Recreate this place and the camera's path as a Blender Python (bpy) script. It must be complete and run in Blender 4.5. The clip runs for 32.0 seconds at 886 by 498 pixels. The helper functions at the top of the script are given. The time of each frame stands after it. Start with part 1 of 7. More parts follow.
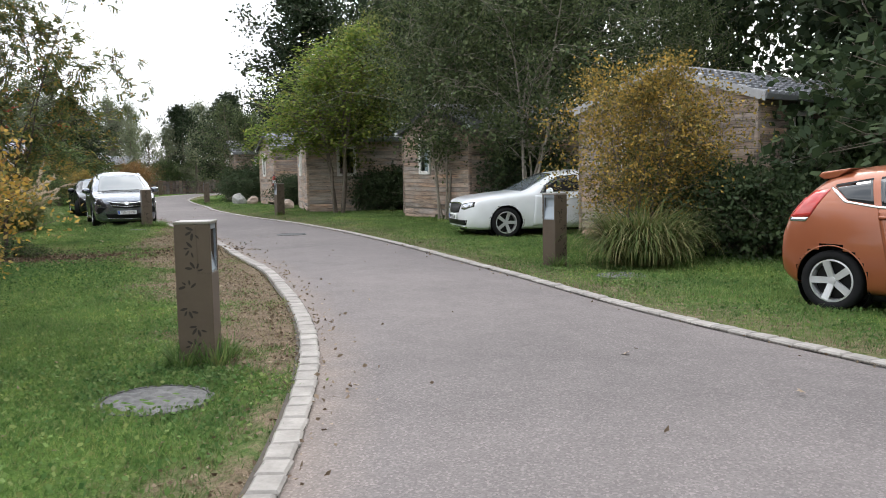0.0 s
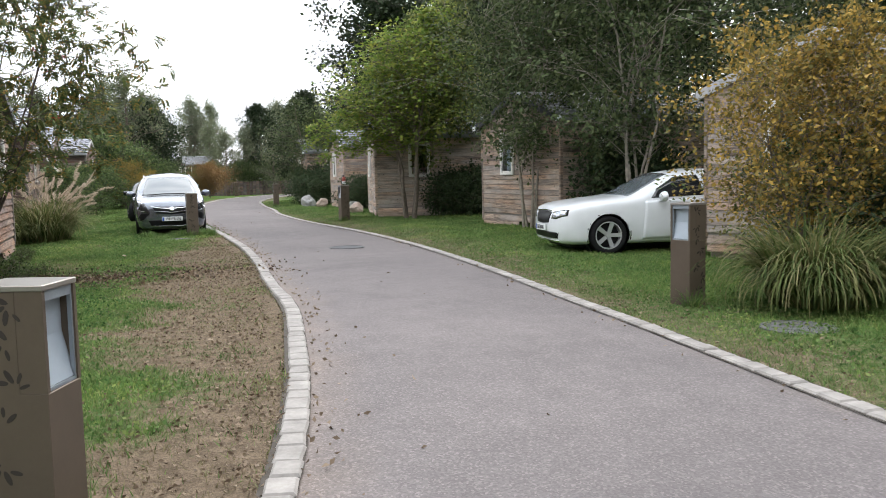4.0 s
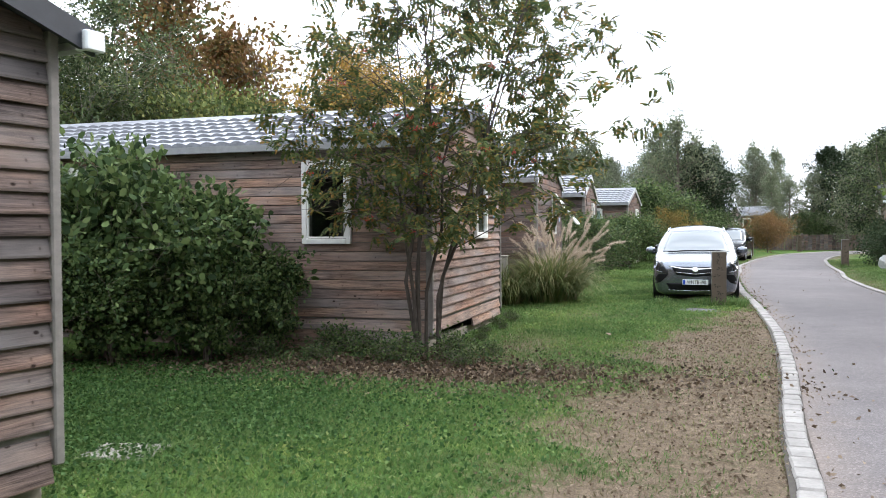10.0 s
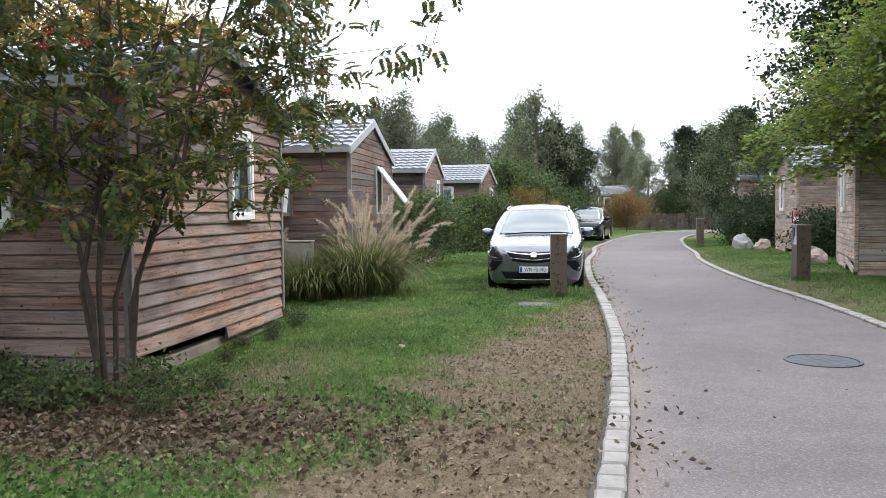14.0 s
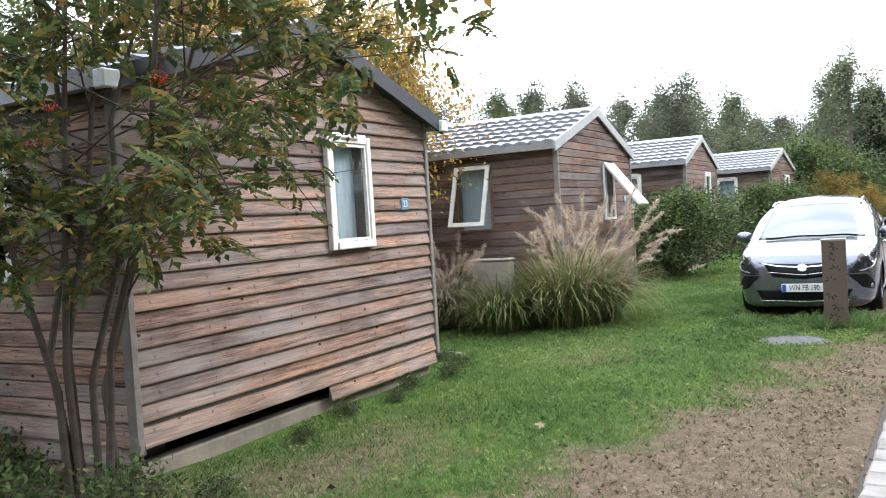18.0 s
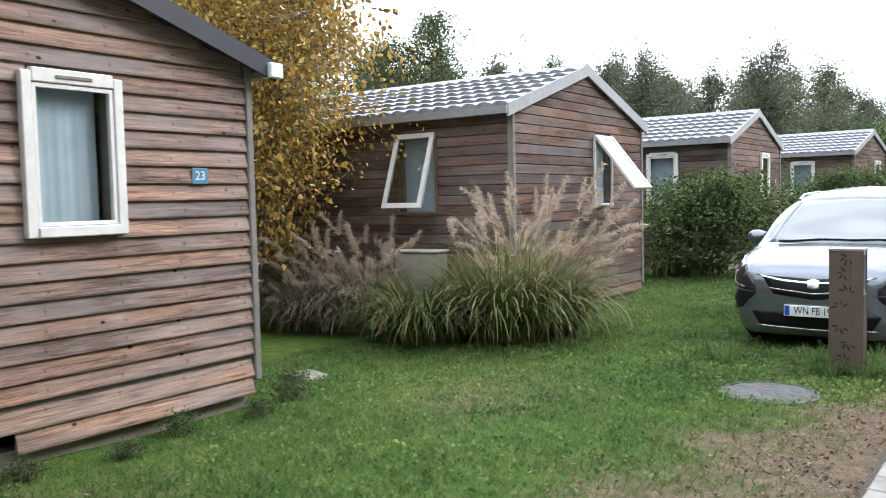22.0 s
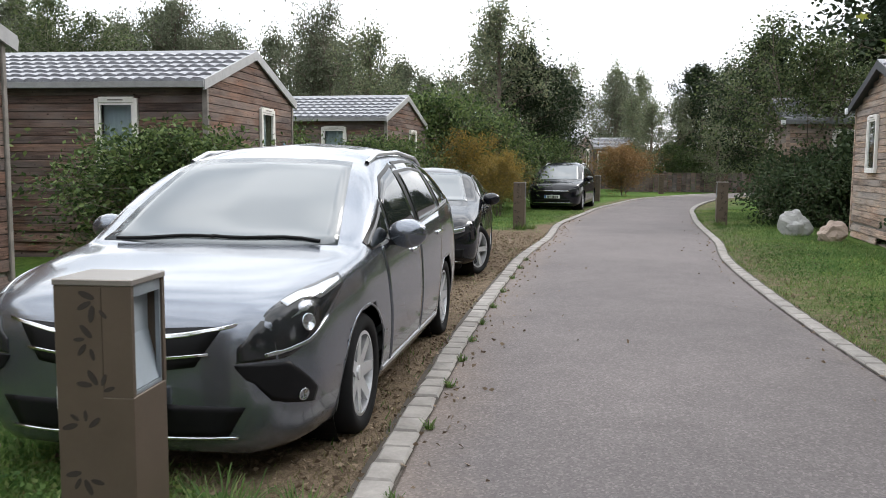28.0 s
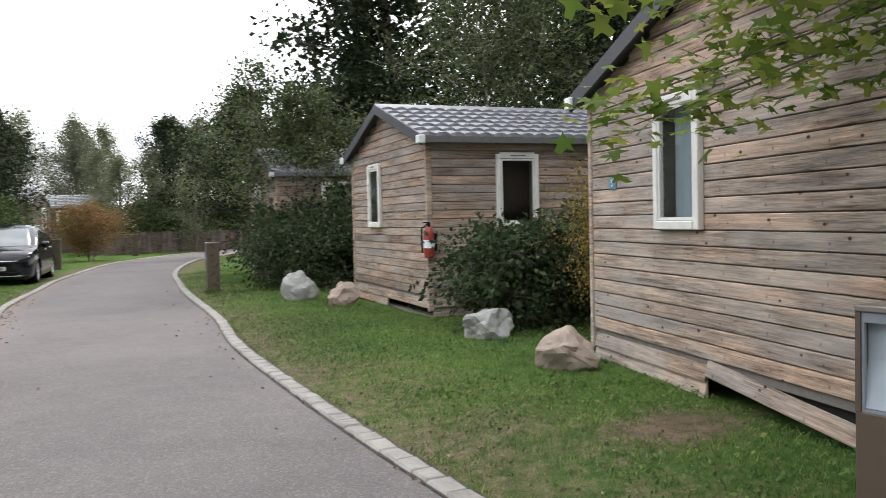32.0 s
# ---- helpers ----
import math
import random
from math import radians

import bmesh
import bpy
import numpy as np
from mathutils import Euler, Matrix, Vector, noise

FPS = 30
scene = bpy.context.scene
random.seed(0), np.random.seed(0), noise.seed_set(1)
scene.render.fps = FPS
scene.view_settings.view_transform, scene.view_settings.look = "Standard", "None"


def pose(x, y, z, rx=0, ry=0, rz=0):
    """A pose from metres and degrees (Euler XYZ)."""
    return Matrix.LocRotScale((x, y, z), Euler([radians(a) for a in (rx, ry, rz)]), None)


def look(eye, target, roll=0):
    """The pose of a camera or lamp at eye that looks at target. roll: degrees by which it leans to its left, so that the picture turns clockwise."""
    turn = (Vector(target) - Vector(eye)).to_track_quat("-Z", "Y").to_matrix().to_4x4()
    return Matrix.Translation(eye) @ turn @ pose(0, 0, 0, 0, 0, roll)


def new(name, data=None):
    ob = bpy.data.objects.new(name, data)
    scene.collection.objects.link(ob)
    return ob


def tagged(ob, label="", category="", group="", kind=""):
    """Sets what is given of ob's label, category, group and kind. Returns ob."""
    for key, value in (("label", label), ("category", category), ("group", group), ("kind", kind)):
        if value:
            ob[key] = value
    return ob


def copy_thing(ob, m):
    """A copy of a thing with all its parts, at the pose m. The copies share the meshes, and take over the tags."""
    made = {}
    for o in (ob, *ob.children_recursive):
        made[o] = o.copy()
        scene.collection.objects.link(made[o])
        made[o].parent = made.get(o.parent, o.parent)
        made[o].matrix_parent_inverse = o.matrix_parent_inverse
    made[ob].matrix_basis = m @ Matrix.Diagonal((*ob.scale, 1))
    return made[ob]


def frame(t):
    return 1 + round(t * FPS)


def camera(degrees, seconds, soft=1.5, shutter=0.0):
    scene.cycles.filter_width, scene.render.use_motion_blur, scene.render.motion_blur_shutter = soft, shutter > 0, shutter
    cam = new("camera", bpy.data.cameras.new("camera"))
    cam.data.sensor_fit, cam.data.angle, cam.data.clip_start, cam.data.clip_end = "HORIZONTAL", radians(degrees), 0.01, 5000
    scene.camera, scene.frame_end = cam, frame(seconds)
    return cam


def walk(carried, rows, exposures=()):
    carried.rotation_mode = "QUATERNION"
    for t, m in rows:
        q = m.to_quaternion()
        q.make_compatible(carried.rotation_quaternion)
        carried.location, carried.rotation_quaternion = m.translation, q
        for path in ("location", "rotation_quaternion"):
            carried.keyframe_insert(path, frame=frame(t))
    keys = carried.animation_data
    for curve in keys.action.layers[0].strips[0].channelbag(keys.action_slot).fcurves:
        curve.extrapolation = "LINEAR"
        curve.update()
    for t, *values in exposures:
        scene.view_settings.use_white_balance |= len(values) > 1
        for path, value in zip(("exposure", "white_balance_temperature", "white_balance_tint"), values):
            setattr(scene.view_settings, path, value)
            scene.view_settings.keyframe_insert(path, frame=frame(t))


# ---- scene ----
cam = camera(56.3, 32.0, soft=0.8, shutter=0.3)
ROWS = [
    (0, 0.143, -0.029, 1.266, -27.72, -5.26, 0.94),
    (0.5, 0.297, 0.279, 1.272, -28.90, -5.51, 0.70),
    (1, 0.475, 0.606, 1.281, -26.82, -4.60, 1.40),
    (1.5, 0.638, 0.966, 1.281, -27.03, -4.16, 1.40),
    (2, 0.836, 1.287, 1.282, -28.21, -3.92, 1.36),
    (2.5, 1.056, 1.624, 1.291, -25.30, -3.46, 1.50),
    (4.5, 1.667, 3.055, 1.298, -18.90, -5.90, 1.19),
    (5, 1.774, 3.442, 1.301, -7.58, -5.42, 3.24),
    (5.5, 1.805, 3.841, 1.306, -0.51, -4.76, 2.87),
    (6, 1.886, 4.092, 1.318, 9.97, -2.77, 2.44),
    (6.5, 1.976, 4.380, 1.333, 19.86, -2.32, 3.29),
    (7, 2.026, 4.694, 1.349, 23.11, -3.11, 3.08),
    (7.5, 2.174, 5.011, 1.354, 27.64, -2.39, 2.65),
    (8, 2.266, 5.356, 1.347, 27.45, -1.90, 2.27),
    (8.5, 2.318, 5.662, 1.351, 20.71, -1.75, 1.08),
    (9, 2.414, 6.013, 1.353, 20.36, -1.21, 1.11),
    (9.5, 2.469, 6.389, 1.347, 19.06, -1.10, 0.79),
    (10, 2.546, 6.758, 1.346, 15.80, -1.21, 0.35),
    (10.5, 2.641, 7.110, 1.349, 17.07, -0.88, 0.35),
    (11, 2.649, 7.445, 1.352, 15.10, -1.18, 0.17),
    (11.5, 2.735, 7.770, 1.355, 12.03, -1.06, 0.24),
    (12, 2.831, 8.103, 1.353, 12.10, -1.56, 0.39),
    (12.5, 2.912, 8.488, 1.352, 9.71, -2.25, 0.21),
    (13, 3.027, 8.844, 1.347, 9.07, -2.11, 0.13),
    (13.5, 3.072, 9.234, 1.331, 8.62, -2.36, 0.47),
    (14, 3.097, 9.591, 1.324, 7.22, -2.63, 0.59),
    (14.5, 3.165, 9.958, 1.326, 11.80, -2.80, 1.97),
    (16.5, 3.565, 11.269, 1.406, 16.78, -4.35, 2.41),
    (17, 3.674, 11.602, 1.418, 22.21, -3.08, 2.99),
    (17.5, 3.750, 11.938, 1.428, 25.03, -2.50, 3.81),
    (18, 3.787, 12.273, 1.434, 28.25, -2.00, 3.60),
    (18.5, 3.932, 12.594, 1.426, 30.44, -1.87, 3.58),
    (19, 4.061, 12.976, 1.409, 30.28, -3.21, 3.48),
    (19.5, 4.187, 13.315, 1.405, 29.91, -3.99, 3.47),
    (20, 4.290, 13.668, 1.404, 35.11, -5.22, 3.14),
    (20.5, 4.308, 14.049, 1.400, 39.00, -4.68, 3.24),
    (21, 4.367, 14.416, 1.394, 39.16, -4.47, 3.28),
    (21.5, 4.381, 14.810, 1.402, 37.73, -4.34, 2.39),
    (22, 4.362, 15.199, 1.415, 35.18, -3.47, 1.33),
    (22.5, 4.407, 15.597, 1.409, 34.23, -3.79, 1.20),
    (23, 4.360, 15.987, 1.397, 31.59, -4.01, 0.83),
    (23.5, 4.339, 16.316, 1.386, 27.62, -4.08, 0.71),
    (24, 4.330, 16.705, 1.382, 27.75, -4.20, 0.74),
    (24.5, 4.283, 17.105, 1.376, 23.81, -4.36, -0.00),
    (26.5, 4.491, 18.667, 1.339, 15.76, -5.93, -0.46),
    (27, 4.522, 19.049, 1.328, 9.65, -5.42, -0.78),
    (27.5, 4.574, 19.423, 1.312, 7.75, -5.12, -0.54),
    (28, 4.584, 19.783, 1.307, 7.70, -5.78, -0.42),
    (28.5, 4.588, 20.130, 1.312, 2.82, -5.32, 0.13),
    (29, 4.645, 20.503, 1.311, -0.45, -5.02, 1.68),
    (29.5, 4.632, 20.903, 1.314, -7.46, -4.23, 1.41),
    (30, 4.647, 21.275, 1.313, -11.67, -3.63, 2.18),
    (30.5, 4.704, 21.657, 1.319, -10.94, -3.14, 2.84),
    (31, 4.733, 22.021, 1.330, -14.45, -3.13, 1.36),
    (31.5, 4.790, 22.379, 1.346, -21.08, -2.52, 1.28),
    (32, 4.831, 22.761, 1.351, -27.67, -2.16, 1.35),
]
# the plan is drawn in units of 1.14 m
PLAN = 1.14
SC = Matrix.Scale(PLAN, 4)
walk(cam, [(t, pose(PLAN * x, PLAN * y, PLAN * z, 90 + pitch, roll, yaw)) for t, x, y, z, yaw, pitch, roll in ROWS],
     exposures=[(0.0, 0.81, 6600, 10), (4.5, 0.93, 6550, 10), (6.0, 0.97, 6220, 10), (7.0, 1.33, 6000, 10), (8.0, 1.39, 6000, 10), (9.5, 1.20, 6150, 10), (12.0, 1.15, 6300, 10), (14.5, 1.00, 6300, 10), (16.5, 1.17, 6270, 10), (18.0, 1.38, 6250, 10), (20.0, 1.48, 6100, 10), (21.0, 1.49, 6050, 10), (22.0, 1.13, 6200, 10), (23.0, 1.12, 6350, 10), (24.5, 0.84, 6500, 10), (27.0, 0.70, 6600, 10), (29.0, 0.64, 6640, 10), (32.0, 0.76, 6700, 10)])

# ---------------------------------------------------------------- light
SUN_ELEV, SUN_AZ = radians(34), radians(48)
world = bpy.data.worlds.new("overcast_sky")
scene.world = world
world.use_nodes = True
wt = world.node_tree
wt.nodes.clear()
w_out = wt.nodes.new("ShaderNodeOutputWorld")
w_bg = wt.nodes.new("ShaderNodeBackground")
w_sky = wt.nodes.new("ShaderNodeTexSky")
w_sky.sky_type = 'NISHITA'
w_sky.sun_disc = False
w_sky.sun_elevation, w_sky.sun_rotation = SUN_ELEV, SUN_AZ
w_sky.dust_density, w_sky.air_density = 3.0, 0.8
w_co = wt.nodes.new("ShaderNodeTexCoord")
w_sep = wt.nodes.new("ShaderNodeSeparateXYZ")
wt.links.new(w_co.outputs["Generated"], w_sep.inputs[0])
# cloud cover: paler at the horizon, brighter overhead, streaked by soft noise
w_map = wt.nodes.new("ShaderNodeMapping")
w_map.inputs["Scale"].default_value = (1.6, 1.6, 6.0)
wt.links.new(w_co.outputs["Generated"], w_map.inputs[0])
w_noise = wt.nodes.new("ShaderNodeTexNoise")
w_noise.inputs["Scale"].default_value = 1.7
w_noise.inputs["Detail"].default_value = 5.0
wt.links.new(w_map.outputs[0], w_noise.inputs["Vector"])
w_ramp = wt.nodes.new("ShaderNodeValToRGB")
w_ramp.color_ramp.elements[0].position, w_ramp.color_ramp.elements[0].color = 0.34, (4.9, 5.4, 6.1, 1)
w_ramp.color_ramp.elements[1].position, w_ramp.color_ramp.elements[1].color = 0.60, (12.0, 12.35, 12.8, 1)
wt.links.new(w_noise.outputs["Fac"], w_ramp.inputs[0])
w_grad = wt.nodes.new("ShaderNodeMapRange")
w_grad.inputs["From Min"].default_value, w_grad.inputs["From Max"].default_value = 0.0, 1.0
w_grad.inputs["To Min"].default_value, w_grad.inputs["To Max"].default_value = 0.85, 2.1
wt.links.new(w_sep.outputs["Z"], w_grad.inputs["Value"])
w_mul = wt.nodes.new("ShaderNodeVectorMath")
w_mul.operation = 'SCALE'
wt.links.new(w_ramp.outputs[0], w_mul.inputs[0])
# the cloud is brighter on the side of the veiled sun
w_side = wt.nodes.new("ShaderNodeMapRange")
w_side.inputs["From Min"].default_value, w_side.inputs["From Max"].default_value = -1.0, 1.0
w_side.inputs["To Min"].default_value, w_side.inputs["To Max"].default_value = 0.74, 1.22
wt.links.new(w_sep.outputs["Y"], w_side.inputs["Value"])
w_both = wt.nodes.new("ShaderNodeMath")
w_both.operation = 'MULTIPLY'
wt.links.new(w_grad.outputs[0], w_both.inputs[0])
wt.links.new(w_side.outputs[0], w_both.inputs[1])
wt.links.new(w_both.outputs[0], w_mul.inputs["Scale"])
w_mix = wt.nodes.new("ShaderNodeMix")
w_mix.data_type = 'RGBA'
w_mix.inputs[0].default_value = 0.88
wt.links.new(w_sky.outputs[0], w_mix.inputs[6])
wt.links.new(w_mul.outputs[0], w_mix.inputs[7])
w_bg.inputs["Strength"].default_value = 0.105
wt.links.new(w_mix.outputs[2], w_bg.inputs[0])
wt.links.new(w_bg.outputs[0], w_out.inputs[0])

sun = new("sun", bpy.data.lights.new("sun", 'SUN'))
sun.data.energy, sun.data.angle, sun.data.color = 1.5, radians(25), (1.0, 0.965, 0.93)
sun.matrix_world = look((0, 0, 30), (30 * -math.sin(SUN_AZ) / math.tan(SUN_ELEV), 30 * -math.cos(SUN_AZ) / math.tan(SUN_ELEV), 0))

# ---------------------------------------------------------------- helpers


def part(name, bm, material, parent=None, label="", smooth=False):
    """A bmesh as one mesh object, under a thing or a part."""
    me = bpy.data.meshes.new(name)
    bm.to_mesh(me)
    bm.free()
    return link_mesh(name, me, material, parent, label, smooth)


def link_mesh(name, me, material, parent=None, label="", smooth=False):
    ob = new(name, me)
    if material and not me.materials:
        me.materials.append(material)
    if smooth:
        me.polygons.foreach_set("use_smooth", [True] * len(me.polygons))
    if parent:
        ob.parent = parent
    if label:
        tagged(ob, label)
    return ob


def empty(name, m, label, category, group=""):
    ob = new(name)
    ob.matrix_world = SC @ m
    ob.empty_display_size = 0.1
    return tagged(ob, label, category, group)


def planned(ob):
    """Takes a mesh drawn in plan units to metres."""
    ob.matrix_world = SC
    return ob


def box(bm, x0, x1, y0, y1, z0, z1):
    v = [bm.verts.new((x, y, z)) for x in (x0, x1) for y in (y0, y1) for z in (z0, z1)]
    for f in ((0, 1, 3, 2), (4, 6, 7, 5), (0, 4, 5, 1), (2, 3, 7, 6), (0, 2, 6, 4), (1, 5, 7, 3)):
        bm.faces.new([v[i] for i in f])
    return v


def boxes(*list_of):
    bm = bmesh.new()
    for b in list_of:
        box(bm, *b)
    return bm


def bevelled(bm, w=0.008, seg=1):
    bmesh.ops.bevel(bm, geom=bm.edges[:], offset=w, segments=seg, affect='EDGES', profile=0.6)
    return bm


def prism(outline, a, b, axis="x"):
    """A polygon in the two other axes, drawn out from a to b along an axis."""
    bm = bmesh.new()

    def at(p, q):
        return {"x": (q, p[0], p[1]), "y": (p[0], q, p[1]), "z": (p[0], p[1], q)}[axis]
    lo = [bm.verts.new(at(p, a)) for p in outline]
    hi = [bm.verts.new(at(p, b)) for p in outline]
    bm.faces.new(lo)
    bm.faces.new(hi[::-1])
    n = len(outline)
    for i in range(n):
        bm.faces.new((lo[i], hi[i], hi[(i + 1) % n], lo[(i + 1) % n]))
    bmesh.ops.recalc_face_normals(bm, faces=bm.faces[:])
    return bm


def raw_mesh(name, verts, faces, smooth=False):
    me = bpy.data.meshes.new(name)
    me.from_pydata([tuple(v) for v in verts] if not isinstance(verts, list) else verts, [], faces)
    if smooth:
        me.polygons.foreach_set("use_smooth", [True] * len(me.polygons))
    me.update()
    return me


def fast_mesh(name, verts, quads):
    """A mesh from arrays: verts (n, 3), quads (m, 4 or 3)."""
    me = bpy.data.meshes.new(name)
    n, m, k = len(verts), len(quads), quads.shape[1]
    me.vertices.add(n)
    me.vertices.foreach_set("co", np.asarray(verts, np.float32).ravel())
    me.loops.add(m * k)
    me.loops.foreach_set("vertex_index", np.asarray(quads, np.int32).ravel())
    me.polygons.add(m)
    me.polygons.foreach_set("loop_start", np.arange(0, m * k, k, dtype=np.int32))
    me.update(calc_edges=True)
    return me


# ---------------------------------------------------------------- materials


class Mat:
    """A node material with a few shorthands."""

    def __init__(self, name, rough=0.8, metal=0.0, spec=0.3):
        self.m = bpy.data.materials.new(name)
        self.m.use_nodes = True
        self.t = self.m.node_tree
        self.b = self.t.nodes["Principled BSDF"]
        self.b.inputs["Roughness"].default_value = rough
        self.b.inputs["Metallic"].default_value = metal
        self.b.inputs["Specular IOR Level"].default_value = spec

    def node(self, kind, **inputs):
        n = self.t.nodes.new("ShaderNode" + kind)
        for k, v in inputs.items():
            n.inputs[k.replace("_", " ")].default_value = v
        return n

    def link(self, a, b):
        self.t.links.new(a, b)

    def coords(self, scale=(1, 1, 1), shift=False, kind="Object"):
        c = self.node("TexCoord")
        out = c.outputs[kind]
        if shift:
            info = self.node("ObjectInfo")
            mul = self.node("Math")
            mul.operation = 'MULTIPLY'
            mul.inputs[1].default_value = 37.0
            self.link(info.outputs["Random"], mul.inputs[0])
            add = self.node("VectorMath")
            add.operation = 'ADD'
            self.link(out, add.inputs[0])
            self.link(mul.outputs[0], add.inputs[1])
            out = add.outputs[0]
        mp = self.node("Mapping")
        mp.inputs["Scale"].default_value = scale
        self.link(out, mp.inputs[0])
        return mp.outputs[0]

    def noise(self, vec, scale, detail=4.0, rough=0.55, dist=0.0):
        n = self.node("TexNoise", Scale=scale, Detail=detail, Roughness=rough, Distortion=dist)
        if vec is not None:
            self.link(vec, n.inputs["Vector"])
        return n.outputs["Fac"]

    def ramp(self, fac, *stops):
        r = self.node("ValToRGB")
        el = r.color_ramp.elements
        while len(el) < len(stops):
            el.new(0.5)
        for e, (p, c) in zip(el, stops):
            e.position, e.color = p, (*c, 1) if len(c) == 3 else c
        self.link(fac, r.inputs[0])
        return r.outputs[0]

    def mix(self, fac, a, b, mode='MIX'):
        n = self.node("Mix")
        n.data_type, n.blend_type = 'RGBA', mode
        for sock, v in ((n.inputs[0], fac), (n.inputs[6], a), (n.inputs[7], b)):
            if isinstance(v, (int, float)):
                sock.default_value = v
            elif isinstance(v, tuple):
                sock.default_value = (*v, 1)
            else:
                self.link(v, sock)
        return n.outputs[2]

    def math(self, op, a, b):
        n = self.node("Math")
        n.operation = op
        for sock, v in ((n.inputs[0], a), (n.inputs[1], b)):
            if isinstance(v, (int, float)):
                sock.default_value = v
            else:
                self.link(v, sock)
        return n.outputs[0]

    def color(self, c):
        if isinstance(c, tuple):
            self.b.inputs["Base Color"].default_value = (*c, 1)
        else:
            self.link(c, self.b.inputs["Base Color"])
        return self

    def bump(self, h, strength=0.3, dist=0.01):
        n = self.node("Bump", Strength=strength, Distance=dist)
        self.link(h, n.inputs["Height"])
        self.link(n.outputs[0], self.b.inputs["Normal"])
        return self


def plain(name, c, rough=0.5, metal=0.0, var=0.15, scale=12.0, spec=0.4, bump=0.05):
    """A plain surface with slight mottling and fine relief."""
    M = Mat(name, rough, metal, spec)
    v = M.coords(shift=True)
    n1 = M.noise(v, scale)
    n2 = M.noise(v, scale * 9)
    lo = tuple(x * (1 - var) for x in c)
    hi = tuple(min(1, x * (1 + var)) for x in c)
    col = M.ramp(n1, (0.3, lo), (0.7, hi))
    col = M.mix(0.25, col, M.ramp(n2, (0.3, lo), (0.7, hi)))
    M.color(col)
    if bump:
        M.bump(n2, bump, 0.002)
    return M.m


def wood_planks(name, tones, grey):
    """Weathered cladding: grain along the plank, knots, grey bleaching, a tone of its own for each board."""
    M = Mat(name, 0.85, 0, 0.15)
    v = M.coords((1, 1, 1), shift=True)
    long = M.node("Mapping")
    long.inputs["Scale"].default_value = (1.2, 1.2, 26)
    M.link(v, long.inputs[0])
    grain = M.noise(long.outputs[0], 2.2, 6, 0.65, 0.6)
    blot = M.noise(v, 1.1, 3)
    fine = M.noise(v, 60, 3)
    info = M.node("ObjectInfo")
    base = M.ramp(info.outputs["Random"], (0.0, tones[0]), (0.35, tones[1]), (0.7, tones[2]), (1.0, tones[3]))
    smear = M.node("Mapping")
    smear.inputs["Scale"].default_value = (0.9, 0.9, 7)
    M.link(v, smear.inputs[0])
    base = M.mix(1.0, base, M.ramp(M.noise(smear.outputs[0], 1.6, 4, 0.6), (0.32, (0.55, 0.56, 0.6)), (0.5, (0.95, 0.95, 0.95)), (0.7, (1.3, 1.22, 1.16))), 'MULTIPLY')
    dark = M.mix(1.0, base, M.ramp(grain, (0.3, (0.26, 0.24, 0.23)), (0.48, (0.84, 0.82, 0.81)), (0.68, (1.32, 1.29, 1.26))), 'MULTIPLY')
    hair = M.node("Mapping")
    hair.inputs["Scale"].default_value = (3.5, 3.5, 90)
    M.link(v, hair.inputs[0])
    dark = M.mix(1.0, dark, M.ramp(M.noise(hair.outputs[0], 2.6, 4, 0.7), (0.3, (0.62, 0.61, 0.6)), (0.52, (1.0, 1.0, 1.0)), (0.72, (1.25, 1.24, 1.22))), 'MULTIPLY')
    bleach = M.mix(M.ramp(blot, (0.42, (0, 0, 0)), (0.66, (0.85, 0.85, 0.85))), dark, M.mix(0.6, dark, grey))
    vor = M.node("TexVoronoi", Scale=4.6)
    kn = M.node("Mapping")
    kn.inputs["Scale"].default_value = (1, 1, 1.6)
    M.link(v, kn.inputs[0])
    M.link(kn.outputs[0], vor.inputs["Vector"])
    knots = M.ramp(vor.outputs["Distance"], (0.05, (0.14, 0.11, 0.10)), (0.10, (1, 1, 1)))
    # nail heads and their small rust marks, one to each board at every stud
    sep = M.node("SeparateXYZ")
    M.link(M.node("TexCoord").outputs["Object"], sep.inputs[0])
    along = M.math('ADD', M.math('MULTIPLY', sep.outputs["X"], 1 / 0.47), M.math('ADD', M.math('MULTIPLY', M.noise(v, 1.7, 1), 0.3), M.math('MULTIPLY', info.outputs["Random"], 0.2)))
    du = M.math('MULTIPLY', M.math('ABSOLUTE', M.math('SUBTRACT', M.math('FRACT', along, 0.0), 0.5), 0.0), 0.47)
    up = M.math('FRACT', M.math('MULTIPLY', M.math('SUBTRACT', sep.outputs["Z"], 0.36), 1 / 0.1085), 0.0)
    dv = M.math('MULTIPLY', M.math('ABSOLUTE', M.math('SUBTRACT', up, 0.42), 0.0), 0.1085 * 0.7)
    nail = M.math('SQRT', M.math('ADD', M.math('MULTIPLY', du, du), M.math('MULTIPLY', dv, dv)), 0.0)
    spots = M.ramp(nail, (0.003, (0.45, 0.43, 0.42)), (0.008, (0.92, 0.92, 0.92)), (0.02, (1, 1, 1)))
    col = M.mix(1.0, bleach, knots, 'MULTIPLY')
    # rust-red and silvery smears where the old stain has worn unevenly
    worn = M.noise(smear.outputs[0], 0.55, 3, 0.6)
    col = M.mix(1.0, col, M.ramp(worn, (0.3, (0.78, 0.8, 0.84)), (0.5, (1, 1, 1)), (0.66, (1.22, 1.06, 0.96))), 'MULTIPLY')
    M.color(M.mix(1.0, col, spots, 'MULTIPLY'))
    M.bump(M.math('ADD', grain, M.math('MULTIPLY', fine, 0.3)), 0.65, 0.005)
    return M.m


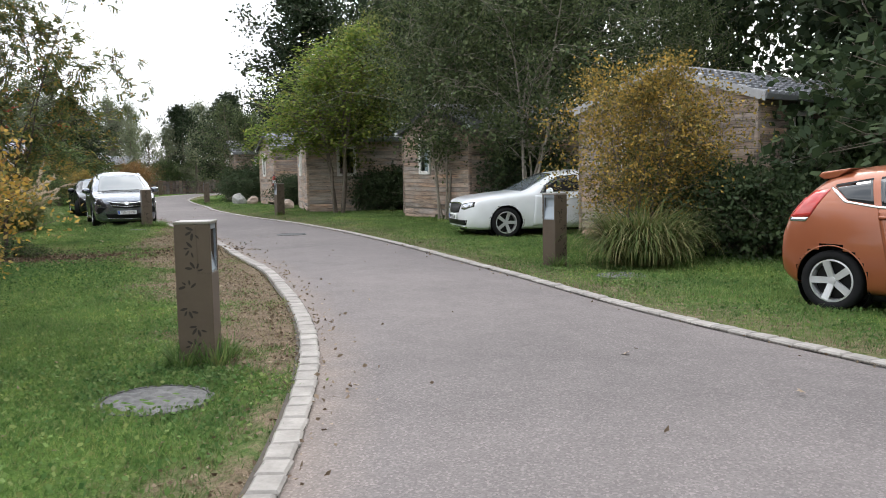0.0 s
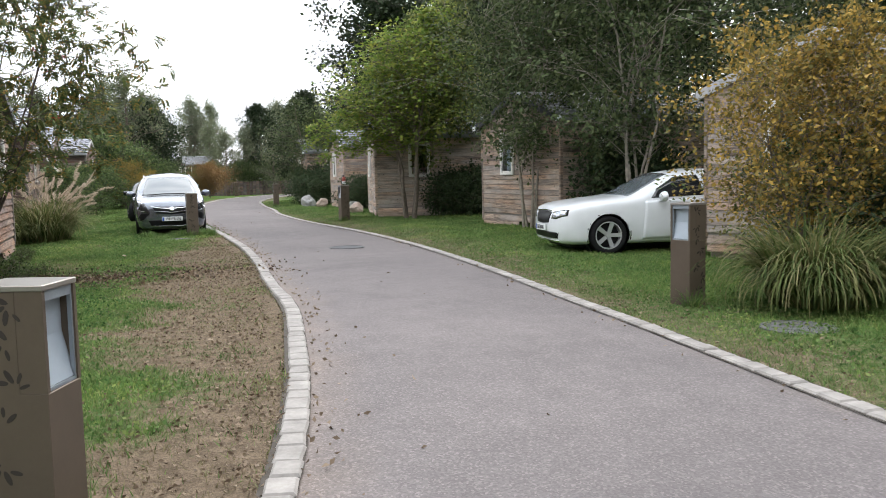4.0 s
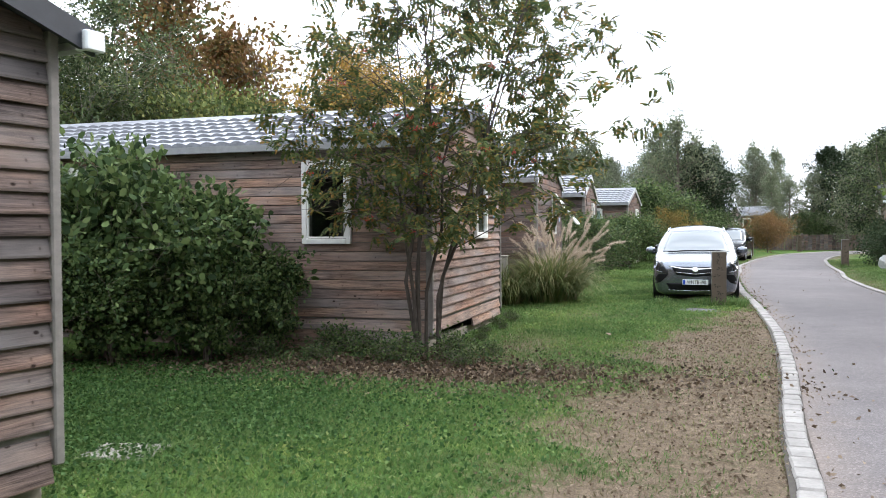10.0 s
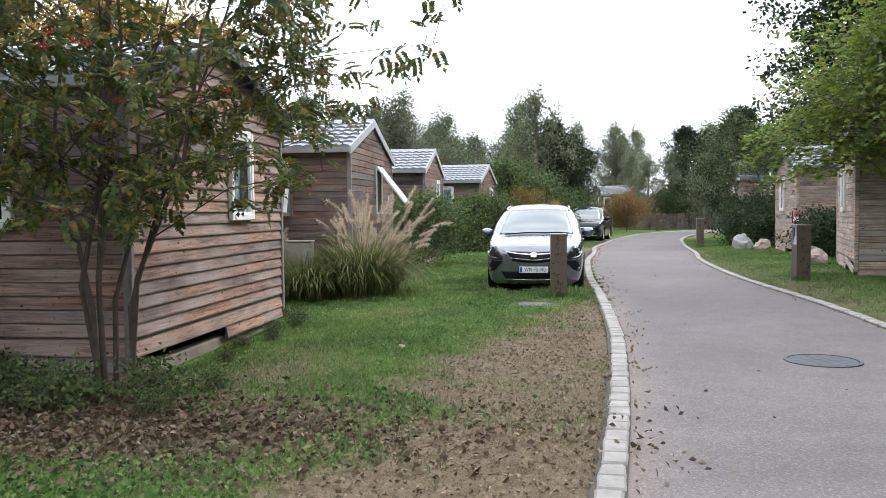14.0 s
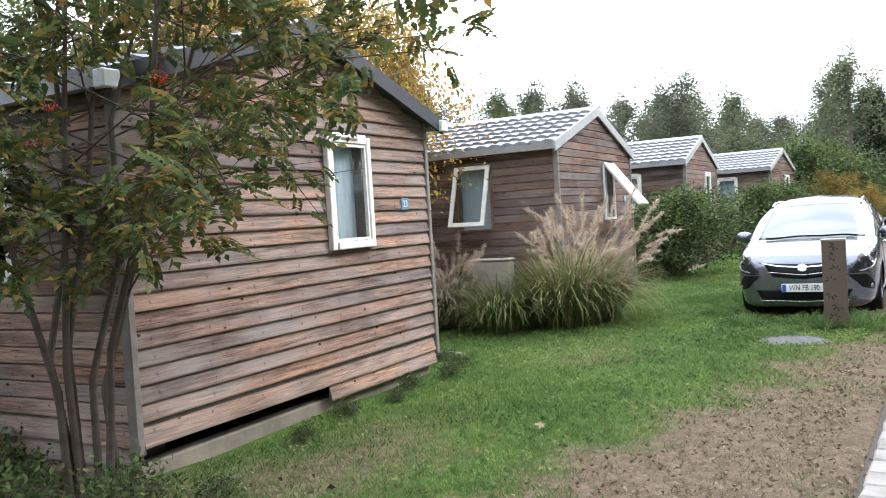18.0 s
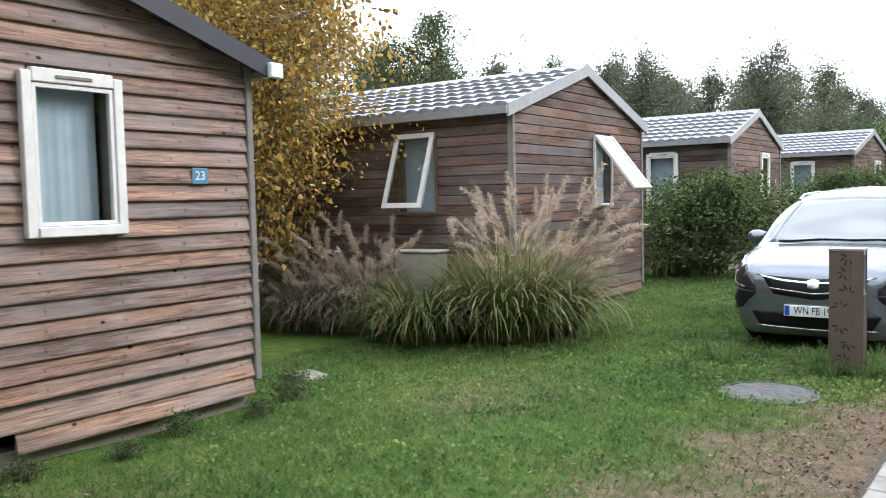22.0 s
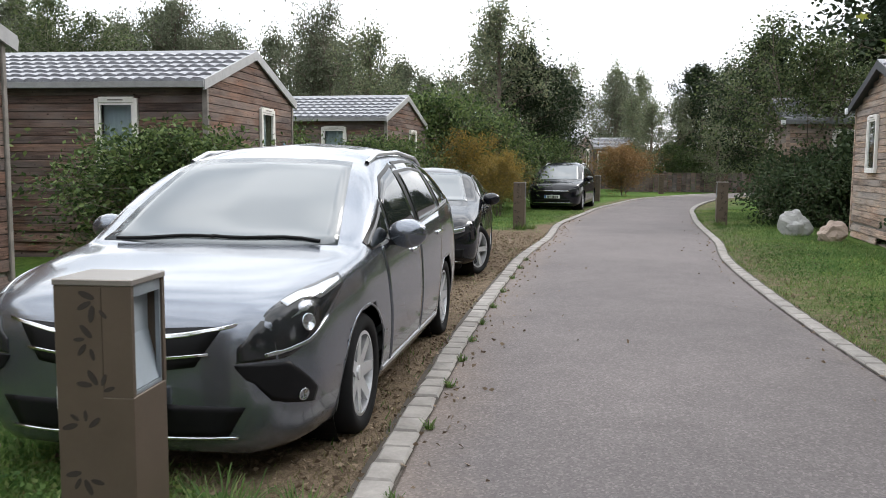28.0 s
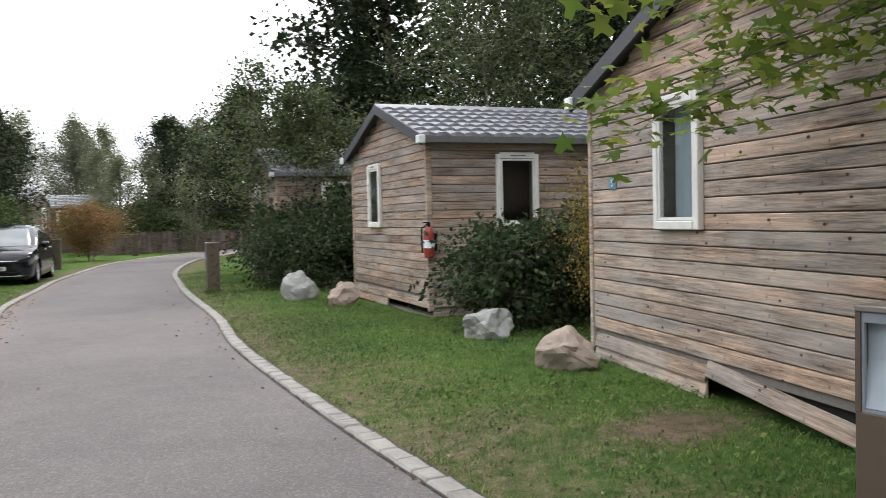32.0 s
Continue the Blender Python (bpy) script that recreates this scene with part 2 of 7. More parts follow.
wood_brown = wood_planks("weathered_brown_cladding", ((0.085, 0.068, 0.064), (0.14, 0.106, 0.095), (0.19, 0.14, 0.12), (0.125, 0.105, 0.10)), (0.23, 0.21, 0.205))
wood_red = wood_planks("weathered_red_brown_cladding", ((0.20, 0.155, 0.142), (0.31, 0.215, 0.172), (0.37, 0.253, 0.193), (0.26, 0.207, 0.19)), (0.36, 0.318, 0.305))
wood_worn = wood_planks("weathered_mauve_brown_cladding", ((0.09, 0.067, 0.061), (0.158, 0.104, 0.086), (0.203, 0.132, 0.104), (0.13, 0.099, 0.092)), (0.25, 0.223, 0.214))
wood_tan = wood_planks("weathered_tan_cladding", ((0.24, 0.185, 0.152), (0.36, 0.285, 0.235), (0.43, 0.335, 0.27), (0.30, 0.245, 0.215)), (0.46, 0.42, 0.39))
wood_pale = wood_planks("bleached_pale_cladding", ((0.32, 0.265, 0.225), (0.43, 0.355, 0.30), (0.49, 0.40, 0.335), (0.39, 0.33, 0.295)), (0.52, 0.48, 0.45))
trim_white = plain("cream_painted_wood", (0.72, 0.70, 0.67), 0.55, var=0.1)
trim_grey = plain("grey_weathered_board", (0.20, 0.18, 0.165), 0.7, var=0.25)
fascia_dark = plain("dark_slate_fascia", (0.035, 0.037, 0.045), 0.5)
fascia_light = plain("pale_grey_fascia", (0.36, 0.36, 0.37), 0.45)
gutter_m = plain("grey_zinc_gutter", (0.20, 0.205, 0.215), 0.45, 0.2)
trim_brown = plain("brown_stained_frame", (0.20, 0.115, 0.07), 0.6, var=0.25)
roof_metal = plain("grey_metal_roof_tile", (0.19, 0.195, 0.215), 0.42, 0.0, 0.3, 5, 0.6)
# near-black colour stands for the shade inside and beneath the cabins
inside_shade_m = plain("interior_shade_black", (0.03, 0.028, 0.026), 0.9)
curtain_m = plain("pale_net_curtain", (0.31, 0.37, 0.41), 0.9, var=0.1)
blue_sign_m = plain("blue_enamel", (0.10, 0.22, 0.32), 0.4)
white_m = plain("white_enamel", (0.75, 0.78, 0.8), 0.4)


def glass(name, tint=(0.9, 0.95, 0.95), rough=0.02):
    M = Mat(name, rough, 0, 0.5)
    M.color(tint)
    M.b.inputs["Transmission Weight"].default_value = 1.0
    M.b.inputs["IOR"].default_value = 1.45
    return M.m


window_glass = glass("window_glass")
car_glass = Mat("tinted_car_glass", 0.03, 0, 0.7).color((0.012, 0.015, 0.017)).m


def asphalt_material():
    M = Mat("worn_asphalt", 0.9, 0, 0.25)
    v = M.coords()
    big = M.noise(v, 0.35, 4)
    mid = M.noise(v, 3.0, 4)
    chip = M.node("TexVoronoi", Scale=95.0)
    M.link(v, chip.inputs["Vector"])
    specks = M.ramp(chip.outputs["Color"], (0.2, (0.82, 0.81, 0.81)), (0.7, (1.05, 1.05, 1.05)), (0.92, (1.42, 1.4, 1.38)))
    base = M.ramp(big, (0.3, (0.128, 0.115, 0.114)), (0.7, (0.175, 0.156, 0.153)))
    edge = M.node("Attribute")
    edge.attribute_name = "dust"
    dusty = M.math('MULTIPLY', edge.outputs["Fac"], M.noise(v, 1.3, 5, 0.65))
    base = M.mix(M.ramp(dusty, (0.12, (0, 0, 0)), (0.6, (0.8, 0.8, 0.8))), base, (0.25, 0.2, 0.165))
    base = M.mix(1.0, base, M.ramp(mid, (0.3, (0.92, 0.92, 0.92)), (0.7, (1.06, 1.06, 1.06))), 'MULTIPLY')
    M.color(M.mix(1.0, base, specks, 'MULTIPLY'))
    fine = M.noise(v, 130, 2)
    M.bump(M.math('ADD', fine, chip.outputs["Distance"]), 0.35, 0.004)
    return M.m


def lawn_material():
    """Lawn and bare litter-strewn earth; the mesh's own attribute says how bare it is."""
    M = Mat("lawn_and_bare_earth", 0.95, 0, 0.1)
    v = M.coords()
    n1 = M.noise(v, 0.8, 5)
    n2 = M.noise(v, 9, 5, 0.7)
    n3 = M.noise(v, 70, 3, 0.7)
    tone = M.noise(v, 0.45, 3)
    # green darker than the blades, to stand for shadow between them
    green = M.ramp(n2, (0.3, (0.04, 0.082, 0.02)), (0.55, (0.075, 0.14, 0.034)), (0.75, (0.13, 0.165, 0.05)))
    green = M.mix(1.0, green, M.ramp(n3, (0.25, (0.5, 0.55, 0.5)), (0.75, (1.35, 1.35, 1.2))), 'MULTIPLY')
    green = M.mix(M.ramp(tone, (0.4, (0, 0, 0)), (0.65, (0.7, 0.7, 0.7))), green, M.mix(1.0, green, (1.5, 1.2, 1.1), 'MULTIPLY'))
    earth = M.ramp(n2, (0.3, (0.095, 0.074, 0.052)), (0.7, (0.215, 0.172, 0.122)))
    earth = M.mix(1.0, earth, M.ramp(n3, (0.25, (0.55, 0.5, 0.5)), (0.75, (1.45, 1.4, 1.35))), 'MULTIPLY')
    at = M.node("Attribute")
    at.attribute_name = "bare"
    k = M.math('ADD', at.outputs["Fac"], M.math('MULTIPLY', M.math('SUBTRACT', n1, 0.42), 0.95))
    k = M.math('ADD', k, M.math('MULTIPLY', M.math('SUBTRACT', n2, 0.5), 1.5))
    M.color(M.mix(M.ramp(k, (0.26, (0, 0, 0)), (0.82, (1, 1, 1))), green, earth))
    M.bump(M.math('ADD', n3, n2), 0.8, 0.03)
    return M.m


asphalt_m = asphalt_material()
lawn_m = lawn_material()
kerb_m = plain("pale_granite_kerb", (0.275, 0.255, 0.236), 0.9, var=0.35, scale=5, bump=0.6)
corten_m = plain("bronze_powder_coated_steel", (0.115, 0.088, 0.066), 0.5, 0.3, 0.1, 6)
# satin bronze as on the post, its colour lightened for the sky's reflection
sky_cap_m = plain("sky_paled_satin_bronze", (0.26, 0.235, 0.215), 0.28, 0.35, 0.12, 6)
lamp_frame_m = plain("grey_steel_lamp_panel", (0.24, 0.27, 0.30), 0.4, 0.2)
frost_m = plain("frosted_lamp_glass", (0.36, 0.41, 0.46), 0.3, var=0.06)
cutout_m = plain("shadowed_cutout", (0.035, 0.028, 0.023), 0.8)
iron_m = plain("cast_iron_cover", (0.075, 0.075, 0.08), 0.75, 0.1, 0.35, 20, bump=0.4)
rubber_m = plain("black_rubber", (0.014, 0.014, 0.015), 0.85, spec=0.15)
black_m = plain("black_plastic", (0.010, 0.010, 0.011), 0.4, spec=0.15)
chrome_m = plain("chrome", (0.75, 0.76, 0.78), 0.12, 1.0, 0.03)
rim_m = plain("silver_alloy", (0.62, 0.63, 0.65), 0.25, 0.5, 0.05)
lamp_clear_m = plain("clear_headlamp", (0.02, 0.021, 0.023), 0.08, 0.0, 0.2, spec=0.5)
reflector_m = plain("lamp_reflector", (0.45, 0.47, 0.5), 0.15, 0.8, 0.05)
lamp_red_m = plain("red_tail_lamp", (0.45, 0.03, 0.025), 0.1, spec=0.7)
plate_m = plain("white_number_plate", (0.72, 0.73, 0.72), 0.35)
plate_blue_m = plain("blue_plate_band", (0.02, 0.07, 0.4), 0.35)
bark_m = plain("grey_brown_bark", (0.13, 0.105, 0.085), 0.95, var=0.4, scale=14, bump=0.8)
plinth_m = plain("earth_stained_concrete", (0.25, 0.215, 0.175), 0.95, var=0.35, scale=4, bump=0.5)
concrete_m = plain("pale_concrete", (0.27, 0.25, 0.215), 0.9, var=0.2, scale=6, bump=0.4)


def paint(name, c, metal=0.0, rough=0.3, coat=0.8):
    M = Mat(name, rough, metal, 0.5)
    v = M.coords()
    M.color(M.ramp(M.noise(v, 2.5), (0.3, tuple(x * 0.94 for x in c)), (0.7, tuple(min(1, x * 1.05) for x in c))))
    M.b.inputs["Coat Weight"].default_value = coat
    M.b.inputs["Coat Roughness"].default_value = 0.06
    return M.m


def leaf_material(name, tones, trans=0.25, patchy=False):
    M = Mat(name, 0.6, 0, 0.12)
    geo = M.node("NewGeometry")
    n = len(tones)
    col = M.ramp(geo.outputs["Random Per Island"], *[(i / (n - 1), c) for i, c in enumerate(tones)])
    if patchy:
        v = M.coords()
        tone = M.mix(1.0, M.ramp(M.noise(v, 0.7, 4, 0.6), (0.3, (0.6, 0.66, 0.66)), (0.5, (1.05, 1.0, 1.0)), (0.7, (1.55, 1.32, 1.2))), M.ramp(M.noise(v, 4.5, 3, 0.6), (0.3, (0.66, 0.72, 0.7)), (0.7, (1.4, 1.3, 1.2))), 'MULTIPLY')
        col = M.mix(1.0, col, tone, 'MULTIPLY')
    M.color(col)
    tl = M.node("BsdfTranslucent")
    M.link(col, tl.inputs["Color"])
    mx = M.node("MixShader")
    mx.inputs[0].default_value = trans
    M.link(M.b.outputs[0], mx.inputs[1])
    M.link(tl.outputs[0], mx.inputs[2])
    M.link(mx.outputs[0], M.t.nodes["Material Output"].inputs[0])
    return M.m


leaf_green = leaf_material("green_leaf", ((0.03, 0.046, 0.02), (0.06, 0.085, 0.036), (0.10, 0.13, 0.056), (0.15, 0.175, 0.08)))
# green of the distant trees, paled to put haze into the leaf colour
leaf_hazed = leaf_material("haze_paled_green_leaf", ((0.065, 0.088, 0.055), (0.118, 0.142, 0.084), (0.175, 0.198, 0.12), (0.225, 0.228, 0.13)), 0.4)
leaf_dark = leaf_material("dark_green_leaf", ((0.014, 0.024, 0.012), (0.026, 0.040, 0.018), (0.042, 0.058, 0.027)), 0.18)
leaf_rose = leaf_material("rose_shrub_leaf", ((0.028, 0.046, 0.022), (0.045, 0.068, 0.032), (0.07, 0.095, 0.042)), 0.2)
leaf_bright = leaf_material("bright_green_leaf", ((0.05, 0.072, 0.024), (0.095, 0.128, 0.042), (0.155, 0.185, 0.058), (0.25, 0.24, 0.075)))
leaf_greyish = leaf_material("grey_green_leaf", ((0.085, 0.10, 0.065), (0.115, 0.13, 0.085), (0.15, 0.165, 0.11)))
leaf_yellow = leaf_material("yellow_autumn_leaf", ((0.42, 0.26, 0.05), (0.52, 0.35, 0.075), (0.33, 0.17, 0.05), (0.46, 0.34, 0.12), (0.24, 0.20, 0.06), (0.15, 0.15, 0.045)))
leaf_rust = leaf_material("rust_autumn_leaf", ((0.20, 0.11, 0.05), (0.28, 0.15, 0.06), (0.14, 0.11, 0.045), (0.34, 0.20, 0.08)))
leaf_russet = leaf_material("russet_tree_leaf", ((0.12, 0.065, 0.03), (0.18, 0.09, 0.035), (0.10, 0.08, 0.03), (0.20, 0.13, 0.04), (0.07, 0.075, 0.03)))
leaf_rowan = leaf_material("rowan_leaf", ((0.045, 0.072, 0.028), (0.08, 0.115, 0.042), (0.14, 0.165, 0.058), (0.06, 0.09, 0.036), (0.20, 0.19, 0.06), (0.32, 0.18, 0.05)), 0.35)
leaf_hazel = leaf_material("fresh_shrub_leaf", ((0.022, 0.04, 0.016), (0.055, 0.09, 0.032), (0.10, 0.145, 0.048), (0.16, 0.20, 0.075)))
berry_m = plain("red_berry", (0.42, 0.035, 0.02), 0.35)
blade_m = leaf_material("grass_blade", ((0.058, 0.122, 0.036), (0.098, 0.182, 0.056), (0.142, 0.23, 0.078), (0.205, 0.24, 0.11)), 0.35, True)
reed_m = leaf_material("reed_blade", ((0.06, 0.09, 0.03), (0.10, 0.14, 0.045), (0.15, 0.175, 0.06), (0.24, 0.23, 0.10), (0.30, 0.26, 0.14)), 0.3)
dry_reed_m = leaf_material("dry_reed_blade", ((0.14, 0.14, 0.09), (0.22, 0.20, 0.14), (0.32, 0.27, 0.20)), 0.35)
plume_m = leaf_material("buff_plume", ((0.56, 0.46, 0.36), (0.64, 0.54, 0.44), (0.46, 0.36, 0.29)), 0.4)
mould_m = leaf_material("dark_leaf_mould", ((0.05, 0.036, 0.027), (0.085, 0.06, 0.042), (0.13, 0.09, 0.06), (0.18, 0.125, 0.08)), 0.1)
litter_m = leaf_material("dead_leaf", ((0.14, 0.10, 0.07), (0.205, 0.15, 0.105), (0.29, 0.225, 0.16), (0.105, 0.075, 0.053)), 0.1)

# ---------------------------------------------------------------- road, kerbs, ground
LEFT = [(-60, -60), (-30, -26), (-12, -10), (-4, -3.6), (0, -0.85), (1.6, 0.2), (3.2, 1.07), (4.47, 1.64), (6.1, 2.22), (7.65, 2.62), (9.13, 2.92), (10.7, 3.2), (12.6, 3.36), (15.3, 3.64), (18.2, 3.86), (22, 3.95), (26, 3.97), (29.4, 4.09), (31.3, 4.18), (35, 4.55), (38.4, 4.75), (42.5, 5.4), (45, 5.8), (48.6, 6.6), (52.6, 7.6), (55, 8.4), (58.6, 10.2), (64, 14), (75, 25), (100, 60)]
RIGHT = [(-60, -52), (-30, -19), (-12, -3), (-4, 3.2), (0, 4.65), (1.6, 4.86), (3.2, 4.95), (4.6, 5.0), (5.6, 5.08), (7.05, 5.3), (8.4, 5.52), (9.8, 5.72), (12.2, 6.08), (17.3, 6.62), (21, 6.75), (25.4, 6.64), (27, 6.66), (29.5, 6.77), (32, 6.96), (34.3, 7.3), (38, 7.65), (40, 7.86), (42.6, 8.2), (44.8, 8.5), (46.7, 8.85), (50.6, 9.8), (55.3, 11.4), (58.6, 13.2), (64, 17.5), (75, 29), (100, 63)]


def smooth_curve(points):
    ys, xs = np.array(points, float).T
    d = np.gradient(xs, ys)

    def f(y):
        y = np.asarray(y, float)
        k = np.clip(np.searchsorted(ys, y) - 1, 0, len(ys) - 2)
        h = ys[k + 1] - ys[k]
        t = (y - ys[k]) / h
        return ((2 * t**3 - 3 * t**2 + 1) * xs[k] + (t**3 - 2 * t**2 + t) * h * d[k] + (-2 * t**3 + 3 * t**2) * xs[k + 1] + (t**3 - t**2) * h * d[k + 1])
    return f


left_edge, right_edge = smooth_curve(LEFT), smooth_curve(RIGHT)
KERB = 0.135


def lump(x, y):
    return 0.012 * np.sin(1.7 * x + 0.6 * y) + 0.010 * np.sin(2.9 * y - 1.1 * x + 1) + 0.006 * np.sin(7 * x) * np.sin(6.3 * y)


def verge_rise(x, y):
    """The lawn on the right rises a little behind the kerb."""
    d = np.clip((x - right_edge(np.clip(y, -60, 100)) - 0.15) / 1.0, 0, 1)
    return d * d * (3 - 2 * d) * np.interp(y, [12, 18, 30, 42], [0, 0.1, 0.1, 0.03])


def bareness(x, y):
    """How bare the ground is: 0 lawn, 1 earth."""
    yc = np.clip(y, -60, 100)
    dl, dr = left_edge(yc) - x, x - right_edge(yc)
    band = np.interp(y, [2, 4, 6, 10, 18, 20.5, 22, 23.5, 36, 38.5], [0.05, 0.15, 0.6, 1.5, 1.45, 0.5, 0.25, 1.3, 1.3, 0.2])
    rag = 0.16 * np.sin(1.9 * y + 2 * np.sin(0.9 * x)) + 0.12 * np.sin(5.3 * y + 3.1 * x) + 0.10 * np.sin(9.7 * y - 4.0 * x + np.sin(6 * x)) * np.sin(8.1 * x)
    left = (0.9 + 0.5 * rag) * np.clip(1.0 - (dl - band + 0.35 - rag) / 1.0, 0, 1) * (dl > -0.2)
    gravel = 1.2 * np.clip(1.0 - (dl - 1.25) / 0.3, 0, 1) * (dl > -0.2) * (y > 23.4) * (y < 36)
    right = 0.57 * np.clip(1.0 - (dr - 0.35) / 1.5, 0, 1) * (dr > -0.2)
    under = 1.05 * np.exp(-(((x - 0.3) / 1.9)**2 + ((y - 14.6) / 1.1)**2))
    patch = 0.95 * np.exp(-(((x - 8.25) / 0.55)**2 + ((y - 26.4) / 0.4)**2))
    foot = 0.62 * np.exp(-(((x - 0.8) / 0.8)**2 + ((y - 16.2) / 1.2)**2))
    scuff = 0.5 * np.exp(-(((x - 1.3) / 0.7)**2 + ((y - 20.2) / 0.9)**2))
    b = np.maximum.reduce([left, gravel, right, under, patch, scuff, foot])
    return np.where((dl <= -0.2) & (dr <= -0.2), 1.0, b)


def ground_sheet():
    rows = np.concatenate([np.linspace(-400, -65, 12), np.arange(-60, 0, 2.0), np.arange(0, 46, 0.2), np.arange(46, 100, 1.0), np.linspace(104, 500, 14)])
    off = np.concatenate([-np.geomspace(400, 14, 12), -np.arange(13, 7, -0.5), -np.arange(7, 0.25, -0.2), [-0.22, -0.06]])
    y = np.clip(rows, -60, 100)
    le, ri = left_edge(y), right_edge(y)
    cols = [le + o for o in off] + [le + 0.03, (le + ri) / 2, ri - 0.03] + [ri - o for o in off[::-1]]
    X = np.stack(cols, 1)
    Y = np.repeat(rows[:, None], X.shape[1], 1)
    n = len(off)
    Z = lump(X, Y)
    Z += verge_rise(X, Y)
    Z[:, n - 2], Z[:, n + 4] = 0.01, 0.01
    Z[:, n - 1:n + 4] = -0.05
    m, k = X.shape
    idx = np.arange(m * k).reshape(m, k)
    quads = np.stack([idx[:-1, :-1], idx[:-1, 1:], idx[1:, 1:], idx[1:, :-1]], -1).reshape(-1, 4)
    me = fast_mesh("ground", np.stack([X, Y, Z], -1).reshape(-1, 3), quads)
    bare = bareness(X, Y)
    at = me.attributes.new("bare", 'FLOAT', 'POINT')
    at.data.foreach_set("value", bare.ravel().astype(np.float32))
    me.polygons.foreach_set("use_smooth", [True] * len(me.polygons))
    return tagged(planned(link_mesh("ground", me, lawn_m)), "green lawn with bare brown leaf-strewn earth along the kerb", "lawn", kind="structure")


ground = ground_sheet()


def road_sheet():
    ys = np.concatenate([np.arange(-58, 0, 2.0), np.arange(0, 60, 0.4), np.arange(60, 98, 1.5)])
    le, ri = left_edge(ys) - 0.01, right_edge(ys) + 0.01
    f = np.array([0, 0.06, 0.14, 0.25, 0.4, 0.55, 0.7, 0.82, 0.92, 1.0])
    X = le[:, None] + (ri - le)[:, None] * f
    Y = np.repeat(ys[:, None], len(f), 1)
    Z = np.repeat((0.022 * (1 - (2 * f - 1)**2))[None], len(ys), 0)
    idx = np.arange(X.size).reshape(X.shape)
    quads = np.stack([idx[:-1, :-1], idx[:-1, 1:], idx[1:, 1:], idx[1:, :-1]], -1).reshape(-1, 4)
    me = fast_mesh("road", np.stack([X, Y, Z], -1).reshape(-1, 3), quads)
    dust = 0.8 * np.exp(-(X - le[:, None]) / 0.35) + 0.4 * np.exp(-(ri[:, None] - X) / 0.25)
    me.attributes.new("dust", 'FLOAT', 'POINT').data.foreach_set("value", dust.ravel().astype(np.float32))
    me.polygons.foreach_set("use_smooth", [True] * len(me.polygons))
    return tagged(planned(link_mesh("road", me, asphalt_m)), "narrow curving lane of worn grey asphalt", "road", kind="structure")


road = road_sheet()

# ---------------------------------------------------------------- cabins
CAB_W, CAB_L, EAVE, RIDGE = 3.52, 8.0, 2.36, 2.92
PLANK = 0.1085
SLOPE = (RIDGE - EAVE) / (CAB_W / 2)


def top_at(y):
    return EAVE + SLOPE * (CAB_W / 2 - abs(y - CAB_W / 2))


def siding(x0, x1, z, h, t=0.026, flush=False):
    """One board from x0 to x1 at height z, drawn in its own plane: out is +y; lapped over the next, or flush with an open joint."""
    prof = [(0, 0), (t + 0.006, 0), (t + 0.008, 0.012), (0.008, h + 0.012), (0, h + 0.012)]
    if flush:
        prof = [(0, 0.004), (t - 0.004, 0.004), (t, 0.009), (t, h - 0.009), (t - 0.004, h - 0.004), (0, h - 0.004)]
    n = len(prof)
    bm = bmesh.new()
    a = [bm.verts.new((x0, p, z + q)) for p, q in prof]
    b = [bm.verts.new((x1, p, z + q)) for p, q in prof]
    bm.faces.new(a[::-1])
    bm.faces.new(b)
    for i in range(n):
        bm.faces.new((a[i], b[i], b[(i + 1) % n], a[(i + 1) % n]))
    bmesh.ops.recalc_face_normals(bm, faces=bm.faces[:])
    return bm


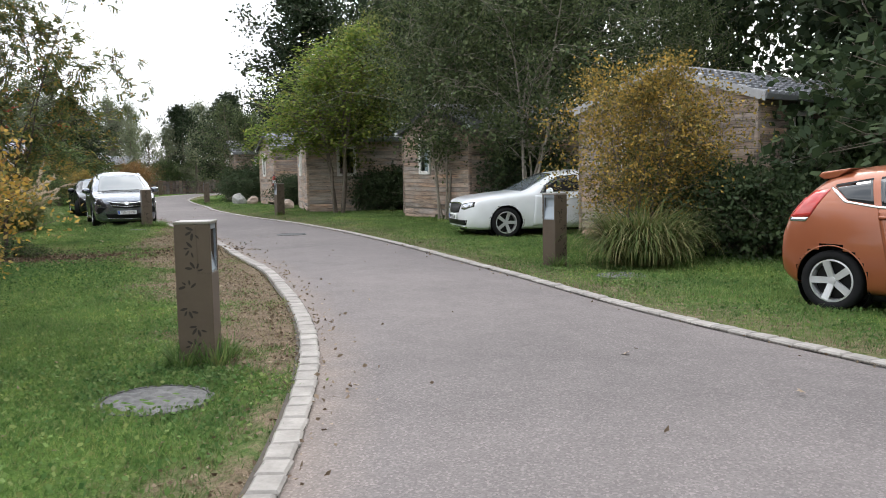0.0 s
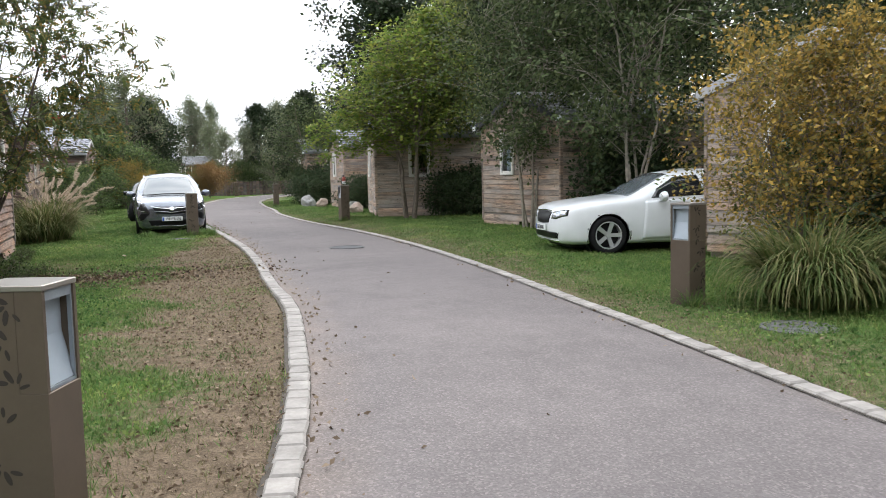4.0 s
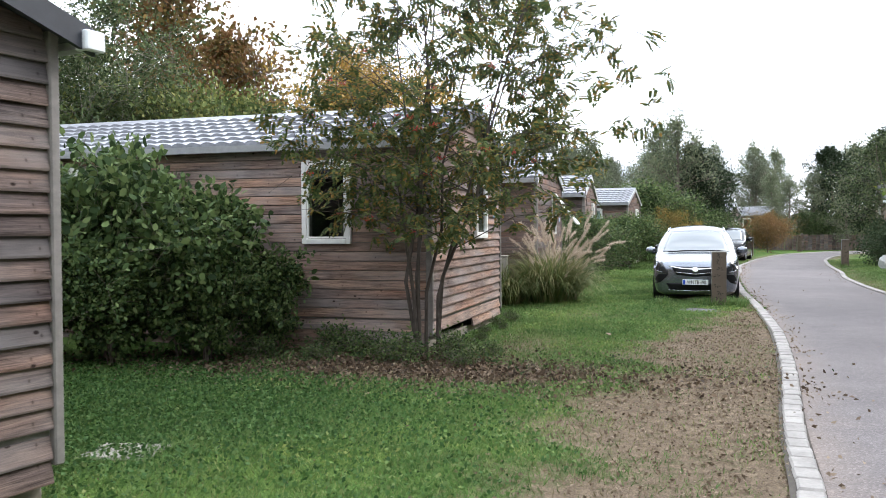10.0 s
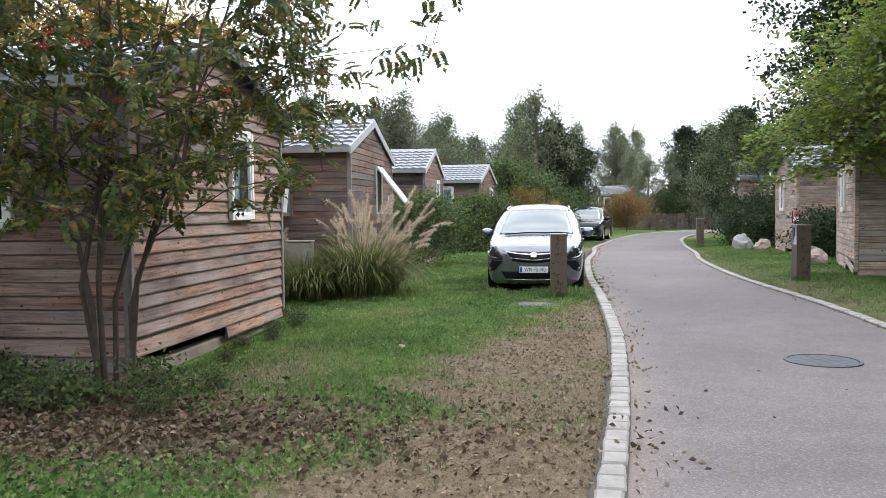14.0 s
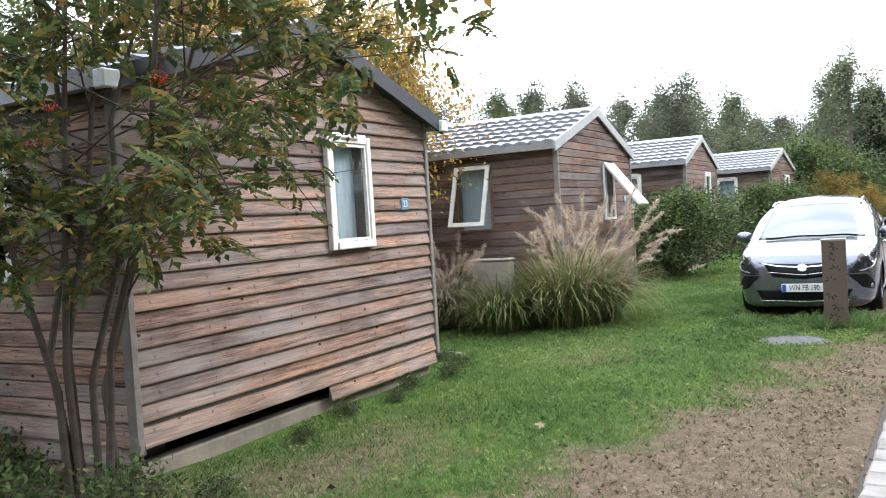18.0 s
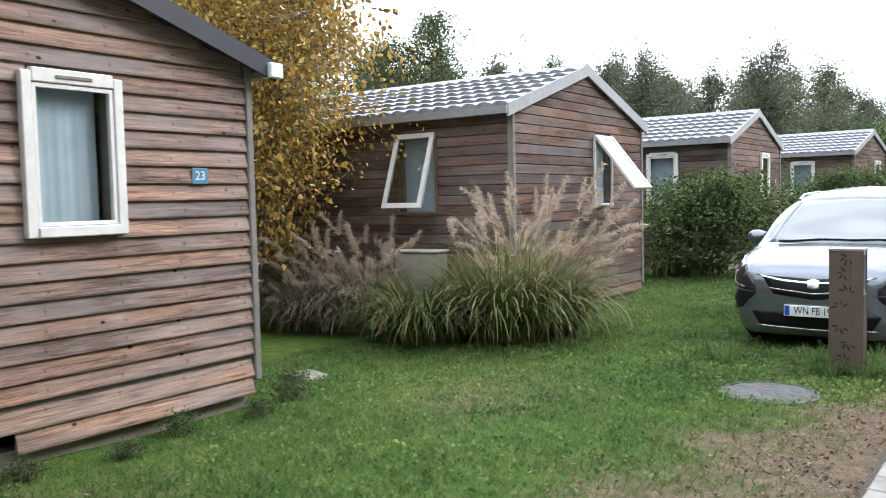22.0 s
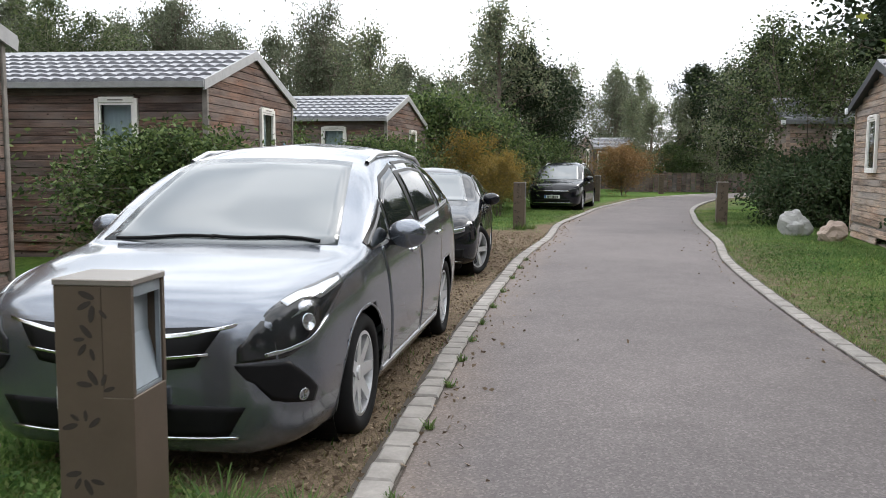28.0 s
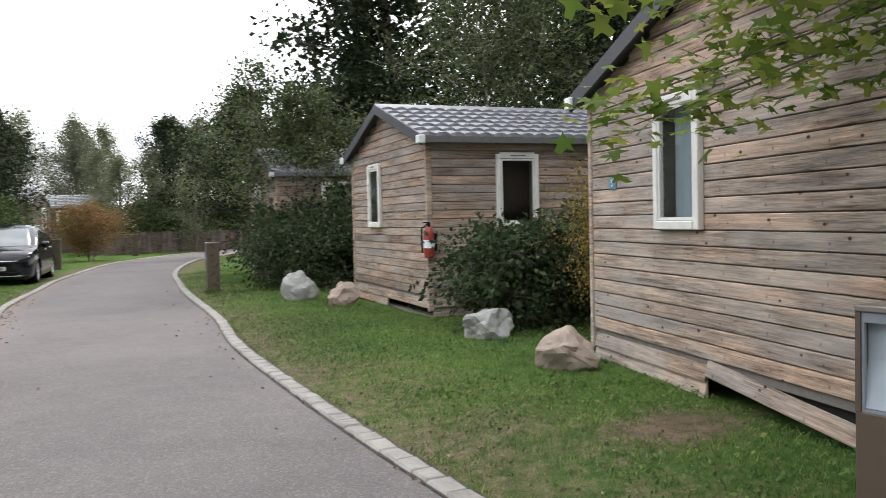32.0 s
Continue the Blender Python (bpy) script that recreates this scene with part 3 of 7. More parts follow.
def window_unit(parent, m, w, h, tilt=0.0, curtain=(), frame_m=None):
    """A framed window in a wall; local x along the wall, y outwards, z up; origin at the lower left corner of the opening.
    A tilted sash hangs from the top and covers a thin frame; curtain: the stretch of the width that it covers."""
    win = new("window")
    win.parent = parent
    win.matrix_parent_inverse = Matrix()
    win.matrix_basis = m
    f, d, fm = (0.03, 0.03, frame_m or trim_white) if tilt else (0.06, 0.05, trim_white)
    for name, b in (("jamb", (-f, 0, 0, d, -f, h + f)), ("jamb", (w, w + f, 0, d, -f, h + f)), ("sill", (0, w, 0, d + 0.012, -f, 0)), ("head", (0, w, 0, d, h, h + f + 0.02))):
        part(name, bevelled(boxes(b), 0.006), fm, win)
    o, s, y0, y1 = (0.03, 0.058, 0.012, 0.042) if tilt else (-0.004, 0.022, -0.015, 0.02)
    bm = bmesh.new()
    for b in ((-o, s - o, y0, y1, -h - o, o), (w - s + o, w + o, y0, y1, -h - o, o), (s - o, w - s + o, y0, y1, -h - o, -h + s - o), (s - o, w - s + o, y0, y1, o - s, o)):
        box(bm, *b)
    sash = part("sash", bm, trim_white, win)
    pane = part("pane", boxes((s - o, w - s + o, (y0 + y1) / 2 - 0.003, (y0 + y1) / 2 + 0.003, -h + s - o, o - s)), white_m if tilt > 30 else window_glass, win)
    for ob in (sash, pane):
        ob.matrix_basis = pose(0, 0.02, h + (0.02 if tilt else 0), tilt)
    pane.visible_shadow = False
    part("vent", boxes((w * 0.28, w * 0.72, d + 0.001, d + 0.008, h + 0.03, h + 0.045)), trim_grey, win)
    if curtain:
        n = 25
        bm = bmesh.new()
        prev = None
        for i in range(n):
            x = w * (curtain[0] + (curtain[1] - curtain[0]) * i / (n - 1))
            y = -0.07 + 0.003 * math.sin(i * 1.9) + 0.004 * math.sin(i * 0.7)
            cur = (bm.verts.new((x, y, -0.02)), bm.verts.new((x, y, h + 0.02)))
            if prev:
                bm.faces.new((prev[0], cur[0], cur[1], prev[1]))
            prev = cur
        part("curtain", bm, curtain_m, win, "pale net curtain", smooth=True)
    return win


def roof_row(y0, y1, length, z0, z1, n_wave):
    """One course of pressed metal tiles, running along the ridge, lapped over the course below."""
    k = n_wave * 6
    bm = bmesh.new()
    low, high = [], []
    for i in range(k + 1):
        x = -length * i / k
        w = 0.022 * abs(math.sin(math.pi * i / 6))
        drop = 0.03 * abs(math.sin(math.pi * i / 6))
        s = 1 if y1 > y0 else -1
        low.append((bm.verts.new((x, y0 - s * drop, z0 + 0.036 + w)), bm.verts.new((x, y0 - s * drop, z0 + 0.006))))
        high.append(bm.verts.new((x, y1, z1 + 0.006 + w * 0.8)))
    for i in range(k):
        bm.faces.new((low[i][0], low[i + 1][0], high[i + 1], high[i]))
        bm.faces.new((low[i][1], low[i + 1][1], low[i + 1][0], low[i][0]))
    bmesh.ops.recalc_face_normals(bm, faces=bm.faces[:])
    return bm


def wall_boards(cab, wall, wood, length, holes, top, place, z_from=0.36, flush=False):
    """Boards of one wall, cut at its windows; place() turns board coordinates into the cabin's."""
    z = z_from
    while z < top(length / 2) - 0.03:
        mid = z + PLANK / 2
        # the gable narrows upwards
        lo, hi = 0.0, length
        if top(0.0) < mid + 0.05:
            cut = max(0.0, (z + PLANK * 0.55 - top(0.0))) / SLOPE
            lo, hi = cut, length - cut
        spans = [(lo, hi)]
        for a, b, za, zb in holes:
            if za - 0.06 < mid < zb + 0.06:
                spans = [q for s in spans for q in ((s[0], min(s[1], a)), (max(s[0], b), s[1])) if q[1] - q[0] > 0.05]
        for a, b in spans:
            if length > 5 and b - a > 4.5:
                spans_cut = [(a, a + 3.9 + 0.3 * math.sin(z * 31)), (a + 3.905 + 0.3 * math.sin(z * 31), b)]
            else:
                spans_cut = [(a, b)]
            for c, d in spans_cut:
                ob = part("plank", siding(c + 0.001, d - 0.001, z, PLANK, flush=flush), wood, wall)
                ob.matrix_basis = place
        z += PLANK


def cabin(m, wood, fascia, front_window, front_tilt=0.0, side_windows=(), side_tilt=0.0, mirrored=False, sign="", label="", low_boards=False, broken=False):
    """A holiday cabin: the gabled front stands at local x = 0 and looks along +x; its length runs to -x, its width to +y."""
    cab = empty("cabin", m, label, "cabin", "holiday cabins along the lane")
    W, L = CAB_W, CAB_L
    holes = [front_window]
    a, b, za, zb = front_window
    t = 0.09
    # carcass
    bm = boxes((-t, 0, 0, a, 0.3, EAVE), (-t, 0, b, W, 0.3, EAVE), (-t, 0, a, b, 0.3, za), (-t, 0, a, b, zb, EAVE))
    front = part("front_wall", bm, trim_grey, cab)
    part("gable", prism([(0, EAVE), (W, EAVE), (W / 2, RIDGE - 0.02)], -t, -0.001), trim_grey, cab)
    part("back_wall", prism([(0, 0.3), (W, 0.3), (W, EAVE), (W / 2, RIDGE - 0.02), (0, EAVE)], -L, -L + t), wood, cab)
    side_y = W if mirrored else 0.0
    inward = -1 if mirrored else 1
    bm = bmesh.new()
    xs = [-t - 0.002]
    for wa, wb, wza, wzb in side_windows:
        for q in ((-wa, xs[-1], 0.3, EAVE), (-wb, -wa, 0.3, wza), (-wb, -wa, wzb, EAVE)):
            box(bm, q[0], q[1], min(side_y, side_y + inward * t), max(side_y, side_y + inward * t), q[2], q[3])
        xs.append(-wb)
    box(bm, -L + t, xs[-1], min(side_y, side_y + inward * t), max(side_y, side_y + inward * t), 0.3, EAVE)
    side = part("side_wall", bm, trim_grey, cab)
    other = W - side_y
    part("side_wall", boxes((-L + t, -t - 0.002, min(other, other - inward * t), max(other, other - inward * t), 0.3, EAVE)), wood, cab)
    # blackened floor frame, and an added wall that darkens the view through the windows
    part("floor_frame", boxes((-L + 0.02, -0.06, 0.05, W - 0.05, 0.22, 0.299)), inside_shade_m, cab)
    part("partition", boxes((-1.9, -1.85, t, W - t, 0.3, EAVE)), inside_shade_m, cab)
    for px in (-0.5, -3.9, -7.4):
        for py in (0.35, W - 0.35):
            part("pier", bevelled(boxes((px - 0.2, px + 0.2, py - 0.12, py + 0.12, -0.06, 0.219)), 0.01), concrete_m, cab)
    if not broken:
        part("plinth", bevelled(boxes((-0.16, -0.035, 0.03, W - 0.03, -0.08, 0.095)), 0.012), plinth_m, cab)
    # boards: the front, and the side that is seen
    wall_boards(cab, front, wood, W, holes, top_at, Matrix(((0, 1, 0, 0.001), (1, 0, 0, 0), (0, 0, 1, 0), (0, 0, 0, 1))), flush=wood in (wood_worn, wood_tan, wood_pale))
    sp = Matrix(((-1, 0, 0, 0), (0, -inward, 0, side_y - inward * 0.001), (0, 0, 1, 0), (0, 0, 0, 1)))
    wall_boards(cab, side, wood, L, side_windows, lambda s: EAVE + 0.02, sp, flush=True)
    # skirting boards under a dark gap; one length hangs lower
    cut = W * (0.52 if not mirrored else 0.50)
    skirts = [(0.02, cut if broken else W - 0.02, 0.205, 0.105, 0.0), ((cut, W - 0.02) if not mirrored else (0.02, cut)) + (0.085, 0.115, 0.004)]
    if low_boards:
        skirts += [(0.02, cut - 0.006, 0.088, 0.112, 0.012), (0.02, cut - 0.006, -0.03, 0.112, 0.012)]
    for y0, y1, z0, h, k in skirts:
        ob = part("skirting_board", siding(y0, y1, z0, h, 0.024), wood, cab)
        ob.matrix_basis = Matrix(((0, 1, 0, 0.004 + k), (1, 0, 0, 0), (0, 0, 1, 0), (0, 0, 0, 1)))
    if broken:
        loose = part("loose_board", siding(0.0, 1.5, -0.05, 0.10, 0.022), wood, cab, "skirting board hanging askew")
        loose.matrix_basis = Matrix(((0, 1, 0, 0.012), (1, 0, 0, cut + 0.02), (0, 0, 1, 0.30), (0, 0, 0, 1))) @ pose(0, 0, 0, 0, 5)
    for z0 in (0.215, 0.09, -0.03):
        ob = part("skirting_board", siding(0.02, L - 0.1, z0, 0.115, 0.024), wood, cab)
        ob.matrix_basis = sp
    for y in (0, W):
        part("corner_post", bevelled(boxes((-0.03, 0.045, y - 0.045 if y == 0 else y - 0.012, y + 0.012 if y == 0 else y + 0.045, 0.17, EAVE + 0.01)), 0.008), wood if wood in (wood_tan, wood_pale) else trim_grey, cab)
    # windows
    window_unit(cab, Matrix(((0, 1, 0, 0.026), (1, 0, 0, a), (0, 0, 1, za), (0, 0, 0, 1))), b - a, zb - za, front_tilt, (0.14, 0.99) if mirrored else (0.01, 0.88))
    for wa, wb, wza, wzb in side_windows:
        sm = Matrix(((-1, 0, 0, -wa), (0, -inward, 0, side_y - inward * 0.026), (0, 0, 1, wza), (0, 0, 0, 1)))
        window_unit(cab, sm, wb - wa, wzb - wza, side_tilt, (0.02, 0.98) if wood is wood_worn else (), trim_brown)
    # roof
    ov = 0.13 if fascia is fascia_dark else 0.045
    roof = part("roof", prism([(-0.13, EAVE - SLOPE * 0.13), (W / 2, RIDGE), (W + 0.13, EAVE - SLOPE * 0.13), (W + 0.13, EAVE + 0.05 - SLOPE * 0.13), (W / 2, RIDGE + 0.05), (-0.13, EAVE + 0.05 - SLOPE * 0.13)], -L - 0.1, ov), fascia, cab)
    rows = 7
    half = W / 2 + 0.15
    for sgn in (0, 1):
        for r in range(rows):
            d0, d1 = half * r / rows, half * (r + 1) / rows + 0.02
            y0, y1 = -0.15 + d0, min(W / 2, -0.15 + d1)
            z0, z1 = EAVE + 0.052 + SLOPE * (y0), EAVE + 0.052 + SLOPE * (y1)
            if sgn:
                y0, y1 = W - y0, W - y1
            ob = part("roof_tile_course", roof_row(y0, y1, L + 0.11 + ov, z0, z1, 42), roof_metal, roof, smooth=False)
            ob.matrix_basis = pose(ov + 0.01, 0, 0)
    part("ridge_cap", prism([(W / 2 - 0.12, RIDGE + 0.045), (W / 2, RIDGE + 0.105), (W / 2 + 0.12, RIDGE + 0.045), (W / 2, RIDGE + 0.055)], -L - 0.1, ov + 0.02), roof_metal, roof)
    for sgn in (-1, 1):
        y0, y1 = (-0.17, W / 2) if sgn < 0 else (W + 0.17, W / 2)
        z0 = EAVE - SLOPE * 0.17
        part("barge_board", prism([(y0, z0 - 0.05), (y1, RIDGE - 0.05), (y1, RIDGE + 0.085), (y0, z0 + 0.085)], ov + 0.001, ov + 0.028), fascia, roof)
        ye = -0.15 if sgn < 0 else W + 0.15
        part("gutter", prism([(ye - 0.04, EAVE - 0.07), (ye + 0.04, EAVE - 0.07), (ye + 0.055, EAVE + 0.005), (ye - 0.055, EAVE + 0.005)], -L - 0.08, ov + 0.015), gutter_m if wood in (wood_tan, wood_pale) else fascia_light, roof)
        if fascia is fascia_dark:
            part("gutter_end", bevelled(boxes((ov - 0.03, ov + 0.06, ye - 0.06, ye + 0.06, EAVE - 0.085, EAVE + 0.02)), 0.008), white_m, roof)
    if sign:
        sy = W - 0.42 if not mirrored else 0.42
        number_sign(m, sy, 1.6, sign)
    return cab


def number_sign(m, y, z, text, w=0.125):
    """An enamelled house-number plate on the cabin's front."""
    s = empty("number_plate", m @ Matrix(((0, 0, 1, 0.032), (1, 0, 0, y), (0, 1, 0, z), (0, 0, 0, 1))), "small blue enamel number plate on the cladding", "sign")
    part("plate", bevelled(boxes((-w / 2, w / 2, -w * 0.42, w * 0.42, 0, 0.008)), 0.003), blue_sign_m, s)
    cu = bpy.data.curves.new("number", 'FONT')
    cu.body, cu.size, cu.align_x, cu.align_y, cu.extrude = text, 0.082, 'CENTER', 'CENTER', 0.001
    ob = new("number", cu)
    ob.parent = s
    ob.matrix_basis = pose(0, 0, 0.0095)
    cu.materials.append(white_m)
    return s


def front_at(x, y, ang):
    """The pose of a cabin whose front starts at (x, y); ang turns it from facing +x."""
    return pose(x, y, 0, 0, 0, ang)


WIN = (CAB_W - 1.53, CAB_W - 1.04, 1.31, 2.10)
WIN_M = (1.04, 1.53, 1.29, 2.10)
SIDE = ((0.98, 1.47, 1.27, 2.10), (4.6, 5.1, 1.27, 2.10))
cabin(front_at(-1.21, 6.80, -11.3), wood_brown, fascia_dark, WIN, side_windows=SIDE, sign="24", low_boards=True, label="dark weathered brown wooden cabin with slate-grey gable edge")
cabin(front_at(-0.12, 15.62, -0.5), wood_red, fascia_dark, WIN, side_windows=SIDE, sign="23", label="red-brown weathered wooden cabin with a lifted skirting board")
cabin(front_at(-0.12, 22.84, 0), wood_worn, fascia_light, WIN, 38, SIDE, 20, sign="22", label="brown wooden cabin with both windows tilted open")
cabin(front_at(0.0, 30.3, 0), wood_worn, fascia_light, WIN, side_windows=SIDE, sign="21", label="brown wooden cabin behind a dense green shrub")
cabin(front_at(0.75, 38.4, -5), wood_worn, fascia_light, WIN, side_windows=SIDE, label="brown wooden cabin with pale gable edge, farther along")
cabin(pose(9.37, 28.55, 0, 0, 0, 180 - 13.5), wood_pale, fascia_dark, (1.22, 1.71, 1.29, 2.10), side_windows=SIDE, mirrored=True, sign="5", broken=True, label="bleached tan wooden cabin with a gap in its skirting")
cabin(pose(9.93, 35.6, 0, 0, 0, 180 - 6.5), wood_tan, fascia_dark, WIN_M, side_windows=SIDE, mirrored=True, label="bleached tan wooden cabin beside pale boulders")
cabin(pose(10.2, 43.2, 0, 0, 0, 180 - 6), wood_tan, fascia_dark, WIN_M, side_windows=SIDE, mirrored=True, label="tan wooden cabin half hidden by a tree")
cabin(pose(9.85, 20.7, 0, 0, 0, 181), wood_tan, fascia_dark, WIN_M, side_windows=SIDE, mirrored=True, label="tan wooden cabin behind slender trees")
cabin(pose(9.58, 12.4, 0, 0, 0, 190.5), wood_tan, fascia_light, WIN_M, side_windows=SIDE, mirrored=True, label="tan wooden cabin behind a yellowing shrub")


# ---------------------------------------------------------------- bollard lamps
def leaf_cut(cx, cz, size, ang):
    """Outline of one small leaf-shaped cut."""
    out = []
    for i in range(10):
        a = 2 * math.pi * i / 10
        u, v = size * math.cos(a), size * 0.36 * math.sin(a)
        out.append((cx + u * math.cos(ang) - v * math.sin(ang), cz + u * math.sin(ang) + v * math.cos(ang)))
    return out


def bollard(x, y, ang, lean=0.0):
    """A square lamp post; the lamp opening looks along local +x, the leaf pattern lies as dark plates on the -y and +y
    faces.
    """
    h, wx, wy = 0.97, 0.119, 0.112
    b = empty("bollard_lamp", pose(x, y, float(verge_rise(x, y)), lean, 0, ang), "bronze-brown steel bollard lamp with leaf-shaped cutouts in the grass", "bollard", "bollard lamps along the lane")
    part("post", bevelled(prism([(-wx, -0.08), (wx, -0.08), (wx, 0.62), (wx - 0.09, 0.62), (wx - 0.09, h - 0.02), (-wx, h - 0.02)], -wy, wy, "y"), 0.003), corten_m, b)
    for s in (-1, 1):
        part("cheek", boxes((wx - 0.0895, wx, min(s * wy, s * (wy - 0.018)), max(s * wy, s * (wy - 0.018)), 0.6205, h - 0.0205)), corten_m, b)
    part("cap", bevelled(boxes((-wx - 0.003, wx + 0.003, -wy - 0.003, wy + 0.003, h - 0.02, h)), 0.003), sky_cap_m, b)
    part("lamp_panel", boxes((wx - 0.02, wx - 0.006, -wy + 0.019, wy - 0.019, 0.915, h - 0.022), (wx - 0.02, wx - 0.006, -wy + 0.019, wy - 0.019, 0.621, 0.632), (wx - 0.02, wx - 0.006, -wy + 0.019, -wy + 0.028, 0.632, 0.915), (wx - 0.02, wx - 0.006, wy - 0.028, wy - 0.019, 0.632, 0.915)), lamp_frame_m, b)
    part("lamp_lining", boxes((wx - 0.089, wx - 0.084, -wy + 0.019, wy - 0.019, 0.622, h - 0.022)), lamp_frame_m, b)
    part("lamp_glass", prism([(wx - 0.0835, 0.634), (wx - 0.012, 0.634), (wx - 0.048, 0.79), (wx - 0.048, 0.914), (wx - 0.0835, 0.914)], -wy + 0.0185, wy - 0.0185, "y"), frost_m, b)
    rnd = random.Random(5)
    for side in (-1, 1):
        for k in range(7):
            gx, gz, ga = rnd.uniform(-0.06, 0.06), 0.89 - k * 0.125 + rnd.uniform(-0.02, 0.02), rnd.uniform(0, 3.1)
            for q in range(4):
                a = ga + q * 0.9
                cx, cz = gx + 0.04 * math.cos(a), gz + 0.036 * math.sin(a)
                # thin dark leaf on the solid face, its colour standing for a shaded hole
                part("leaf_cutout", prism(leaf_cut(cx, cz, rnd.uniform(0.016, 0.027), a + 0.3), side * wy, side * (wy + 0.0015), "y"), cutout_m, b)
    return b


bollard(1.26, 5.72, -24)
first_bollards = [(6.62, 9.10, 180 + 14), (3.25, 22.12, 2), (7.40, 24.43, 186), (3.86, 37.1, -5), (8.28, 38.95, 176), (6.15, 51.6, -10), (9.6, 60.5, 0)]
for bx, by, ba in first_bollards:
    bollard(bx, by, ba)


# ---------------------------------------------------------------- trees and shrubs
def tube(verts, faces, pts, radii, sides=6):
    """Adds a tapered tube along points to the lists."""
    start = len(verts)
    for i, (p, r) in enumerate(zip(pts, radii)):
        d = (pts[min(i + 1, len(pts) - 1)] - pts[max(i - 1, 0)]).normalized()
        u = d.orthogonal().normalized()
        v = d.cross(u)
        for k in range(sides):
            a = 2 * math.pi * k / sides
            verts.append(p + (u * math.cos(a) + v * math.sin(a)) * r)
    for i in range(len(pts) - 1):
        for k in range(sides):
            a, b = start + i * sides + k, start + i * sides + (k + 1) % sides
            faces.append((a, b, b + sides, a + sides))


def leaf_cloud(name, pos, direction, size, rng, aspect=0.5, droop=0.3, fold=0.25, oval=False):
    """Leaves as folded four-point blades: pos (n, 3), each about size long."""
    n = len(pos)
    d = direction + rng.normal(0, 0.7, (n, 3)) + np.array([0, 0, -droop])
    d /= np.linalg.norm(d, axis=1)[:, None]
    u = np.cross(d, rng.normal(0, 1, (n, 3)))
    u /= np.linalg.norm(u, axis=1)[:, None] + 1e-9
    w = np.cross(d, u)
    s = size * rng.uniform(0.6, 1.25, (n, 1))
    a = pos
    c = pos + d * s
    mid = pos + d * s * 0.5
    l = mid + u * s * aspect * 0.5 + w * s * fold * 0.3
    r = mid - u * s * aspect * 0.5 + w * s * fold * 0.3
    if oval:
        lo, hi = pos + d * s * 0.28, pos + d * s * 0.68
        k, e = u * s * aspect * 0.5, w * s * fold * 0.3
        verts = np.stack([a, lo + k * 0.92 + e, hi + k * 0.8 + e, c, hi - k * 0.8 + e, lo - k * 0.92 + e], 1).reshape(-1, 3)
        return fast_mesh(name, verts, np.arange(n)[:, None] * 6 + np.arange(6)[None])
    verts = np.stack([a, l, c, r], 1).reshape(-1, 3)
    i = np.arange(n)[:, None] * 4
    quads = i + np.array([[0, 1, 2, 3]])
    return fast_mesh(name, verts, quads)


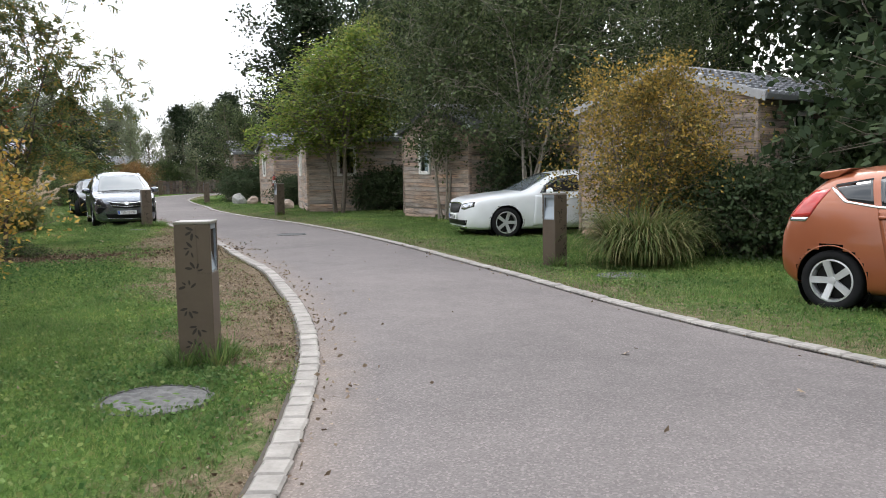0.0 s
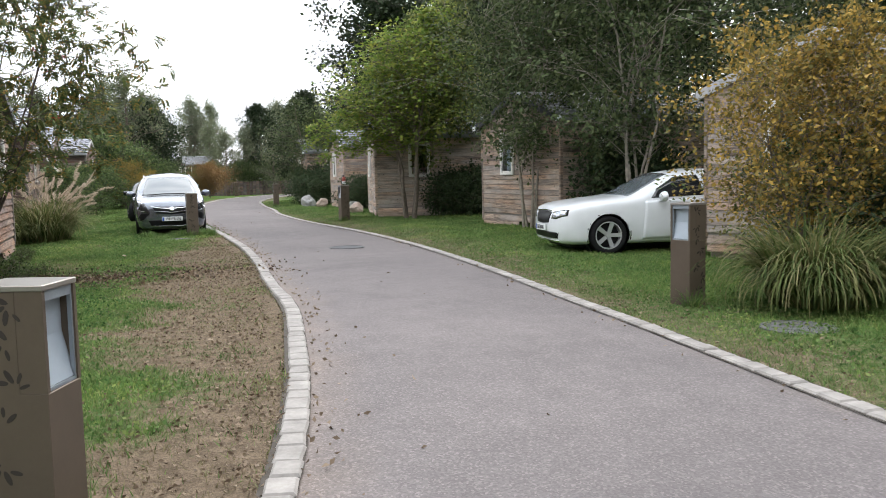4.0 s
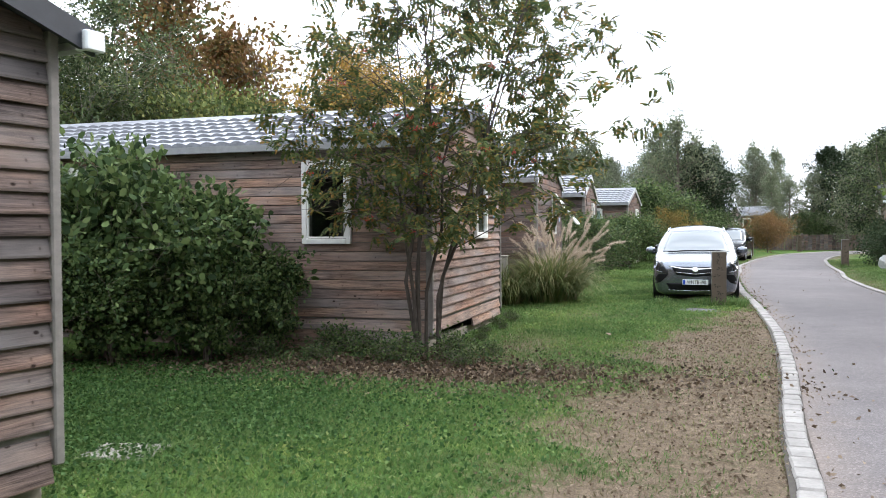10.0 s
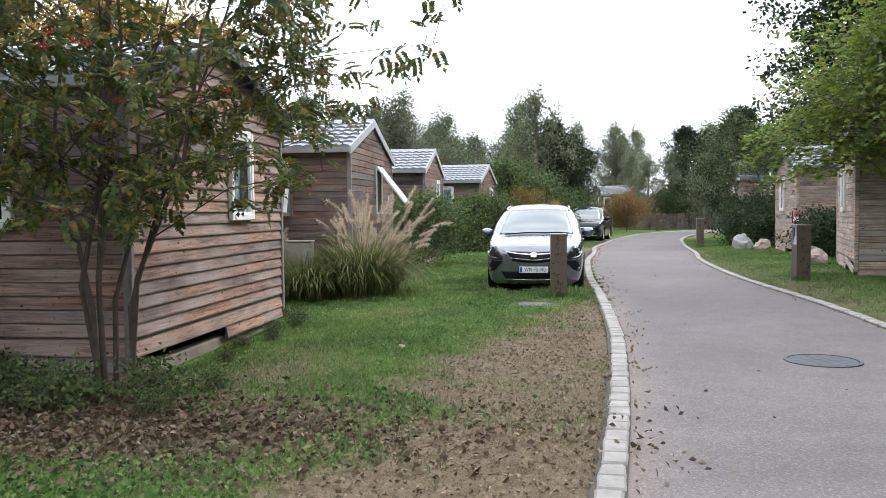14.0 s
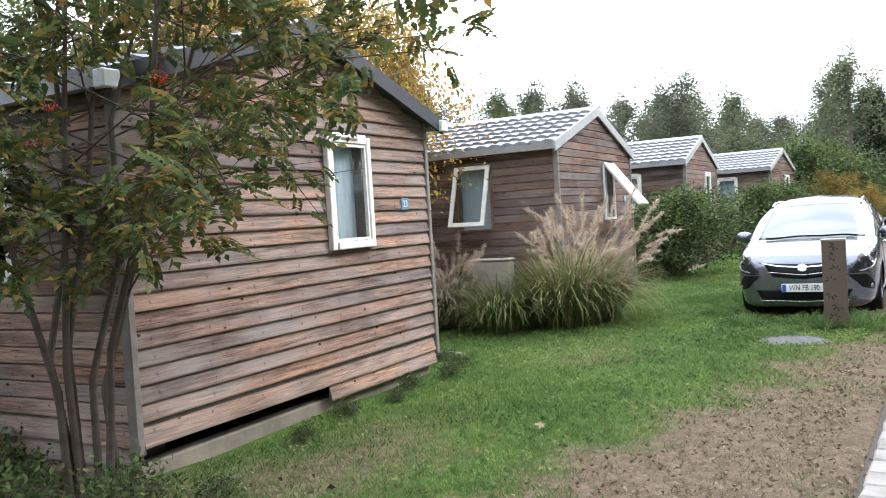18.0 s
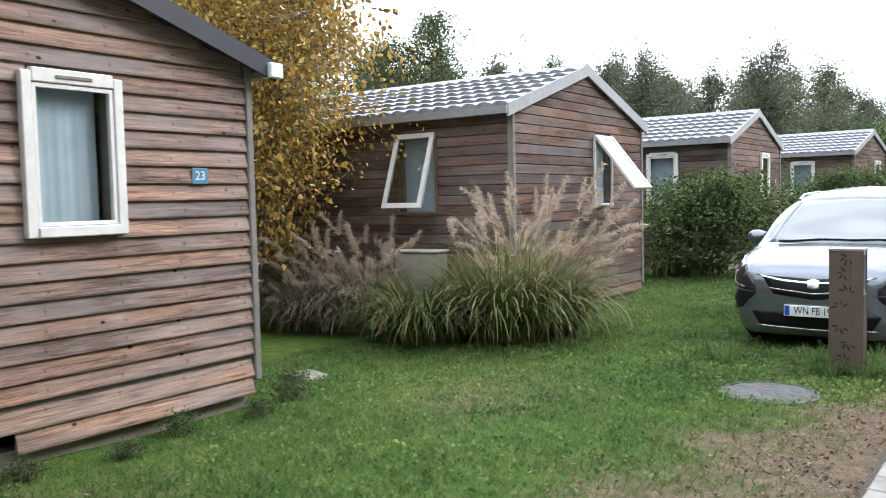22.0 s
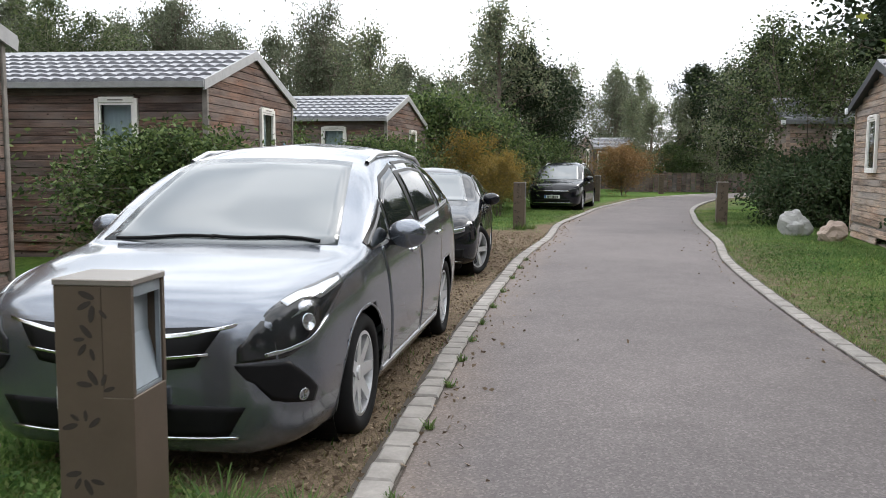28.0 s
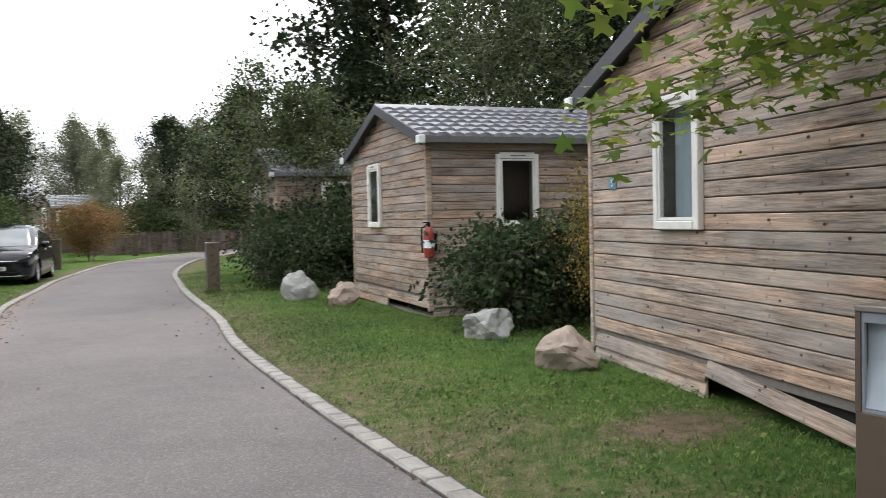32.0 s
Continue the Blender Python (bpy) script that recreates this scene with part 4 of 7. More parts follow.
def grow(rng, height, spread, stems, trunk_r, crown_from, n_limbs, twigs, shape=1.0, upright=0.5, clear=0.0, longest=9.0, least=0.65, shoots=0):
    """Wood of a tree: lists of verts and faces, and twig points with their directions; nothing hangs below clear."""
    verts, faces, tips, dirs = [], [], [], []
    for s in range(stems):
        a0 = rng.uniform(0, 2 * math.pi)
        lean = (0.10 if stems == 1 else 0.42) * spread * rng.uniform(0.5, 1.0)
        h = height * (1 if s == 0 else rng.uniform(0.7, 1.0))
        base = Vector((math.cos(a0), math.sin(a0), 0)) * (0 if stems == 1 else 0.12 * rng.uniform(0.4, 1.4))
        pts = []
        for i in range(7):
            f = i / 6
            wob = Vector((rng.normal(0, 0.03), rng.normal(0, 0.03), 0)) * h * (0.35 if i else 0)
            pts.append(base + Vector((math.cos(a0), math.sin(a0), 0)) * lean * f**1.3 + Vector((0, 0, h * 0.9 * f - (0.05 if i == 0 else 0))) + wob)
        r0 = trunk_r * (1 if stems == 1 else 0.75)
        tube(verts, faces, pts, [r0 * (1 - 0.88 * i / 6) for i in range(7)], 7)
        for k in range(n_limbs):
            f = crown_from + (0.97 - crown_from) * (k + rng.uniform(0, 1)) / n_limbs
            i = min(5, int(f * 6))
            p = pts[i].lerp(pts[i + 1], f * 6 - i)
            a = rng.uniform(0, 2 * math.pi)
            g = (f - crown_from) / (1 - crown_from)
            reach = spread * (math.sin(math.pi * min(1, 0.22 + 0.78 * g**0.8))**shape) * rng.uniform(least, 1.1) + 0.15
            out = Vector((math.cos(a), math.sin(a), 0))
            q = [p, p + out * reach * 0.45 + Vector((0, 0, reach * 0.32 * upright * 1.6)), p + out * reach + Vector((0, 0, reach * 0.65 * upright))]
            r = trunk_r * 0.28 * (1 - 0.6 * f)
            tube(verts, faces, q, [r, r * 0.6, r * 0.2], 5)
            for j in range(twigs):
                g2 = rng.uniform(0.25, 1.0)
                b0 = q[0].lerp(q[1], g2 * 2) if g2 < 0.5 else q[1].lerp(q[2], g2 * 2 - 1)
                dv = Vector((rng.normal(0, 1), rng.normal(0, 1), rng.normal(0.25 * upright, 0.75))).normalized()
                ln = min(reach * rng.uniform(0.22, 0.5) + 0.12, longest * rng.uniform(0.6, 1.0))
                b1 = b0 + dv * ln
                if b1.z < clear:
                    continue
                tube(verts, faces, [b0, b1], [r * 0.25 + 0.002, 0.002], 3)
                tips.append((b0, b1))
                dirs.append(dv)
            for j in range(shoots if f > 0.35 else 0):
                b0 = q[1].lerp(q[2], rng.uniform(0.3, 1.0))
                dv = Vector((rng.normal(0, 0.22), rng.normal(0, 0.22), 1.0)).normalized()
                b1 = b0 + dv * height * rng.uniform(0.05, 0.13)
                tube(verts, faces, [b0, b1], [r * 0.25 + 0.002, 0.002], 3)
                tips.append((b0, b1))
                dirs.append(dv)
    return verts, faces, tips, dirs


def foliage_points(tips, dirs, per, rng, jitter):
    b0 = np.array([t[0] for t in tips])
    b1 = np.array([t[1] for t in tips])
    d = np.array([tuple(v) for v in dirs])
    f = rng.uniform(0.15, 1.1, (len(tips), per, 1))
    p = b0[:, None] + (b1 - b0)[:, None] * f + rng.normal(0, jitter, (len(tips), per, 3))
    return p.reshape(-1, 3), np.repeat(d, per, 0)


def tree(name, seed, height, spread, leaf, label, category, stems=1, trunk_r=0.1, crown_from=0.3, n_limbs=24, twigs=8, per=30, size=0.09, jitter=0.12, shape=1.0, upright=0.5, aspect=0.5, group="", oval=False, least=0.65, shoots=0):
    rng = np.random.default_rng(seed)
    v, f, tips, dirs = grow(rng, height, spread, stems, trunk_r, crown_from, n_limbs, twigs, shape, upright, least=least, shoots=shoots)
    t = empty(name, Matrix(), label, category, group)
    link_mesh("trunk", raw_mesh("trunk", [tuple(p) for p in v], f, True), bark_m, t)
    p, d = foliage_points(tips, dirs, per, rng, jitter)
    p[:, 2] = np.maximum(p[:, 2], 0.03)
    link_mesh("crown", leaf_cloud("crown", p, d, size, rng, aspect, oval=oval), leaf, t)
    return t


def put(t, x, y, turn=0.0, s=1.0, sz=None):
    t.matrix_world = SC @ pose(x, y, 0, 0, 0, turn) @ Matrix.Diagonal((s, s, sz or s, 1))
    return t


def again(t, x, y, turn=0.0, s=1.0, sz=None):
    k = copy_thing(t, Matrix())
    return put(k, x, y, turn, s, sz)


pale_bark_m = plain("pale_smooth_bark", (0.26, 0.23, 0.19), 0.85, var=0.4, scale=10, bump=0.4)
# dense shrub at the side of cabin 23
shrub23 = put(tree("shrub", 11, 2.2, 1.0, leaf_hazel, "dense green shrub with broad leaves against the cabin", "shrub", stems=7, trunk_r=0.025, crown_from=0.04, n_limbs=9, twigs=6, per=20, size=0.10, jitter=0.07, upright=1.1, aspect=0.62, oval=True, least=0.35, shoots=1), -2.6, 14.5)
shrub23.matrix_world = SC @ pose(-2.6, 14.6, 0) @ Matrix.Diagonal((0.85, 0.85, 0.85, 1))
for wx, wy, turn, ws, wz in ((-1.8, 15.0, 150, 0.5, 0.55), (-2.2, 14.35, 40, 0.5, 0.6), (-3.4, 14.3, 80, 0.95, 1.08), (-3.0, 14.0, 230, 0.6, 0.6), (-4.5, 14.0, 310, 1.0, 1.12), (-4.0, 13.7, 20, 0.65, 0.6), (-5.8, 13.9, 200, 1.2, 1.1)):
    again(shrub23, wx, wy, turn, ws, wz)
tall_shrub = put(tree("shrub", 19, 3.4, 1.5, leaf_bright, "tall loose yellow-green shrub behind the cabin", "shrub", stems=6, trunk_r=0.03, crown_from=0.1, n_limbs=11, twigs=7, per=26, size=0.095, jitter=0.12, upright=1.0, aspect=0.6, least=0.4, shoots=1), -6.6, 20.5, 0, 1.15, 1.3)
again(tall_shrub, -4.9, 20.7, 100, 1.0, 1.2)
again(tall_shrub, -8.6, 20.6, 200, 1.1, 1.35)
low_shrub = put(tree("low_shrub", 12, 0.34, 0.36, leaf_hazel, "low leafy green weed clump at the cabin's foot", "shrub", stems=7, trunk_r=0.01, crown_from=0.05, n_limbs=7, twigs=4, per=5, size=0.07, jitter=0.06, aspect=0.5, oval=True), -1.2, 15.3, 0, 0.62)
for wx, wy, ws in ((-0.75, 15.2, 0.75), (-0.25, 14.85, 0.85), (0.2, 15.15, 0.8), (-1.7, 14.75, 0.7), (-1.05, 14.7, 0.5), (0.42, 14.75, 0.45), (0.55, 15.5, 0.4)):
    again(low_shrub, wx, wy, wx * 90, ws * 0.72)
for wx, wy, ws in ((0.2, 16.7, 0.3), (0.12, 17.35, 0.36), (0.26, 17.9, 0.3), (0.1, 18.4, 0.4), (0.2, 18.95, 0.36), (0.05, 19.4, 0.42), (-0.25, 19.7, 0.4)):
    again(low_shrub, wx, wy, wy * 70, ws * 0.62)
# yellow shrub branch beside cabin 24
leaf_turning = leaf_material("turning_shrub_leaf", ((0.28, 0.19, 0.05), (0.42, 0.27, 0.06), (0.15, 0.14, 0.045), (0.48, 0.31, 0.07), (0.11, 0.11, 0.035), (0.24, 0.18, 0.055), (0.08, 0.08, 0.03)))
turning = put(tree("yellow_shrub", 21, 3.2, 1.45, leaf_turning, "loose shrub turning from green to yellow and orange", "shrub", stems=7, trunk_r=0.025, crown_from=0.12, n_limbs=13, twigs=7, per=27, size=0.056, jitter=0.085, upright=0.9, aspect=0.62, least=0.35, shoots=2), 8.35, 9.35, 0, 0.95, 0.95)
put(tree("yellow_shrub", 23, 2.6, 0.72, leaf_yellow, "slender shrub with yellow and orange leaves at the cabin front", "shrub", stems=4, trunk_r=0.02, crown_from=0.42, n_limbs=12, twigs=9, per=80, size=0.036, jitter=0.06, upright=0.2, aspect=0.6, oval=True), -0.62, 6.1)
yellow = put(tree("yellow_shrub", 25, 3.2, 1.45, leaf_yellow, "dense shrub turned yellow and orange between the cabins", "shrub", stems=7, trunk_r=0.025, crown_from=0.12, n_limbs=13, twigs=7, per=44, size=0.054, jitter=0.085, upright=0.9, aspect=0.62, least=0.4), -2.7, 21.3, 120, 1.15, 1.55)
again(yellow, -4.4, 21.4, 10, 1.0, 1.1)
slim = put(tree("birch_tree", 37, 5.2, 1.5, leaf_yellow, "slender pale-barked tree with yellow leaves between the cabins", "tree", stems=2, trunk_r=0.05, crown_from=0.3, n_limbs=16, twigs=8, per=56, size=0.052, jitter=0.12, upright=0.6, aspect=0.65), -2.75, 21.3)
# trees of the right side
green = put(tree("broadleaf_tree", 31, 7.0, 2.0, leaf_bright, "young broadleaf tree with yellow-green crown", "tree", stems=5, trunk_r=0.05, crown_from=0.27, n_limbs=13, twigs=10, per=42, size=0.11, jitter=0.12, upright=0.7, aspect=0.7, least=0.45), 10.2, 25.0)
grey_tree = put(tree("birch_tree", 32, 7.5, 2.4, leaf_green, "slender multi-stemmed tree with grey-green leaves", "tree", stems=5, trunk_r=0.042, crown_from=0.2, n_limbs=17, twigs=9, per=34, size=0.085, jitter=0.12, upright=0.75, aspect=0.6, least=0.4), 9.7, 18.2)
for t in (green, grey_tree, slim):
    for c in t.children:
        if c.name.startswith("trunk"):
            c.data.materials[0] = pale_bark_m
again(grey_tree, 10.6, 15.6, 100, 1.1)
right_tree = put(tree("hazel_tree", 33, 6.2, 2.5, leaf_green, "spreading green tree with loose leafy outline", "tree", stems=5, trunk_r=0.07, crown_from=0.12, n_limbs=18, twigs=9, per=26, size=0.10, jitter=0.12, upright=0.8, aspect=0.65, least=0.4), 10.4, 40.5, 0, 0.86)
shrub_r3 = put(tree("shrub", 13, 1.3, 0.85, leaf_rose, "dark-green rose shrub beside the tan cabin", "shrub", stems=6, trunk_r=0.02, crown_from=0.06, n_limbs=12, twigs=7, per=22, size=0.078, jitter=0.09, aspect=0.6, least=0.4), 9.9, 30.9)
again(shrub_r3, 11.2, 30.6, 90, 1.1)
shrub_l21 = put(tree("shrub", 14, 2.2, 1.5, leaf_hazel, "rounded dense green shrub at the cabin corner", "shrub", stems=6, trunk_r=0.03, crown_from=0.04, n_limbs=16, twigs=7, per=28, size=0.08, jitter=0.12, aspect=0.5, least=0.45, shoots=1), 0.0, 29.2, 0, 0.95, 0.82)
rust = put(tree("autumn_shrub", 22, 2.4, 1.4, leaf_rust, "rust-brown autumn shrub beside the lane", "shrub", stems=6, trunk_r=0.02, crown_from=0.08, n_limbs=15, twigs=7, per=26, size=0.07, jitter=0.1, upright=0.8, aspect=0.6), 7.6, 57.5)
again(turning, 10.35, 29.4, 40, 0.42, 0.72)
# tall background trees
tall = put(tree("tall_tree", 41, 15, 4.5, leaf_dark, "tall dark broadleaf tree behind the cabins", "tree", trunk_r=0.28, crown_from=0.16, n_limbs=48, twigs=11, per=36, size=0.25, jitter=0.32, upright=0.6, aspect=0.7), 17, 12)
poplar = put(tree("alder_tree", 42, 10, 3.0, leaf_hazed, "rounded green tree beyond the cabins", "tree", trunk_r=0.2, crown_from=0.06, n_limbs=36, twigs=9, per=22, size=0.17, jitter=0.22, upright=0.7, aspect=0.5, least=0.35, shoots=3), 1.5, 58, 0, 0.82)
pale = put(tree("willow_tree", 43, 8, 3.0, leaf_greyish, "pale grey-green willow with loose crown", "tree", stems=3, trunk_r=0.16, crown_from=0.1, n_limbs=22, twigs=9, per=18, size=0.16, jitter=0.18, upright=0.9, aspect=0.3, least=0.35, shoots=6), -4, 52)
rnd = random.Random(9)
brown_tree = put(tree("autumn_tree", 44, 11, 3.6, leaf_russet, "big tree turning russet behind the cabins", "tree", trunk_r=0.25, crown_from=0.2, n_limbs=40, twigs=11, per=24, size=0.2, jitter=0.2, upright=0.6, aspect=0.7), -12, 28)
far_tree = put(tree("plane_tree", 45, 13, 4.2, leaf_greyish, "tall pale-green tree in the far row", "tree", trunk_r=0.26, crown_from=0.25, n_limbs=40, twigs=10, per=20, size=0.24, jitter=0.3, upright=0.6, aspect=0.6, least=0.4, shoots=2), -34, 62)
for i in range(11):
    again(tall, 17.5 + rnd.uniform(0, 5), -12 + i * 6.3, rnd.uniform(0, 360), rnd.uniform(0.85, 1.15), rnd.uniform(0.95, 1.3))
for i in range(9):
    again(far_tree, -30 - rnd.uniform(0, 8), 16 + i * 8, rnd.uniform(0, 360), rnd.uniform(0.85, 1.0), rnd.uniform(0.7, 0.85))
for x, y, s in ((-1.5, 47, 0.62), (2.5, 49, 0.75), (4.5, 64, 0.6), (9, 70, 0.58), (14, 66, 0.6), (19, 60, 0.8), (20, 72, 0.85), (-6, 62, 0.85), (13.5, 52, 0.5), (9.5, 64.5, 0.5), (11.2, 66, 0.55), (12.6, 63, 0.5), (15, 72, 0.8)):
    again(poplar, x, y, rnd.uniform(0, 360), s)
for x, y, s in ((-8, 46, 0.9), (8, 78, 1.0), (2, 76, 1.0), (-12, 58, 1.0)):
    again(pale, x, y, rnd.uniform(0, 360), s)
for x, y, s in ((2.6, 42.0, 0.95),):
    again(turning, x - 0.3, y + 0.6, rnd.uniform(0, 360), 0.8, 0.75)
    again(turning, x + 0.5, y - 0.4, 60, 0.55)

# far tree belt that closes the view
for i in range(26):
    again(poplar, -42 + i * 3.6 + rnd.uniform(-1, 1), 84 + rnd.uniform(-5, 8), rnd.uniform(0, 360), rnd.uniform(0.8, 1.15), rnd.uniform(0.75, 1.0))
for i in range(12):
    again(poplar, -15 - rnd.uniform(0, 4), 14 + i * 4.2, rnd.uniform(0, 360), rnd.uniform(0.5, 0.75))
# two rows added out of view, beside and behind the start
for i in range(5):
    again(poplar, -18 - rnd.uniform(0, 6), -26 + i * 8.8, rnd.uniform(0, 360), rnd.uniform(0.7, 0.95))
for i in range(6):
    again(poplar, -20 + i * 8.4, -32 + rnd.uniform(-4, 4), rnd.uniform(0, 360), rnd.uniform(0.8, 1.1))
for i in range(4):
    again(grey_tree, 14.5 + rnd.uniform(-0.6, 1.2), 5 + i * 11, rnd.uniform(0, 360), rnd.uniform(0.9, 1.15))
for i in range(9):
    again(far_tree, -27 + i * 2.4 + rnd.uniform(-1, 1), 51 + i * 1.7 + rnd.uniform(-2, 2), rnd.uniform(0, 360), rnd.uniform(0.6, 0.75), rnd.uniform(0.68, 0.78))
again(brown_tree, -7.7, 23.8, 40, 0.6)
# undergrowth between the cabins
for x, y, s in ((9.45, 8.3, 0.98), (10.3, 7.9, 0.9), (11.3, 7.9, 1.5), (12.2, 7.8, 2.5), (12.9, 6.9, 2.6), (14.2, 6.8, 2.8), (11.2, 24.6, 1.2), (11.0, 18.9, 0.9), (10.7, 24.2, 1.0), (11.8, 24.0, 1.2), (11.4, 16.6, 1.4), (12.6, 31.0, 1.3), (11.6, 38.5, 1.6), (10.4, 37.6, 1.1), (9.75, 38.4, 1.0), (10.2, 39.7, 1.3)):
    again(shrub_r3, x, y, rnd.uniform(0, 360), s)
for x, y, s in ((-4.2, 29.0, 1.15), (-1.8, 36.6, 1.1), (0.9, 37.0, 0.9), (2.2, 44.5, 1.3), (1.0, 43.8, 1.6), (3.9, 49.5, 1.1), (9.4, 9.9, 0.8), (8.5, 65.2, 1.1), (11.0, 65.8, 1.2), (13.5, 66.2, 1.2), (16.0, 66.6, 1.3)):
    again(shrub_l21, x, y, rnd.uniform(0, 360), s)
cabin(front_at(5.6, 60.5, -14), wood_brown, fascia_light, WIN, side_windows=SIDE, label="brown cabin with a pale roof at the bend")
cabin(front_at(8.4, 68.5, -25), wood_brown, fascia_light, WIN, side_windows=SIDE, label="brown cabin beyond the bend of the lane")

for i in range(15):
    again(far_tree, -31 + i * 2.2 + rnd.uniform(-1, 1), 50 + i * 2.4 + rnd.uniform(-2, 2), rnd.uniform(0, 360), rnd.uniform(0.6, 0.8), rnd.uniform(0.62, 0.7))
for x, y, s in ((-9, 33, 0.95), (-12, 30, 1.0), (-8.5, 41, 0.9), (-7.5, 19.5, 0.85)):
    again(grey_tree, x, y, rnd.uniform(0, 360), s)
for x, y, s in ((3.4, 50.5, 0.42), (4.6, 56.5, 0.4), (13.5, 57, 0.5), (16, 50, 0.55), (12.5, 67, 0.5)):
    again(tall, x, y, rnd.uniform(0, 360), s)
# unseen trees added behind the start to darken what the cars reflect
for x, y, s in ((-10, -9, 0.75), (-4, -14, 0.8), (9, -7, 0.7), (13, -2, 0.75), (4, -18, 0.8), (-7, -1.5, 0.5)):
    again(tall, x, y, rnd.uniform(0, 360), s)


# ---------------------------------------------------------------- kerbs
def kerb(name, edge, side, y0, y1, near, label):
    """A row of pale stones set flush along one edge of the lane; side is -1 for the left edge."""
    k = tagged(planned(new(name)), label, "kerb", kind="structure")
    rng = random.Random(17 if side < 0 else 18)
    meshes = []
    for i in range(10):
        ln = 0.17 + 0.07 * rng.random()
        bm = boxes((-KERB / 2, KERB / 2, 0.005, ln - 0.006, -0.08, 0.024 + 0.008 * rng.random()))
        for v in bm.verts:
            v.co.x += rng.uniform(-0.009, 0.009)
            v.co.y += rng.uniform(-0.004, 0.004)
            v.co.z += rng.uniform(-0.003, 0.003)
        top = [e for e in bm.edges if all(v.co.z > 0 for v in e.verts)]
        bmesh.ops.bevel(bm, geom=top, offset=0.012, segments=1, affect='EDGES')
        me = bpy.data.meshes.new("kerb_stone")
        bm.to_mesh(me)
        bm.free()
        me.materials.append(kerb_m)
        meshes.append((me, ln))
    y = y0
    n = 0
    far_v, far_f = [], []
    while y < y1:
        me, ln = rng.choice(meshes)
        dy = 0.05
        dx = float(edge(y + dy) - edge(y - dy))
        a = math.atan2(dx, 2 * dy)
        x = float(edge(y)) + side * (KERB / 2 + 0.0)
        m = pose(x, y, 0.0, 0, 0, -math.degrees(a))
        if near[0] < y < near[1] and n < 300:
            ob = new("kerb_stone", me)
            ob.parent = k
            ob.matrix_basis = m
            n += 1
        else:
            s = len(far_v)
            far_v += [tuple(m @ v.co) for v in me.vertices]
            far_f += [tuple(s + i for i in p.vertices) for p in me.polygons]
        y += ln * math.cos(a)
    me = raw_mesh("far_kerb_stones", far_v, far_f)
    tagged(link_mesh("far_kerb_stones", me, kerb_m, k), kind="stuff")
    # dark earth in the joints
    ys = np.arange(y0, y1, 0.4)
    xs = edge(ys)
    v = np.concatenate([np.stack([xs + side * o, ys, np.full(len(ys), z)], 1) for o, z in ((-0.012, 0.012), (KERB + 0.03, 0.012))])
    n = len(ys)
    i = np.arange(n - 1)
    link_mesh("joint_filling", fast_mesh("joint_filling", v, np.stack([i, i + 1, i + 1 + n, i + n], 1)), joint_m, k)
    return k


joint_m = plain("sandy_joint_filling", (0.065, 0.055, 0.045), 0.95, var=0.3, scale=20, bump=0.5)


# ---------------------------------------------------------------- cars
from mathutils.bvhtree import BVHTree


def monotone(xs, ys):
    xs, ys = np.asarray(xs, float), np.asarray(ys, float)
    s = np.diff(ys) / np.diff(xs)
    d = np.zeros(len(xs))
    d[1:-1] = np.where(s[:-1] * s[1:] > 0, 2 * s[:-1] * s[1:] / (s[:-1] + s[1:] + 1e-12), 0)
    d[0], d[-1] = s[0], s[-1]

    def f(x):
        k = np.clip(np.searchsorted(xs, x) - 1, 0, len(xs) - 2)
        h = xs[k + 1] - xs[k]
        t = (x - xs[k]) / h
        return (2 * t**3 - 3 * t**2 + 1) * ys[k] + (t**3 - 2 * t**2 + t) * h * d[k] + (-2 * t**3 + 3 * t**2) * ys[k + 1] + (t**3 - t**2) * h * d[k + 1]
    return f


